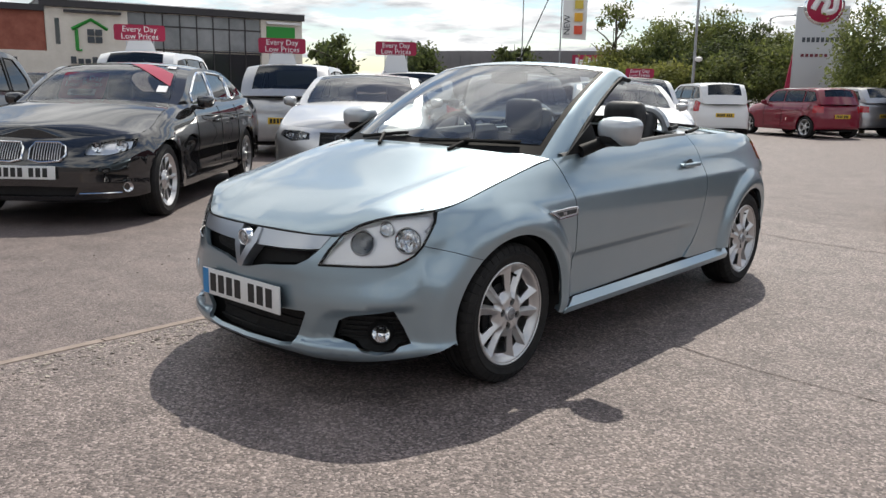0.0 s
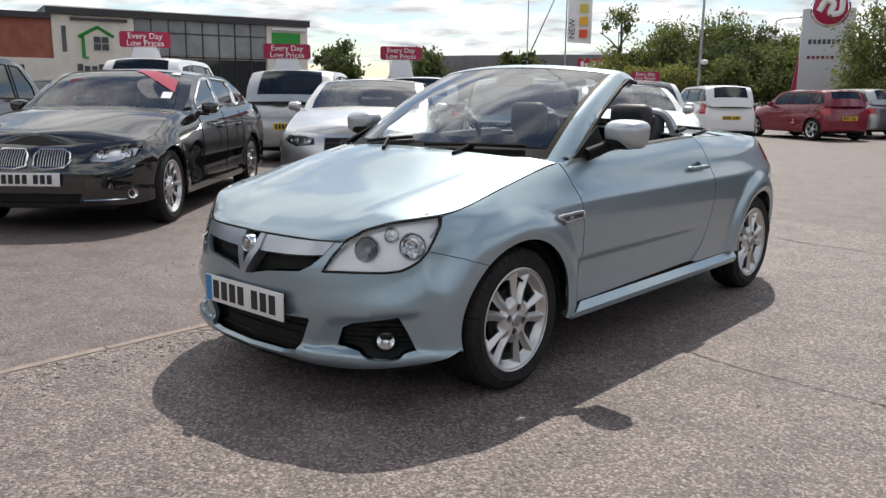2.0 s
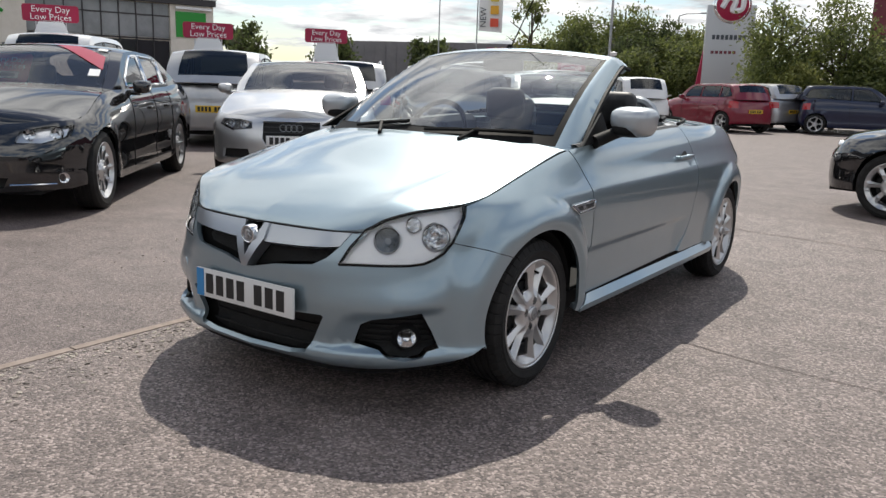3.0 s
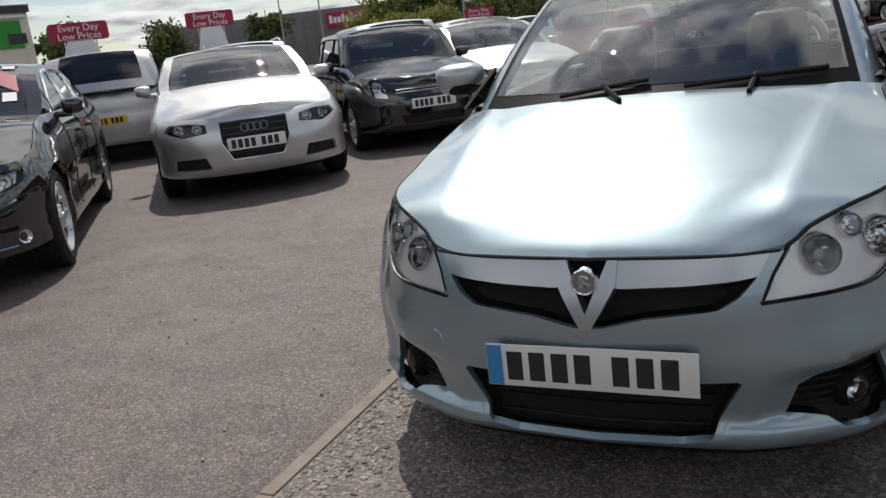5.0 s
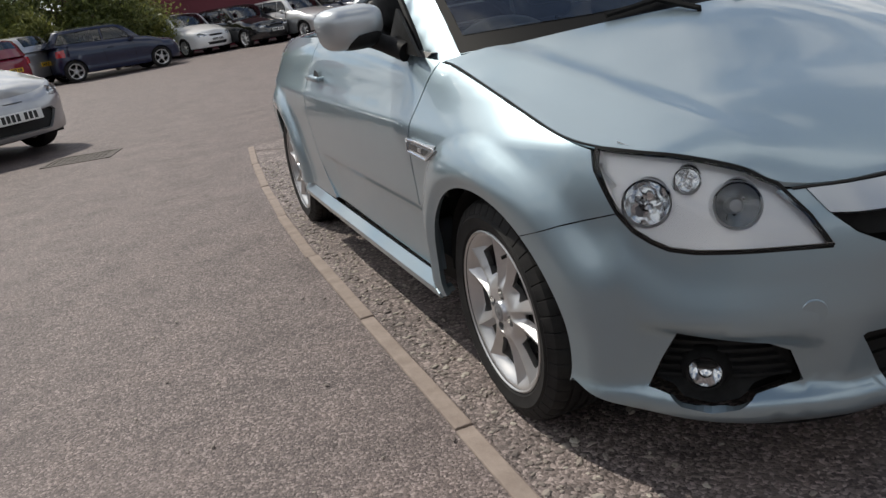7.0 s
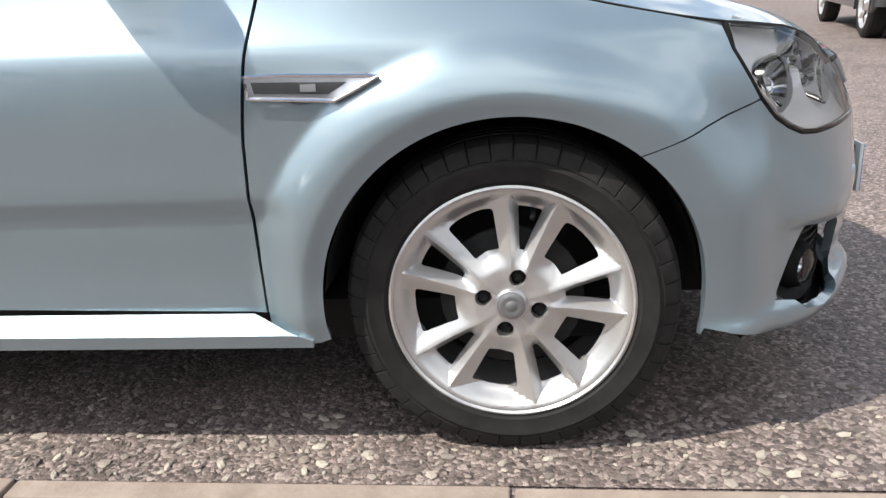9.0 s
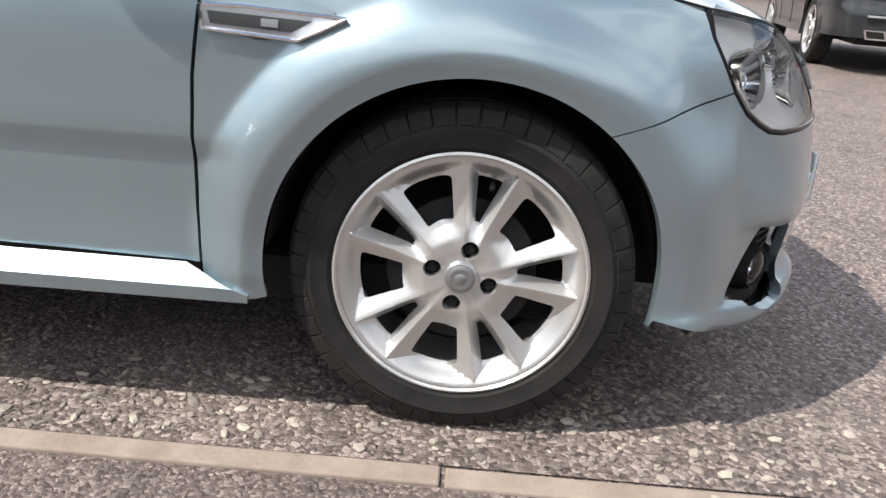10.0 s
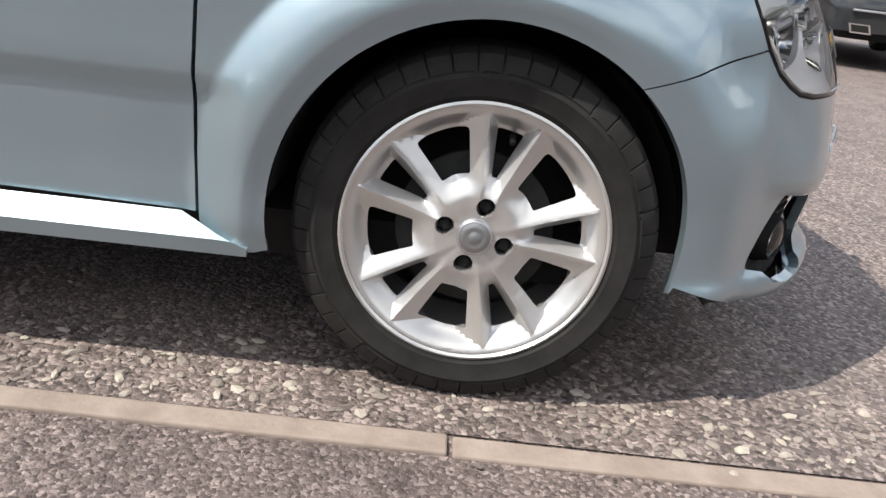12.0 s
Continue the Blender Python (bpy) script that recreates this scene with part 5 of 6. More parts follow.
    for sg in (1, -1):
        part("door_seal", tube([ws(sg * (1.135 - 0.045 * i / 12), -0.03 + 1.15 * i / 12) + Vector((0, 0.006, -0.004)) for i in range(13)], 0.011, 6), M["plastic"], car, "black rubber door seal")
    part("scuttle", sheet([(-1.0, -0.16), (1.0, -0.16), (1.0, 0.03), (-1.0, 0.03)], [], lambda a, b: ws(a, b) - Vector((0, 0, 0.022 + 0.12 * max(0, -b))), 0.06, 0), M["plastic"], car, "black scuttle panel under the windscreen")
    for (p0, p1, p2) in (((-0.10, -0.05), (-0.45, 0.02), (0.02, 0.075)), ((0.50, -0.05), (0.20, 0.02), (0.86, 0.075))):
        off = Vector((0, -0.012, 0.018))
        a, b, c = (ws(*q) + off for q in (p0, p1, p2))
        wp = part("wiper", tube([a - Vector((0, 0, 0.03)), a, (a + (b + c) / 2) / 2, (b + c) / 2], 0.009, 6), M["plastic"], car, "black windscreen wiper")
        part("wiper_blade", tube([ws(p1[0] + (p2[0] - p1[0]) * i / 8, p1[1] + (p2[1] - p1[1]) * i / 8) + Vector((0, -0.006, 0.010)) for i in range(9)], 0.008, 6), M["plastic"], wp)
    # inner mirror
    part("inner_mirror", boxes((-0.12, 0.12, 0.98, 1.02, 1.235, 1.30), bevel=0.02), M["plastic"], car)
    # aerial on the header
    part("aerial", tube([(-0.06, 1.16, 1.355), (-0.045, 1.20, 1.43), (0.06, 1.30, 1.76)], 0.0045, 6, taper=0.5), M["plastic"], car, "thin black whip aerial")
    part("aerial_foot", lathe([(0.0, 0.035), (0.012, 0.03), (0.022, 0.005), (0.026, -0.01)], 16, "z"), M["plastic"], car).matrix_local = pose(-0.06, 1.16, 1.350)
    # door mirrors on black feet
    for sg in (1, -1):
        fix = (lambda b: b) if sg > 0 else mirrored
        b = mirror_bm(1, 0.205, 0.128, 0.14)
        bmesh.ops.transform(b, matrix=pose(0.864, 0.71, 1.028, 0, 4, -8), verts=b.verts)
        dm = part("door_mirror", fix(b), M["silver_cap"], car, "silver-capped door mirror")
        f = boxes((0.778, 0.950, 0.717, 0.737, 0.980, 1.076), bevel=0.009)
        part("mirror_glass", fix(f), M["chrome"], dm)
        # black shell added to darken the mirror's underside, where shade falls
        lo = mirror_bm(1, 0.150, 0.070)
        bmesh.ops.transform(lo, matrix=pose(0.852, 0.712, 0.992, 0, 0, -8), verts=lo.verts)
        part("mirror_underside_shade", fix(lo), M["plastic"], dm, "black shell standing in for the shade under the mirror")
        part("mirror_foot", fix(tube(curve_points([(0.745, 0.55, 0.935), (0.765, 0.60, 0.952), (0.795, 0.66, 0.974), (0.845, 0.705, 0.995)], 10), 0.030, 10, taper=0.8)), M["plastic"], dm, "black plastic mirror foot")
        sail = [(0.43, 0.925), (0.72, 0.940), (0.70, 1.06)]
        part("sail_panel", fix(sheet([(a, b) for a, b in sail], [], lambda a, b: Vector((0.752 - 0.35 * (b - 0.93), a, b)), 0.05, 0.012)), M["plastic"], car)
    # cabin
    part("floor_pan", boxes((-0.70, 0.70, -0.30, 2.95, 0.19, 0.27), (-0.50, 0.50, -0.55, 0.35, 0.20, 0.60), (-0.37, 0.37, -0.655, -0.54, 0.16, 0.60)), M["dark"], car)
    part("boot_well", boxes((-0.58, 0.58, 1.95, 3.0, 0.25, 0.88)), M["dark"], car)
    part("firewall", boxes((-0.70, 0.70, 0.42, 0.50, 0.27, 0.85)), M["dark"], car)
    dash = bmesh.new()
    prof = [(0.42, 0.60), (0.30, 0.90), (0.55, 0.915), (0.74, 0.90), (0.80, 0.86), (0.80, 0.74), (0.74, 0.60)]
    for x in np.linspace(-0.66, 0.66, 25):
        hump = 0.045 * math.exp(-((x + 0.36) / 0.16) ** 2)
        for y, z in prof:
            dash.verts.new((x, y + 0.03 * (1 - (x / 0.66) ** 2) * -1, z + (hump if 0.5 < y < 0.79 and z > 0.8 else 0)))
    dash.verts.ensure_lookup_table()
    k = len(prof)
    for i in range(24):
        for j in range(k - 1):
            dash.faces.new([dash.verts[q] for q in (i * k + j, i * k + j + 1, (i + 1) * k + j + 1, (i + 1) * k + j)])
    bmesh.ops.recalc_face_normals(dash, faces=dash.faces)
    part("dashboard", dash, M["dash"], car, "dark grey moulded dashboard")
    cow = bmesh.new()
    bmesh.ops.create_uvsphere(cow, u_segments=20, v_segments=10, radius=1)
    for v in cow.verts:
        v.co = Vector((-0.36 + 0.17 * v.co.x, 0.70 + 0.10 * v.co.y, 0.90 + 0.085 * v.co.z))
    part("instrument_cowl", cow, M["dash"], car)
    steering(car, pose(-0.36, 0.92, 0.90, -24))
    for x in (-0.36, 0.36):
        part("seat", seat_bm(0.50, 18), M["seat"], car, "black leather bucket seat").matrix_local = pose(x, 1.26, 0.25)
        hx = x * 1.1
        hoop = [(hx - 0.17, 1.80, 0.90), (hx - 0.155, 1.78, 1.02), (hx - 0.10, 1.77, 1.09), (hx, 1.765, 1.105), (hx + 0.10, 1.77, 1.09), (hx + 0.155, 1.78, 1.02), (hx + 0.17, 1.80, 0.90)]
        hp = tube(curve_points(hoop, 28), 0.026, 8)
        part("roll_hoop", hp, M["silver_cap"], car, "silver roll-over hoop behind the seat")
    for x in (-0.36, 0.36):
        hb = bmesh.new()
        box(hb, x - 0.125, x + 0.125, 1.585, 1.70, 0.955, 1.15, 0.05, 4)
        part("headrest", hb, M["seat"], car, "black leather headrest")
    part("wind_deflector", boxes((-0.50, 0.50, 1.775, 1.785, 0.93, 1.06), bevel=0.004), M["deflector"], car, "dark mesh wind deflector between the hoops")
    part("bulkhead", boxes((-0.70, 0.70, 1.72, 1.80, 0.30, 0.93), bevel=0.02), M["trim"], car)
    for sg in (1, -1):
        fix = (lambda b: b) if sg > 0 else mirrored
        ys = np.linspace(0.46, 1.72, 16)
        capb = bmesh.new()
        cols = []
        for y in ys:
            e = S.at(sy(y), S.top(sy(y)))
            cols.append([capb.verts.new(v) for v in ((e.x, e.y, e.z - 0.004), (e.x - 0.02, e.y, e.z + 0.010), (e.x - 0.07, e.y, e.z + 0.006), (e.x - 0.10, e.y, e.z - 0.03), (e.x - 0.115, e.y, 0.42))])
        for a, b in zip(cols, cols[1:]):
            for j in range(4):
                capb.faces.new((a[j], a[j + 1], b[j + 1], b[j]))
        bmesh.ops.recalc_face_normals(capb, faces=capb.faces)
        part("door_trim", fix(capb), M["seat"], car, "black door lining with a rubber sealing strip")
    # rear deck: tonneau, boot lid
    part("boot_lid", S.lid(sy(2.18), S.length, 20, 24, [(2.1, 0.05), (2.8, 0.05), (3.13, 0.01)], [(2.18, -0.10), (3.13, 0)], gap=0.004), P, car)
    part("tonneau", S.lid(sy(1.73), sy(2.172), 12, 24, [(1.7, 0.045), (2.2, 0.05)], [(1.7, 0.02), (2.172, -0.10)], gap=0.05, dz=0.0), M["silver_cap"], car, "silver-grey cover behind the seats")
    for sg in (1, -1):
        tr_ = curve_points([(sg * 0.70, 1.74, 0.985), (sg * 0.66, 1.95, 0.995), (sg * 0.58, 2.12, 1.002), (sg * 0.40, 2.14, 1.012)], 14)
        part("tonneau_seal", tube(tr_, 0.010, 6), M["plastic"], car)
        tr_ = curve_points([(sg * 0.60, 1.74, 1.000), (sg * 0.55, 1.93, 1.008), (sg * 0.45, 2.02, 1.013)], 10)
        part("tonneau_slot", tube(tr_, 0.013, 6), M["plastic"], car)
    # wheel-arch liners
    for yy in (0.0, 2.491):
        for sg in (1, -1):
            ln = bmesh.new()
            rows = []
            for i in range(15):
                a = radians(4 + 172 * i / 14)
                rows.append([ln.verts.new((sg * x, yy - 0.335 * math.cos(a), 0.29 + 0.335 * math.sin(a))) for x in (0.72 if a < 1.2 else 0.78, 0.42)])
            for a, b in zip(rows, rows[1:]):
                ln.faces.new((a[0], a[1], b[1], b[0]))
            part("arch_liner", ln, M["dark"], car)
    wheels(car, 0.296, 0.209, 0.195, "paired", 0.792, (0.0, 2.491), True, 12)
    return car, S


M["silver_cap"] = paint("silver_cap_paint", (0.46, 0.49, 0.51), 0.6, 0.36)
M["screen"] = glass("windscreen_glass", (0.62, 0.68, 0.66), ior=1.9)
M["housing"] = principled("lamp_housing", (0.93, 0.93, 0.94), 0.32, 0.20)
M["vee"] = principled("vee_metal", (0.45, 0.475, 0.505), 0.30, 0.85)
M["insert"] = principled("grey_gloss_insert", (0.10, 0.105, 0.11), 0.22, 0.6)
M["deflector"] = glass("deflector_mesh", (0.10, 0.10, 0.10), 0.4)
M["border"] = principled("black_glass_edge", (0.006, 0.006, 0.006), 0.55, 0, 0, 0.10)
M["dash"] = mottled("dash_moulding", (0.055, 0.058, 0.058), (0.08, 0.083, 0.083), 30, 0.55, 0.3, 0.001)
CONVERTIBLE, CONVERTIBLE_SHAPE = convertible()


# ---- parked cars round about ----
def placeat(x, y, heading):
    """Pose of a car whose front axle stands at x, y and whose nose points along heading (degrees from +x)."""
    return pose(x, y, 0, 0, 0, heading + 90)


def lettering(name, text, size, mat, parent, m, thick=0.002, align="CENTER"):
    cu = bpy.data.curves.new(name, "FONT")
    cu.body, cu.size, cu.align_x, cu.align_y, cu.extrude = text, size, align, "CENTER", thick
    cu.resolution_u = 3
    ob = bpy.data.objects.new(name, cu)
    me = bpy.data.meshes.new_from_object(ob)
    bpy.data.objects.remove(ob)
    me.materials.clear()
    me.materials.append(mat)
    o = new(name, me)
    o.parent = parent
    o.matrix_local = m
    return o


def rounded(w, h, r, n=5):
    pts = []
    for cx, cy, a0 in ((w / 2 - r, h / 2 - r, 0), (-w / 2 + r, h / 2 - r, 90), (-w / 2 + r, -h / 2 + r, 180), (w / 2 - r, -h / 2 + r, 270)):
        pts += [(cx + r * math.cos(radians(a0 + 90 * i / n)), cy + r * math.sin(radians(a0 + 90 * i / n))) for i in range(n + 1)]
    return pts


def slab(pts, depth, bm=None):
    """A flat plate in the xz plane, facing -y, of that depth."""
    bm = bm or bmesh.new()
    f = bm.faces.new([bm.verts.new((x, 0, z)) for x, z in pts])
    r = bmesh.ops.extrude_face_region(bm, geom=[f])
    bmesh.ops.translate(bm, verts=[v for v in r["geom"] if isinstance(v, bmesh.types.BMVert)], vec=(0, depth, 0))
    bmesh.ops.recalc_face_normals(bm, faces=bm.faces)
    return bm


def price_sign(m, scale=1.0, drop=0.27):
    """The red sales board that stands on a car's roof, facing -y."""
    t = thing("roof_sign", "red sales board with white lettering on a car roof", "sign", m @ Matrix.Scale(scale, 4), "sales boards")
    part("board", slab(rounded(0.94, 0.30, 0.05), 0.03), M["sign_red"], t, smooth=False)
    for y, rz in ((-0.003, 0), (0.033, 180)):
        lettering("lettering", "Every Day", 0.155, M["sign_white"], t, pose(0, y, 0.062, 90, 0, rz))
        lettering("lettering", "Low Prices", 0.155, M["sign_white"], t, pose(0, y, -0.072, 90, 0, rz))
    for x in (-0.25, 0.25):
        part("stand", tube([(x, 0.015, -0.14), (x, 0.015, -drop + 0.01)], 0.012, 6), M["satin"], t)
    part("foot", slab([(-0.30, -drop), (0.30, -drop), (0.20, -0.13), (-0.20, -0.13)], 0.03), M["sign_white"], t)
    return t


ROW = -49.0
BACK = ROW + 180
saloon, SS, SCAB = background_car("saloon_car", "black four-door saloon car with chrome twin grilles, parked", placeat(-4.83, 0.72, ROW), "black", L=4.86, W=1.86, H=1.42, wb=2.97, fo=0.80, R=0.335, style="ten",
    cowl=(0.70, 1.0), belt=0.98, head=1.46, roof_end=2.42, glass_end=3.28, split=(1.80, 2.52), tail=1.04, zn=0.74, brow=0.035, grid=0.07, nose=0.28, rear_plate=True, peak=1.80, rear_h=0.92, chrome=True,
    lamp=[(0.50, 0.605), (0.70, 0.600), (0.88, 0.650), (0.92, 0.735), (0.74, 0.728), (0.54, 0.690)],
    grille=[(-0.01, 0.58), (0.0, 0.58), (0.0, 0.6), (-0.01, 0.6)], lower=[(-0.01, 0.26), (0.40, 0.26), (0.44, 0.34), (-0.01, 0.35)], plate_z=0.465)
estate, SA, _ = background_car("estate_car", "pale silver executive car with black trapezoid grille, parked", placeat(-4.62, 4.09, ROW), "pale_silver", L=4.70, W=1.83, H=1.375, wb=2.81, fo=0.87, R=0.33, style="five", grid=0.07,
    cowl=(0.74, 0.98), belt=0.97, head=1.52, roof_end=3.15, glass_end=3.66, split=(1.75, 2.68), zn=0.74, brow=0.02, nose=0.24,
    lamp=[(0.46, 0.62), (0.70, 0.595), (0.88, 0.66), (0.86, 0.715), (0.66, 0.715), (0.48, 0.69)],
    grille=[(-0.01, 0.36), (0.25, 0.36), (0.33, 0.52), (0.34, 0.70), (-0.01, 0.70)], lower=[(0.46, 0.295), (0.83, 0.305), (0.81, 0.40), (0.50, 0.405)], plate_z=0.50, lamp_dark=True)
swift, SW, _ = background_car("hatchback_car", "black small hatchback with upright headlights, parked", placeat(-3.89, 6.48, ROW), "black", L=3.70, W=1.69, H=1.43, wb=2.38, fo=0.75, R=0.30, grid=0.08,
    cowl=(0.45, 0.97), belt=0.97, head=0.98, roof_end=2.55, glass_end=2.86, split=(1.30, 2.15), zn=0.72, brow=0.13, nose=0.22,
    lamp=[(0.60, 0.60), (0.78, 0.62), (0.86, 0.80), (0.76, 0.83), (0.64, 0.72)], grille=[(-0.01, 0.64), (0.50, 0.65), (0.52, 0.69), (-0.01, 0.69)], plate_z=0.52)
megane, SM, _ = background_car("coupe_car", "silver three-door hatchback with wide black intake, parked", placeat(-3.23, 8.43, ROW), "silver", L=4.30, W=1.80, H=1.37, wb=2.64, fo=0.92, R=0.325, grid=0.08,
    cowl=(0.52, 0.95), belt=0.96, head=1.25, roof_end=2.75, glass_end=3.22, split=(1.75,), zn=0.66, brow=0.10, nose=0.34,
    lamp=[(0.56, 0.60), (0.76, 0.60), (0.93, 0.72), (0.84, 0.74), (0.60, 0.66)], grille=[(-0.01, 0.585), (0.12, 0.59), (0.12, 0.60), (-0.01, 0.60)], lower=[(-0.01, 0.27), (0.42, 0.27), (0.56, 0.45), (0.50, 0.49), (-0.01, 0.47)], plate_z=0.45)
SMALL = dict(grid=0.10)
background_car("hatchback_car", "silver five-door hatchback seen from behind, parked", placeat(-10.7, 8.57, BACK), "silver", L=4.34, W=1.84, H=1.58, wb=2.64, fo=0.88, R=0.32, cowl=(0.50, 0.98), head=1.15,
    roof_end=2.85, glass_end=3.36, split=(1.45, 2.35), tail=1.03, tail_lamp=[(0.96, 0.90), (0.965, 1.0), (0.84, 0.99), (0.80, 0.80), (0.90, 0.78)], tint="glass", **SMALL)
background_car("estate_car", "silver estate car with roof rails, parked", placeat(-10.15, 11.2, BACK), "silver", L=4.50, W=1.78, H=1.50, wb=2.6, fo=0.9, R=0.32, cowl=(0.50, 0.98), head=1.15,
    roof_end=3.1, glass_end=3.5, split=(1.45, 2.35), tail=1.0, rails=True, tint="tint", **SMALL)
background_car("estate_car", "silver people carrier with dark rear window, parked", placeat(-8.1, 12.85, BACK), "silver", L=4.35, W=1.78, H=1.58, wb=2.6, fo=0.85, R=0.32, cowl=(0.42, 1.02), belt=1.02, head=1.0,
    roof_end=3.05, glass_end=3.42, split=(1.35, 2.3), tail=1.05, tint="tint", **SMALL)
background_car("people_carrier", "tall white people carrier with a sales board on its roof, parked", placeat(-13.6, 7.36, BACK), "white", L=4.45, W=1.80, H=1.80, belt=1.10, cowl=(0.55, 1.08), tail=1.12, wb=2.61, fo=0.88, R=0.31, head=1.15,
    roof_end=2.85, glass_end=3.3, split=(1.45, 2.3), tint="tint", **SMALL)
background_car("hatchback_car", "dark grey hatchback with red tail lamps, parked", placeat(-9.57, 2.04, 131), "dark_grey", L=4.2, W=1.78, H=1.60, belt=1.02, cowl=(0.62, 1.0), tail=1.05, wb=2.55, fo=0.85, R=0.31, head=1.1,
    roof_end=2.75, glass_end=3.15, split=(1.4, 2.25), tint="tint", **SMALL)
background_car("saloon_car", "low white car parked before the showroom", placeat(-17.3, 7.0, BACK), "white", L=4.2, W=1.75, H=1.40, wb=2.55, fo=0.85, R=0.31, head=1.1,
    roof_end=2.6, glass_end=3.2, split=(1.4, 2.25), **SMALL)
background_car("hatchback_car", "pale silver hatchback with a sales board, parked", placeat(-4.35, 11.0, ROW), "pale_silver", L=4.2, W=1.75, H=1.48, wb=2.55, fo=0.85, R=0.31, head=1.1,
    roof_end=2.75, glass_end=3.2, split=(1.4, 2.25), **SMALL)
background_car("city_car", "white small city car with dark tailgate glass, parked", placeat(-8.3, 21.3, 135), "white", L=3.54, W=1.64, H=1.49, wb=2.42, fo=0.62, R=0.29, cowl=(0.42, 0.98), head=0.95,
    roof_end=2.55, glass_end=2.85, split=(1.35, 2.2), tail=0.92, tail_lamp=[(0.96, 0.72), (0.97, 1.02), (0.86, 1.02), (0.86, 0.72)], tint="tint", **SMALL)
mini, SN, _ = background_car("small_car", "dark red small hatchback with alloy wheels, parked", placeat(-6.54, 23.6, 148), "red", L=3.70, W=1.68, H=1.41, wb=2.467, fo=0.70, R=0.305, cowl=(0.45, 0.95), belt=0.95, head=0.98,
    roof_end=2.60, glass_end=2.86, split=(1.45, 2.25), tail=0.95, style="five", **SMALL)
background_car("hatchback_car", "grey hatchback parked beside a red car", placeat(-6.2, 26.0, 150), "silver", L=4.0, W=1.72, H=1.46, wb=2.5, fo=0.8, R=0.31, head=1.1, roof_end=2.7, glass_end=3.05, split=(1.4, 2.2), **SMALL)
navy, SB, _ = background_car("hatchback_car", "navy blue three-door hatchback, parked", placeat(-0.53, 25.23, 16), "navy", L=3.75, W=1.70, H=1.45, wb=2.49, fo=0.78, R=0.30, cowl=(0.48, 0.96), head=1.05,
    roof_end=2.7, glass_end=3.0, split=(1.55,), style="five", **SMALL)
tt, ST, _ = background_car("coupe_car", "black sports coupe with silver alloy wheels, parked", placeat(1.55, 7.0, 165), "black", L=4.18, W=1.84, H=1.35, wb=2.47, fo=0.86, R=0.32, cowl=(0.55, 0.94), belt=0.92, head=1.15,
    roof_end=2.3, glass_end=3.0, split=(1.6,), style="seven", nose=0.35, grid=0.08)
dark, SD, _ = background_car("off_road_car", "dark grey tall car with chrome trapezoid exhausts, seen from behind", placeat(9.66, -5.0, -10), "dark_grey", L=4.55, W=1.88, H=1.62, wb=2.66, fo=0.88, R=0.355, style="five", cowl=(0.55, 1.05), belt=1.02, head=1.2,
    roof_end=3.0, glass_end=3.42, split=(1.5, 2.4), tail=1.05, tint="tint", grid=0.08, sb=0.30)
for sg in (1, -1):
    ex = slab([(sg * 0.50 - 0.10, 0.34), (sg * 0.50 + 0.10, 0.34), (sg * 0.50 + 0.13, 0.43), (sg * 0.50 - 0.07, 0.43)], 0.03)
    e = SD.at(SD.sx(0.5, True), 0.38)
    xo = part("exhaust_trim", ex, M["chrome"], dark, "chrome trapezoid exhaust trim", smooth=False)
    xo.location.y = e.y - 0.015
    part("exhaust_mouth", slab([(sg * 0.50 - 0.075, 0.355), (sg * 0.50 + 0.085, 0.355), (sg * 0.50 + 0.105, 0.418), (sg * 0.50 - 0.055, 0.418)], 0.01), M["dark"], xo, smooth=False).location.y = 0.024
e = SD.at(SD.length - 0.001, 0.50)
part("bumper_strip", boxes((-0.62, 0.62, e.y - 0.05, e.y + 0.006, 0.545, 0.565), bevel=0.004), M["satin"], dark)
for i, pk in enumerate(("silver", "white", "black", "pale_silver", "navy", "silver", "grey", "white", "silver")):
    x, y = -0.6 + 2.05 * i, 29.3 - 0.42 * i
    background_car("parked_car", "car in a far row against the maroon building", placeat(x, y, -62), pk, L=4.2, W=1.76, H=1.48, wb=2.55, fo=0.85, R=0.31, head=1.1, roof_end=2.75, glass_end=3.2, split=(1.4, 2.25), grid=0.14, group="far row of cars")

for (x, y, z, rz, sc, top_) in ((-12.76, 5.81, 2.19, 60, 1.02, 1.80), (-9.53, 6.82, 1.92, 55, 0.90, 1.57), (-9.04, 9.28, 1.98, 50, 0.88, 1.48), (-5.12, 12.13, 1.57, 30, 0.58, 1.47)):
    price_sign(pose(x, y, z, 0, 0, rz), sc, (z - top_) / sc)

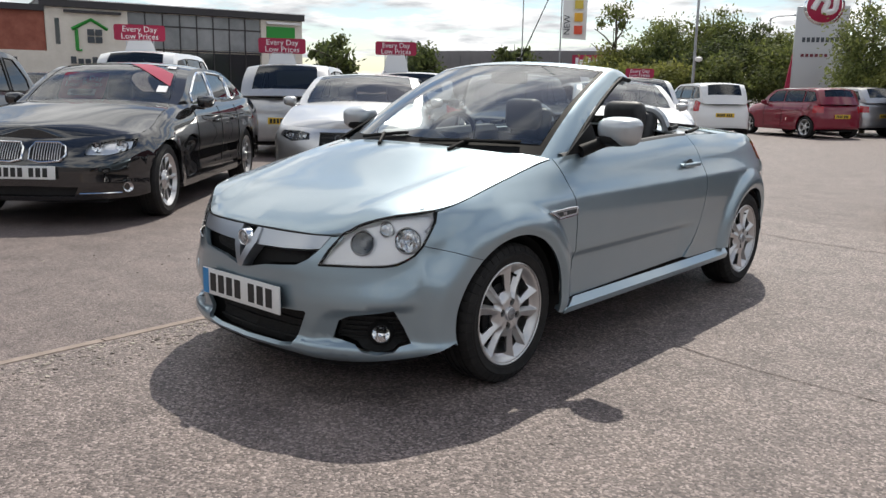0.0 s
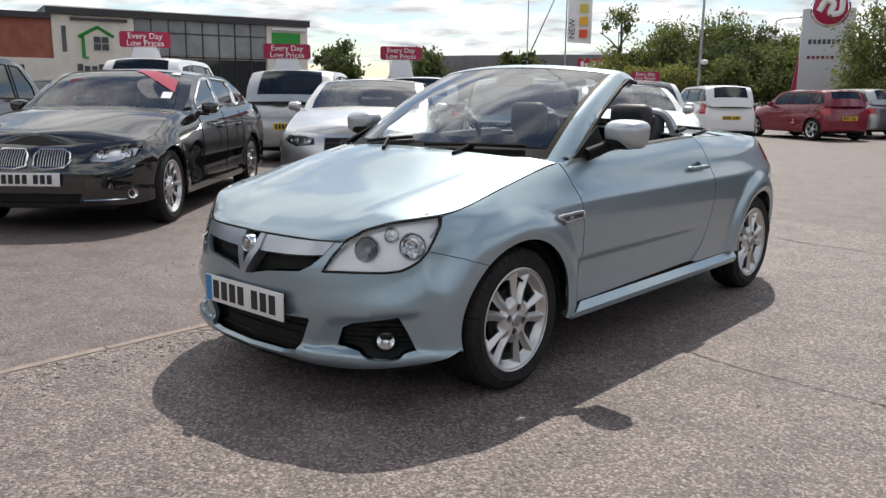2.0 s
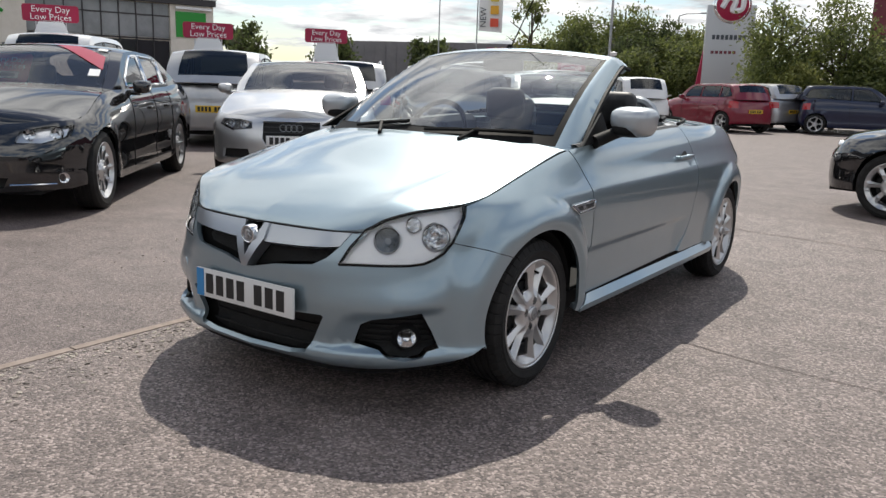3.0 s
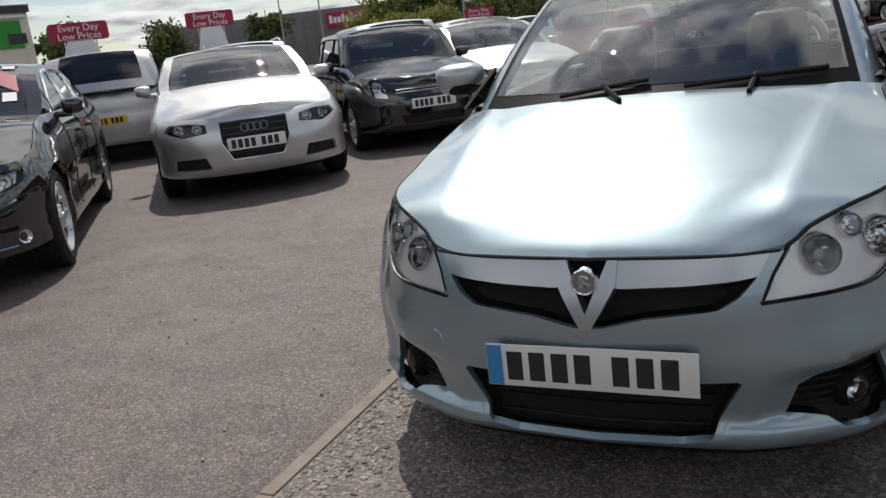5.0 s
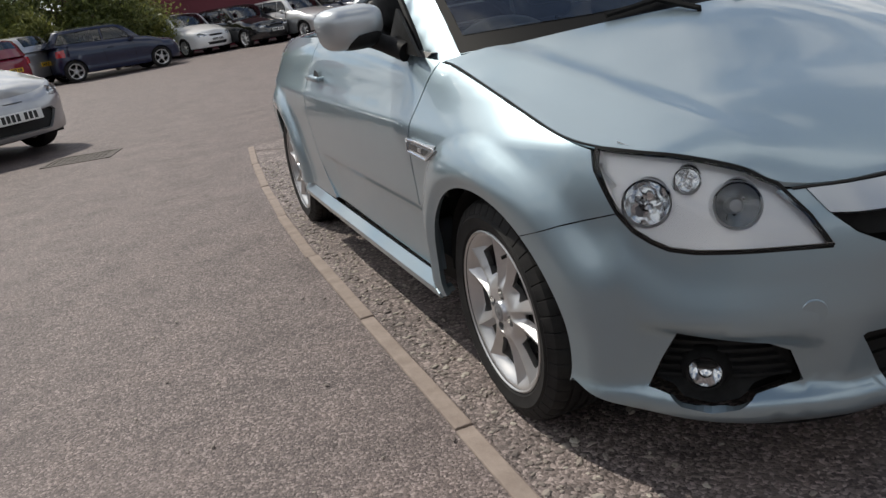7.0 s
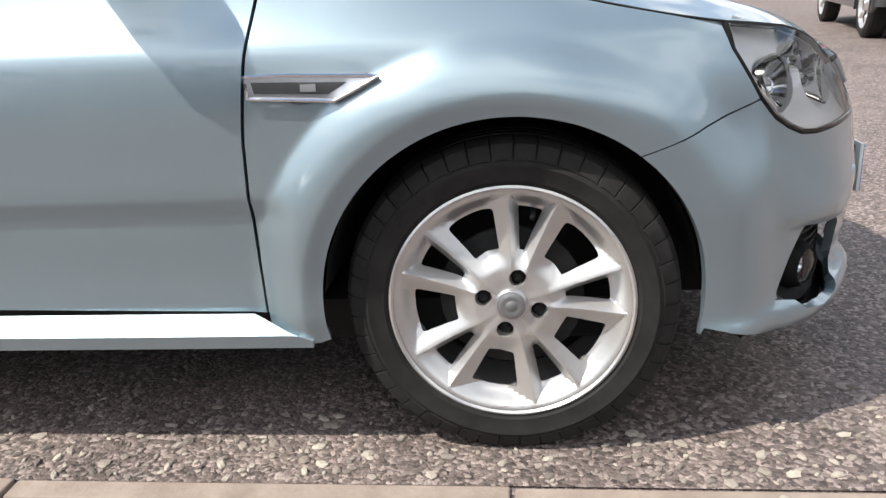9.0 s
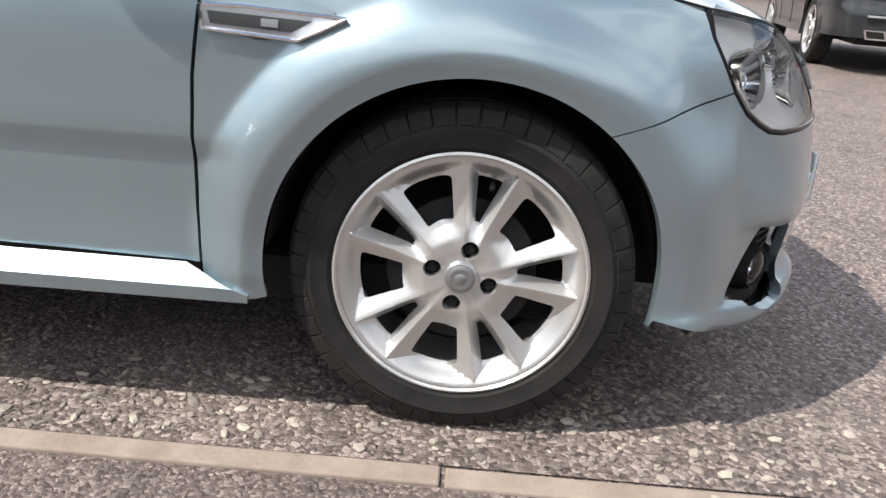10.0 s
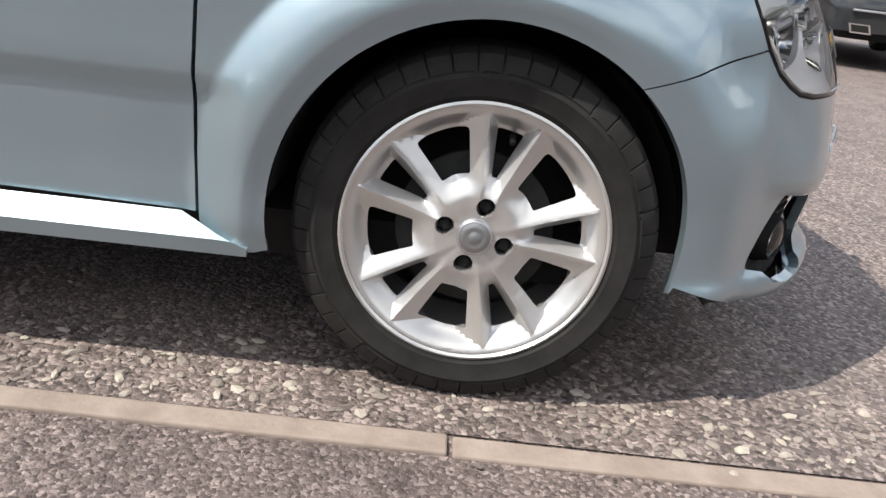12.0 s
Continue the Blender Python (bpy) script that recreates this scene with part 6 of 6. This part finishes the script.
# chrome twin grilles, fog bar and emblem of the black saloon
for sg in (1, -1):
    kid = [(0.03, 0.570), (0.12, 0.548), (0.28, 0.560), (0.325, 0.61), (0.315, 0.675), (0.26, 0.708), (0.06, 0.708), (0.025, 0.66)]
    ks = [(SS.sx(a), b) for a, b in kid]
    k0 = SS.skin(ks, [], 0.03, 0.02, -0.006)
    kg = part("twin_grille", k0 if sg > 0 else mirrored(k0), M["mesh"], saloon, "black grille in a chrome ring")
    ring = [SS.at(a, b, -0.012) for a, b in ks]
    part("chrome_ring", tube([(sg * p.x, p.y, p.z) for p in ring + ring[:1]], 0.009, 6), M["chrome"], kg)
    for i in range(11):
        a = 0.055 + 0.0225 * i
        z0, z1 = 0.568, 0.698
        part("bar", tube([(sg * p.x, p.y, p.z) for p in (SS.at(SS.sx(a), z, -0.012) for z in (z0, (z0 + z1) / 2, z1))], 0.0035, 4), M["satin"], kg)
    br = [SS.at(SS.sx(a), 0.285 + 0.0 * a, -0.006) for a in np.linspace(0.42, 0.72, 8)]
    part("chrome_strip", tube([(sg * p.x, p.y, p.z) for p in br], 0.007, 5), M["chrome"], saloon)
    c = SS.at(SS.sx(0.76), 0.33, -0.002)
    part("fog_lamp", lathe([(0.0, 0.01), (0.03, 0.005), (0.042, -0.006), (0.046, 0.01)], 20, "y"), M["chrome"], saloon).matrix_local = Matrix.Translation((sg * c.x, c.y, c.z)) @ pose(0, 0, 0, 0, 0, sg * 38)
e = SS.at(0, 0.735)
part("round_emblem", lathe([(0.0, -0.006), (0.030, -0.005), (0.038, 0.0), (0.038, 0.02)], 24, "y"), M["satin"], saloon).matrix_local = Matrix.Translation((e.x, e.y + 0.02, e.z)) @ pose(0, 0, 0, -40)
# sales board, sash and stickers behind the saloon's windscreen
y0_, y1_ = 0.76, 1.43
part("red_sash", sheet([(y1_, 0.94), (y1_, 0.79), (1.20, 0.59), (0.98, 0.59)], [], lambda a, b: SCAB(a, b, -0.003), 0.08, 0), M["sign_red"], saloon, "red diagonal sash on the windscreen")
for (a, b, w_, h_) in ((1.34, 0.625, 0.07, 0.035), (0.88, 0.63, 0.09, 0.05)):
    part("sticker", sheet([(a, b - 0.03), (a, b + 0.03), (a + h_ * 2, b + 0.03), (a + h_ * 2, b - 0.03)], [], lambda p, q: SCAB(p, q, -0.004), 0.05, 0), M["sign_white"], saloon)
bd_ = part("sales_board", slab(rounded(0.46, 0.34, 0.03), 0.006), M["sign_red"], saloon, "red sales board behind the windscreen", smooth=False)
bd_.matrix_local = pose(-0.27, 1.02, 1.175, -40)
for tx, tz in (("Every Day", 0.09), ("Low Prices", 0.015)):
    lettering("lettering", tx, 0.085, M["sign_white"], bd_, pose(0, -0.003, tz, 90))
part("price_card", boxes((-0.14, 0.14, -0.004, 0.0, -0.13, -0.05)), M["sign_white"], bd_, smooth=False)
part("lettering_bar", boxes((-0.11, 0.11, -0.006, -0.004, -0.11, -0.07)), M["ink_blue"], bd_, smooth=False)
# bars on the other grilles
for i in range(5):
    z = 0.42 + 0.055 * i
    p = [SA.at(SA.sx(a) if a > 0.01 else 0, z, 0.012) for a in np.linspace(0.28 + 0.03 * (i > 1), 0.0, 6)]
    if abs(z - 0.50) > 0.03:
        part("grille_bar", tube([(q.x, q.y, q.z) for q in p] + [(-q.x, q.y, q.z) for q in p[::-1][1:]], 0.005, 5), M["trim"], estate)
gr = [(SA.sx(a) if a > 0 else 0, b) for a, b in [(0.0, 0.36), (0.225, 0.36), (0.300, 0.52), (0.310, 0.70), (0.0, 0.70)]]
rp = [SA.at(a, b, -0.003) for a, b in gr]
part("grille_frame", tube([(q.x, q.y, q.z) for q in rp] + [(-q.x, q.y, q.z) for q in rp[::-1]], 0.008, 5), M["satin"], estate)
for i in range(4):
    e = SA.at(0.0, 0.63, -0.004)
    t = bmesh.new()
    rg = [(-0.085 + 0.057 * i + 0.036 * math.cos(a), e.y - 0.004 * (i % 2), 0.635 + 0.036 * math.sin(a)) for a in np.linspace(0, 2 * math.pi, 17)]
    part("ring_emblem", tube(rg, 0.0045, 5), M["emblem"], estate)
for z in (0.655, 0.685):
    p = [SW.at(SW.sx(a) if a > 0.01 else 0, z, -0.004) for a in np.linspace(0.42, 0.0, 6)]
    part("grille_bar", tube([(q.x, q.y, q.z) for q in p] + [(-q.x, q.y, q.z) for q in p[::-1][1:]], 0.007, 5), M["chrome"], swift)

# ---- buildings ----
M["cream"] = mottled("cream_render", (0.66, 0.61, 0.53), (0.76, 0.71, 0.63), 1.2, 0.9, 0.2)
M["brick"] = mottled("red_brick_far", (0.25, 0.080, 0.055), (0.36, 0.13, 0.09), 1.5, 0.9, 0.3, fine=12)
M["fascia"] = principled("dark_fascia", (0.035, 0.032, 0.035), 0.5)
M["white_trim"] = principled("white_roof_edge", (0.75, 0.75, 0.75), 0.5)
M["shop_glass"] = principled("dark_shop_glass", (0.03, 0.034, 0.038), 0.05, 0, 0, 0.6)
# upper glass: blotchy grey reflections are put into the base colour
M["upper_glass"] = mottled("painted_reflection_glass", (0.16, 0.17, 0.18), (0.30, 0.31, 0.32), 0.35, 0.08, 0.0, 0.001)
M["green"] = principled("green_sign", (0.02, 0.28, 0.035), 0.5)
M["maroon"] = mottled("maroon_cladding", (0.13, 0.018, 0.030), (0.16, 0.024, 0.038), 0.8, 0.55, 0.2)
M["shed_grey"] = mottled("grey_cladding", (0.15, 0.145, 0.15), (0.20, 0.19, 0.195), 0.5, 0.6, 0.2)
M["totem_grey"] = principled("grey_totem", (0.46, 0.47, 0.48), 0.4, 0.2)
M["steel"] = mottled("galvanised_steel", (0.30, 0.31, 0.32), (0.40, 0.41, 0.42), 4, 0.5, 0.1, metal=0.6)


def showroom():
    """Two-storey showroom; local x runs along its front, which faces -y."""
    d = Vector((-42.4 + 47.0, 33.9 - 18.6, 0)).normalized()
    m = Matrix.Translation((-47.0, 18.6, 0)) @ Matrix.Rotation(math.atan2(d.y, d.x), 4, "Z")
    L = math.hypot(4.6, 15.3)
    b = thing("showroom_building", "cream and brick showroom with dark upper glazing and white roof edge", "building", m)
    H = 6.0
    part("wall", boxes((0, L, 0.25, 12, 0, H - 0.45)), M["cream"], b, smooth=False)
    part("brick_wing", boxes((-26, -0.02, 0.1, 11, 0, H - 0.75)), M["brick"], b, "red brick wing", smooth=False)
    part("wing_fascia", boxes((-26, -0.03, -0.2, 11.2, H - 0.75, H - 0.40)), M["fascia"], b, smooth=False)
    part("fascia", boxes((-0.3, L + 0.1, -0.25, 12.2, H - 0.45, H - 0.06)), M["fascia"], b, smooth=False)
    part("roof_edge", boxes((-0.35, L + 0.15, -0.30, 12.3, H - 0.055, H)), M["white_trim"], b, smooth=False)
    x0, x1 = 4.6, L - 2.9
    part("wall_pier", boxes((0, x0, 0, 0.25, 0, H - 0.46)), M["cream"], b, smooth=False)
    part("wall_pier", boxes((x1, L, 0, 0.25, 0, H - 0.46)), M["cream"], b, smooth=False)
    n = 8
    for i in range(n):
        a, c = x0 + (x1 - x0) * i / n, x0 + (x1 - x0) * (i + 1) / n
        for z0, z1 in ((3.35, 4.75), (4.75, 5.52)):
            w = part("window", boxes((a + 0.03, c - 0.03, 0.19, 0.21, z0 + 0.03, z1 - 0.03)), M["upper_glass"], b, smooth=False)
        part("mullion", boxes((a - 0.03, a + 0.03, 0.12, 0.24, 0.0, 5.52)), M["fascia"], b, smooth=False)
    for i in range(4):
        a, c = x0 + (x1 - x0) * i / 4, x0 + (x1 - x0) * (i + 1) / 4
        part("shop_window", boxes((a + 0.04, c - 0.04, 0.21, 0.23, 0.1, 3.2)), M["shop_glass"], b, smooth=False)
    for z in (3.30, 4.75):
        part("transom", boxes((x0, x1, 0.13, 0.23, z - 0.04, z + 0.04)), M["fascia"], b, smooth=False)
    part("narrow_window", boxes((0.5, 0.75, -0.02, 0.02, 3.4, 4.9)), M["shop_glass"], b, smooth=False)
    # house-shaped emblem and a row of plain bars where the trade name stands
    part("house_emblem", tube([(1.9, -0.05, 3.1), (1.65, -0.05, 3.1), (1.65, -0.05, 4.3), (1.4, -0.05, 4.3), (2.5, -0.05, 4.9), (3.4, -0.05, 4.35)], 0.10, 4), M["green"], b)
    for x in (2.25, 2.70):
        for z in (3.55, 3.98):
            part("emblem_pane", boxes((x, x + 0.38, -0.07, -0.02, z, z + 0.36)), M["ink_blue"], b, smooth=False)
    for i in range(8):
        part("lettering_bar", boxes((1.25 + 0.40 * i, 1.25 + 0.40 * i + 0.30, -0.05, -0.01, 2.30, 2.72 if i in (0, 3, 6) else 2.60)), M["ink_blue"], b, smooth=False)
    part("green_sign", boxes((x1 + 0.35, L - 0.55, -0.08, 0.0, 3.5, 5.1)), M["green"], b, smooth=False)
    part("lettering_bar", boxes((x1 + 1.5, L - 0.35, -0.12, -0.085, 3.75, 4.35)), M["fascia"], b, smooth=False)
    part("strip_light", boxes((x1 + 0.3, L - 0.2, -0.25, -0.1, 5.25, 5.40)), M["white_trim"], b, smooth=False)
    part("strip_light", boxes((1.0, 4.2, -0.25, -0.1, 5.25, 5.40)), M["fascia"], b, smooth=False)
    part("garage_door", boxes((-7.5, -1.6, 0.0, 0.09, 0, 2.6)), M["fascia"], b, smooth=False)
    part("door_lintel", boxes((-7.9, 0.0, -0.02, 0.09, 2.6, 3.0)), M["cream"], b, smooth=False)
    part("door_jamb", boxes((-1.6, 0.0, -0.02, 0.09, 0, 2.6)), M["cream"], b, smooth=False)


showroom()


def shed():
    m = pose(-66, 70, 0, 0, 0, 13)
    b = thing("industrial_shed", "long low grey and red cladded industrial shed in the distance", "building", m)
    part("wall", boxes((0, 34, 0, 20, 0, 5.0)), M["shed_grey"], b, smooth=False)
    part("roof", slab([(-0.3, 5.0), (34.3, 5.0), (34.3, 5.3), (17, 5.55), (-0.3, 5.6)], 20), M["shed_grey"], b, smooth=False)
    for i in range(24):
        part("cladding_rib", boxes((0.7 + 1.4 * i, 0.8 + 1.4 * i, -0.06, 0.0, 0.0, 5.0)), M["shed_grey"], b, smooth=False)
    part("red_sign", boxes((20.2, 25.4, -0.3, -0.1, 3.5, 5.05)), M["sign_red"], b, smooth=False)
    for i in range(10):
        part("lettering_bar", boxes((20.6 + 0.46 * i, 20.6 + 0.46 * i + 0.33, -0.36, -0.31, 3.95, 4.75 if i in (0, 3, 5, 7) else 4.55)), M["sign_white"], b, smooth=False)
    part("red_band", boxes((25.6, 34, -0.2, -0.02, 2.2, 4.2)), M["maroon"], b, smooth=False)


shed()
hall = thing("maroon_building", "long maroon-cladded building behind a row of cars, in shade", "building", pose(-3.0, 34.0, 0, 0, 0, -6))
part("wall", boxes((0, 60, 0, 20, 0, 6.5)), M["maroon"], hall, smooth=False)
part("roof_edge", boxes((-0.2, 60.2, -0.2, 20.2, 6.5, 6.8)), M["fascia"], hall, smooth=False)
for i in range(20):
    part("cladding_rib", boxes((1.5 + 3 * i, 1.62 + 3 * i, -0.07, 0.0, 0.0, 6.5)), M["maroon"], hall, smooth=False)

# plain buildings added out of view: they close the forecourt and darken paint reflections
for (x, y, rz, w, h, mk, lab) in ((-32, -23, 90, 26, 6.5, "shed_grey", "plain grey building along the tarmac, added out of view to darken reflections"), (-30, -24, 0, 75, 6.5, "shed_grey", "long plain grey building across the forecourt, added to darken reflections"), (36, -24, 88, 70, 5.0, "shed_grey", "plain grey cladded shed along the forecourt, added to darken reflections")):
    bb = thing("reflection_building", lab, "building", pose(x, y, 0, 0, 0, rz))
    part("wall", boxes((0, w, -12, 0, 0, h)), M[mk], bb, smooth=False)
    part("roof_edge", boxes((-0.2, w + 0.2, -12.2, 0.2, h, h + 0.3)), M["fascia"], bb, smooth=False)

# ---- totem, posts, flags ----
tot = thing("totem_sign", "tall grey dealer totem with a round red and white emblem", "sign", pose(-9.0, 35.7, 0, 0, 0, 24))
part("panel", boxes((-1.05, 1.05, -0.2, 0.2, 0, 5.0), bevel=0.03), M["totem_grey"], tot)
part("red_fin", slab([(-1.45, 0.0), (-1.05, 0.0), (-1.05, 3.0)], 0.3), M["sign_red"], tot, smooth=False)
part("emblem", lathe([(0.0, -0.10), (0.72, -0.06), (0.82, 0.0), (0.82, 0.2)], 40, "y"), M["chrome"], tot).matrix_local = pose(0, -0.22, 5.0)
part("emblem_field", lathe([(0.0, -0.13), (0.66, -0.10), (0.70, -0.07)], 40, "y"), M["sign_red"], tot).matrix_local = pose(0, -0.22, 5.0)
part("emblem_stroke", tube(curve_points([(-0.45, -0.36, 4.85), (-0.2, -0.38, 5.3), (0.1, -0.39, 5.15), (0.0, -0.39, 4.75), (0.4, -0.36, 4.8), (0.45, -0.36, 5.3)], 20), 0.13, 6), M["sign_white"], tot)
for i in range(8):
    part("lettering_bar", boxes((-0.75 + 0.19 * i, -0.62 + 0.19 * i, -0.215, -0.201, 3.48, 3.68)), M["ink_blue"], tot, smooth=False)
for i in range(6):
    part("lettering_bar", boxes((-0.75 + 0.19 * i, -0.62 + 0.19 * i, -0.215, -0.201, 2.85, 2.98)), M["maroon"], tot, smooth=False)


def pole(x, y, h, r, label, arm=None, name="lamp_post"):
    t = thing(name, label, "post", pose(x, y, 0))
    part("pole", tube([(0, 0, 0), (0, 0, h * 0.4), (0, 0, h)], r, 10, taper=0.6), M["steel"], t)
    part("base", lathe([(0, 0.25), (r * 1.6, 0.25), (r * 1.6, 0.0)], 12, "z"), M["steel"], t)
    if arm:
        part("arm", tube([(0, 0, h - 0.02), (arm[0] * 0.3, arm[1] * 0.3, h + 0.12), (arm[0], arm[1], h + 0.15)], r * 0.5, 8), M["steel"], t)
        part("lantern", boxes((arm[0] - 0.1, arm[0] + 0.45, arm[1] - 0.1, arm[1] + 0.1, h + 0.10, h + 0.22), bevel=0.03), M["steel"], t)
    return t


cctv = pole(-15.96, 38.4, 9.0, 0.09, "tall grey steel camera post")
part("camera_dome", lathe([(0.0, -0.22), (0.16, -0.16), (0.2, 0.0), (0.0, 0.06)], 16, "z"), M["sign_white"], cctv).matrix_local = pose(0.28, -0.1, 3.0)
pole(-17.8, 53.8, 6.2, 0.08, "grey street lamp with a short bent arm", (1.5, 0.3), "street_lamp")
pole(-33.7, 47.6, 10.0, 0.06, "slim grey steel flagpole by the road", None, "flagpole")
fp = pole(-31.4, 49.2, 10.0, 0.07, "slim grey flagpole with a banner", None, "flagpole")
fb = bmesh.new()
W_, H_ = 1.75, 4.6
vs_ = [[fb.verts.new((0.10 + W_ * i / 10, 0.10 * math.sin(i * 0.9 + j * 0.4) * i / 10, 5.0 + H_ * j / 12 - 0.10 * i / 10)) for i in range(11)] for j in range(13)]
for j in range(12):
    for i in range(10):
        fb.faces.new((vs_[j][i], vs_[j][i + 1], vs_[j + 1][i + 1], vs_[j + 1][i]))
flag = thing("banner", "white vertical advertising banner with coloured lettering", "flag", pose(-31.4, 49.2, 0, 0, 0, 34))
part("cloth", fb, M["sign_white"], flag)
lettering("lettering", "NEW", 0.62, M["ink_blue"], flag, pose(0.45, -0.16, 5.95, 90, -90, 0))
for i, c in enumerate(((0.75, 0.10, 0.05), (0.80, 0.42, 0.04), (0.65, 0.5, 0.08), (0.10, 0.45, 0.45))):
    mm = principled("banner_ink", c, 0.6)
    part("lettering_bar", boxes((0.95, 1.55, -0.16, -0.13, 5.30 + 0.9 * i, 5.90 + 0.9 * i)), mm, flag, smooth=False)
pole(-7.2, 35.9, 9.0, 0.06, "slim grey post beside the totem", None, "flagpole")

# ---- trees and bushes ----
def leaf_material(name, a, b):
    m = principled(name, a, 0.55)
    g = m.node_tree.nodes.new("ShaderNodeNewGeometry")
    link(m, ramp(m, g.outputs["Random Per Island"], [(0.0, a), (0.6, b), (1.0, tuple(min(1, c * 1.5) for c in b))]), bsdf(m).inputs["Base Color"])
    bsdf(m).inputs["Subsurface Weight"].default_value = 0.0
    tr = node(m, "BsdfTranslucent")
    link(m, m.node_tree.nodes["Color Ramp"].outputs[0], tr.inputs[0])
    mx = node(m, "MixShader"); mx.inputs[0].default_value = 0.5
    out = m.node_tree.nodes["Material Output"]
    link(m, bsdf(m).outputs[0], mx.inputs[1]); link(m, tr.outputs[0], mx.inputs[2]); link(m, mx.outputs[0], out.inputs[0])
    return m


M["leaf"] = leaf_material("green_leaves", (0.070, 0.092, 0.022), (0.150, 0.172, 0.050))
M["leaf_yellow"] = leaf_material("yellow_green_leaves", (0.115, 0.135, 0.028), (0.225, 0.23, 0.06))
M["leaf_dark"] = leaf_material("dark_leaves", (0.038, 0.055, 0.016), (0.090, 0.112, 0.036))
M["bark"] = mottled("bark", (0.06, 0.048, 0.038), (0.11, 0.09, 0.07), 6, 0.9, 0.6, 0.02)


def crown(bm, rng, centre, radii, n, size):
    """Leaves gathered in clumps over an uneven crown."""
    clumps = []
    for _ in range(max(8, n // 90)):
        v = Vector((rng.gauss(0, 1), rng.gauss(0, 1), rng.gauss(0, 1))).normalized() * rng.uniform(0.35, 1.0)
        clumps.append((Vector((v.x * radii[0], v.y * radii[1], v.z * radii[2])) + centre, rng.uniform(0.16, 0.40) * min(radii)))
    verts, faces = [], []
    for i in range(n):
        c, r = clumps[rng.randrange(len(clumps))]
        d = Vector((rng.gauss(0, 1), rng.gauss(0, 1), rng.gauss(0, 0.8)))
        p = c + d * r * 0.62
        if p.z < 0.1:
            continue
        a = Vector((rng.gauss(0, 1), rng.gauss(0, 1), rng.gauss(0, 1))).normalized()
        b = a.orthogonal().normalized()
        s = size * rng.uniform(0.6, 1.4)
        k = len(verts)
        verts += [p - a * s, p + b * s * 0.45, p + a * s, p - b * s * 0.45]
        faces.append((k, k + 1, k + 2, k + 3))
    return verts, faces


def tree(x, y, h, w, seed, leaf="leaf", n=2600, size=0.16, low=0.25, name="tree", label="leafy green tree at the edge of the forecourt", open_=False):
    rng = random.Random(seed)
    t = thing(name, label, "tree" if name == "tree" else "bush", pose(x, y, 0), "trees round the forecourt")
    tb = tube([(0, 0, -0.05), (0.05 * rng.uniform(-1, 1), 0.05, h * 0.3), (0.12 * rng.uniform(-1, 1), 0.1, h * 0.62), (0.0, 0.05, h * 0.9)], 0.045 * h * 0.5, 8, taper=0.25)
    for i in range(9):
        a, z0 = rng.uniform(0, 6.28), h * rng.uniform(0.22, 0.62)
        e = Vector((math.cos(a), math.sin(a), 0)) * w * rng.uniform(0.25, 0.45)
        tube([(0, 0, z0), e * 0.5 + Vector((0, 0, z0 + 0.10 * h)), e + Vector((0, 0, z0 + h * rng.uniform(0.15, 0.3)))], 0.018 * h * 0.5, 5, tb, taper=0.3)
    part("trunk", tb, M["bark"], t)
    z = h * (1 + low) / 2
    vs, fs = crown(None, rng, Vector((0, 0, z)), (w / 2 * 0.8, w / 2 * 0.8, h * (1 - low) / 2 * 0.85), n, size)
    me = bpy.data.meshes.new("crown")
    me.from_pydata([tuple(v) for v in vs], [], fs)
    me.materials.append(M[leaf])
    o = new("crown", me)
    o.parent = t
    return t


spec = [(-25.5, 46.5, 4.6, 4.5, "leaf_yellow", 0.0), (-22.5, 48.0, 6.3, 5.0, "leaf", 0.1), (-19.5, 48.5, 6.8, 5.2, "leaf", 0.1), (-17.0, 49.0, 6.0, 4.8, "leaf_dark", 0.0), (-15.0, 47.5, 5.6, 4.5, "leaf", 0.0), (-12.6, 48.0, 5.6, 4.8, "leaf_yellow", 0.0),
        (-20.0, 43.5, 3.4, 4.0, "leaf_yellow", 0.0), (-23.0, 44.5, 3.2, 3.6, "leaf_yellow", 0.0), (-17.0, 44.5, 3.6, 3.6, "leaf", 0.0), (-27.5, 55.0, 5.0, 4.5, "leaf", 0.0), (-21.2, 47.0, 4.6, 4.2, "leaf_dark", 0.0), (-18.2, 46.0, 4.8, 4.2, "leaf_dark", 0.0), (-13.6, 45.5, 4.2, 4.4, "leaf", 0.0), (-11.4, 46.0, 4.6, 4.0, "leaf", 0.0), (-24.4, 47.5, 4.2, 4.0, "leaf_dark", 0.0)]
for i, (x, y, h, w, lf, low) in enumerate(spec):
    tree(x, y, h, w, 10 + i, lf, 11000, 0.105, low)
tree(-26.0, 47.6, 7.6, 3.6, 40, "leaf", 700, 0.13, 0.35, label="slender thin-leaved birch tree")
for i, (x, y, h, w, lf) in enumerate(((-4.7, 26.9, 4.4, 3.4, "leaf"), (-3.0, 28.2, 4.8, 4.0, "leaf"), (-3.9, 26.0, 2.2, 2.2, "leaf_yellow"), (-1.6, 27.8, 3.4, 3.2, "leaf"), (-0.4, 29.5, 3.0, 3.0, "leaf_yellow"))):
    tree(x, y, h, w, 60 + i, lf, 8500, 0.070, 0.0, "bush", "dense green bush at the edge of the forecourt")
for i, (x, y, h) in enumerate(((-48.0, 66.0, 6.4), (-57.0, 62.0, 6.2), (-64.0, 56.0, 6.6), (-70, 60, 7.0))):
    tree(x, y, h, 6.0, 90 + i, "leaf_dark", 2000, 0.26, 0.1)
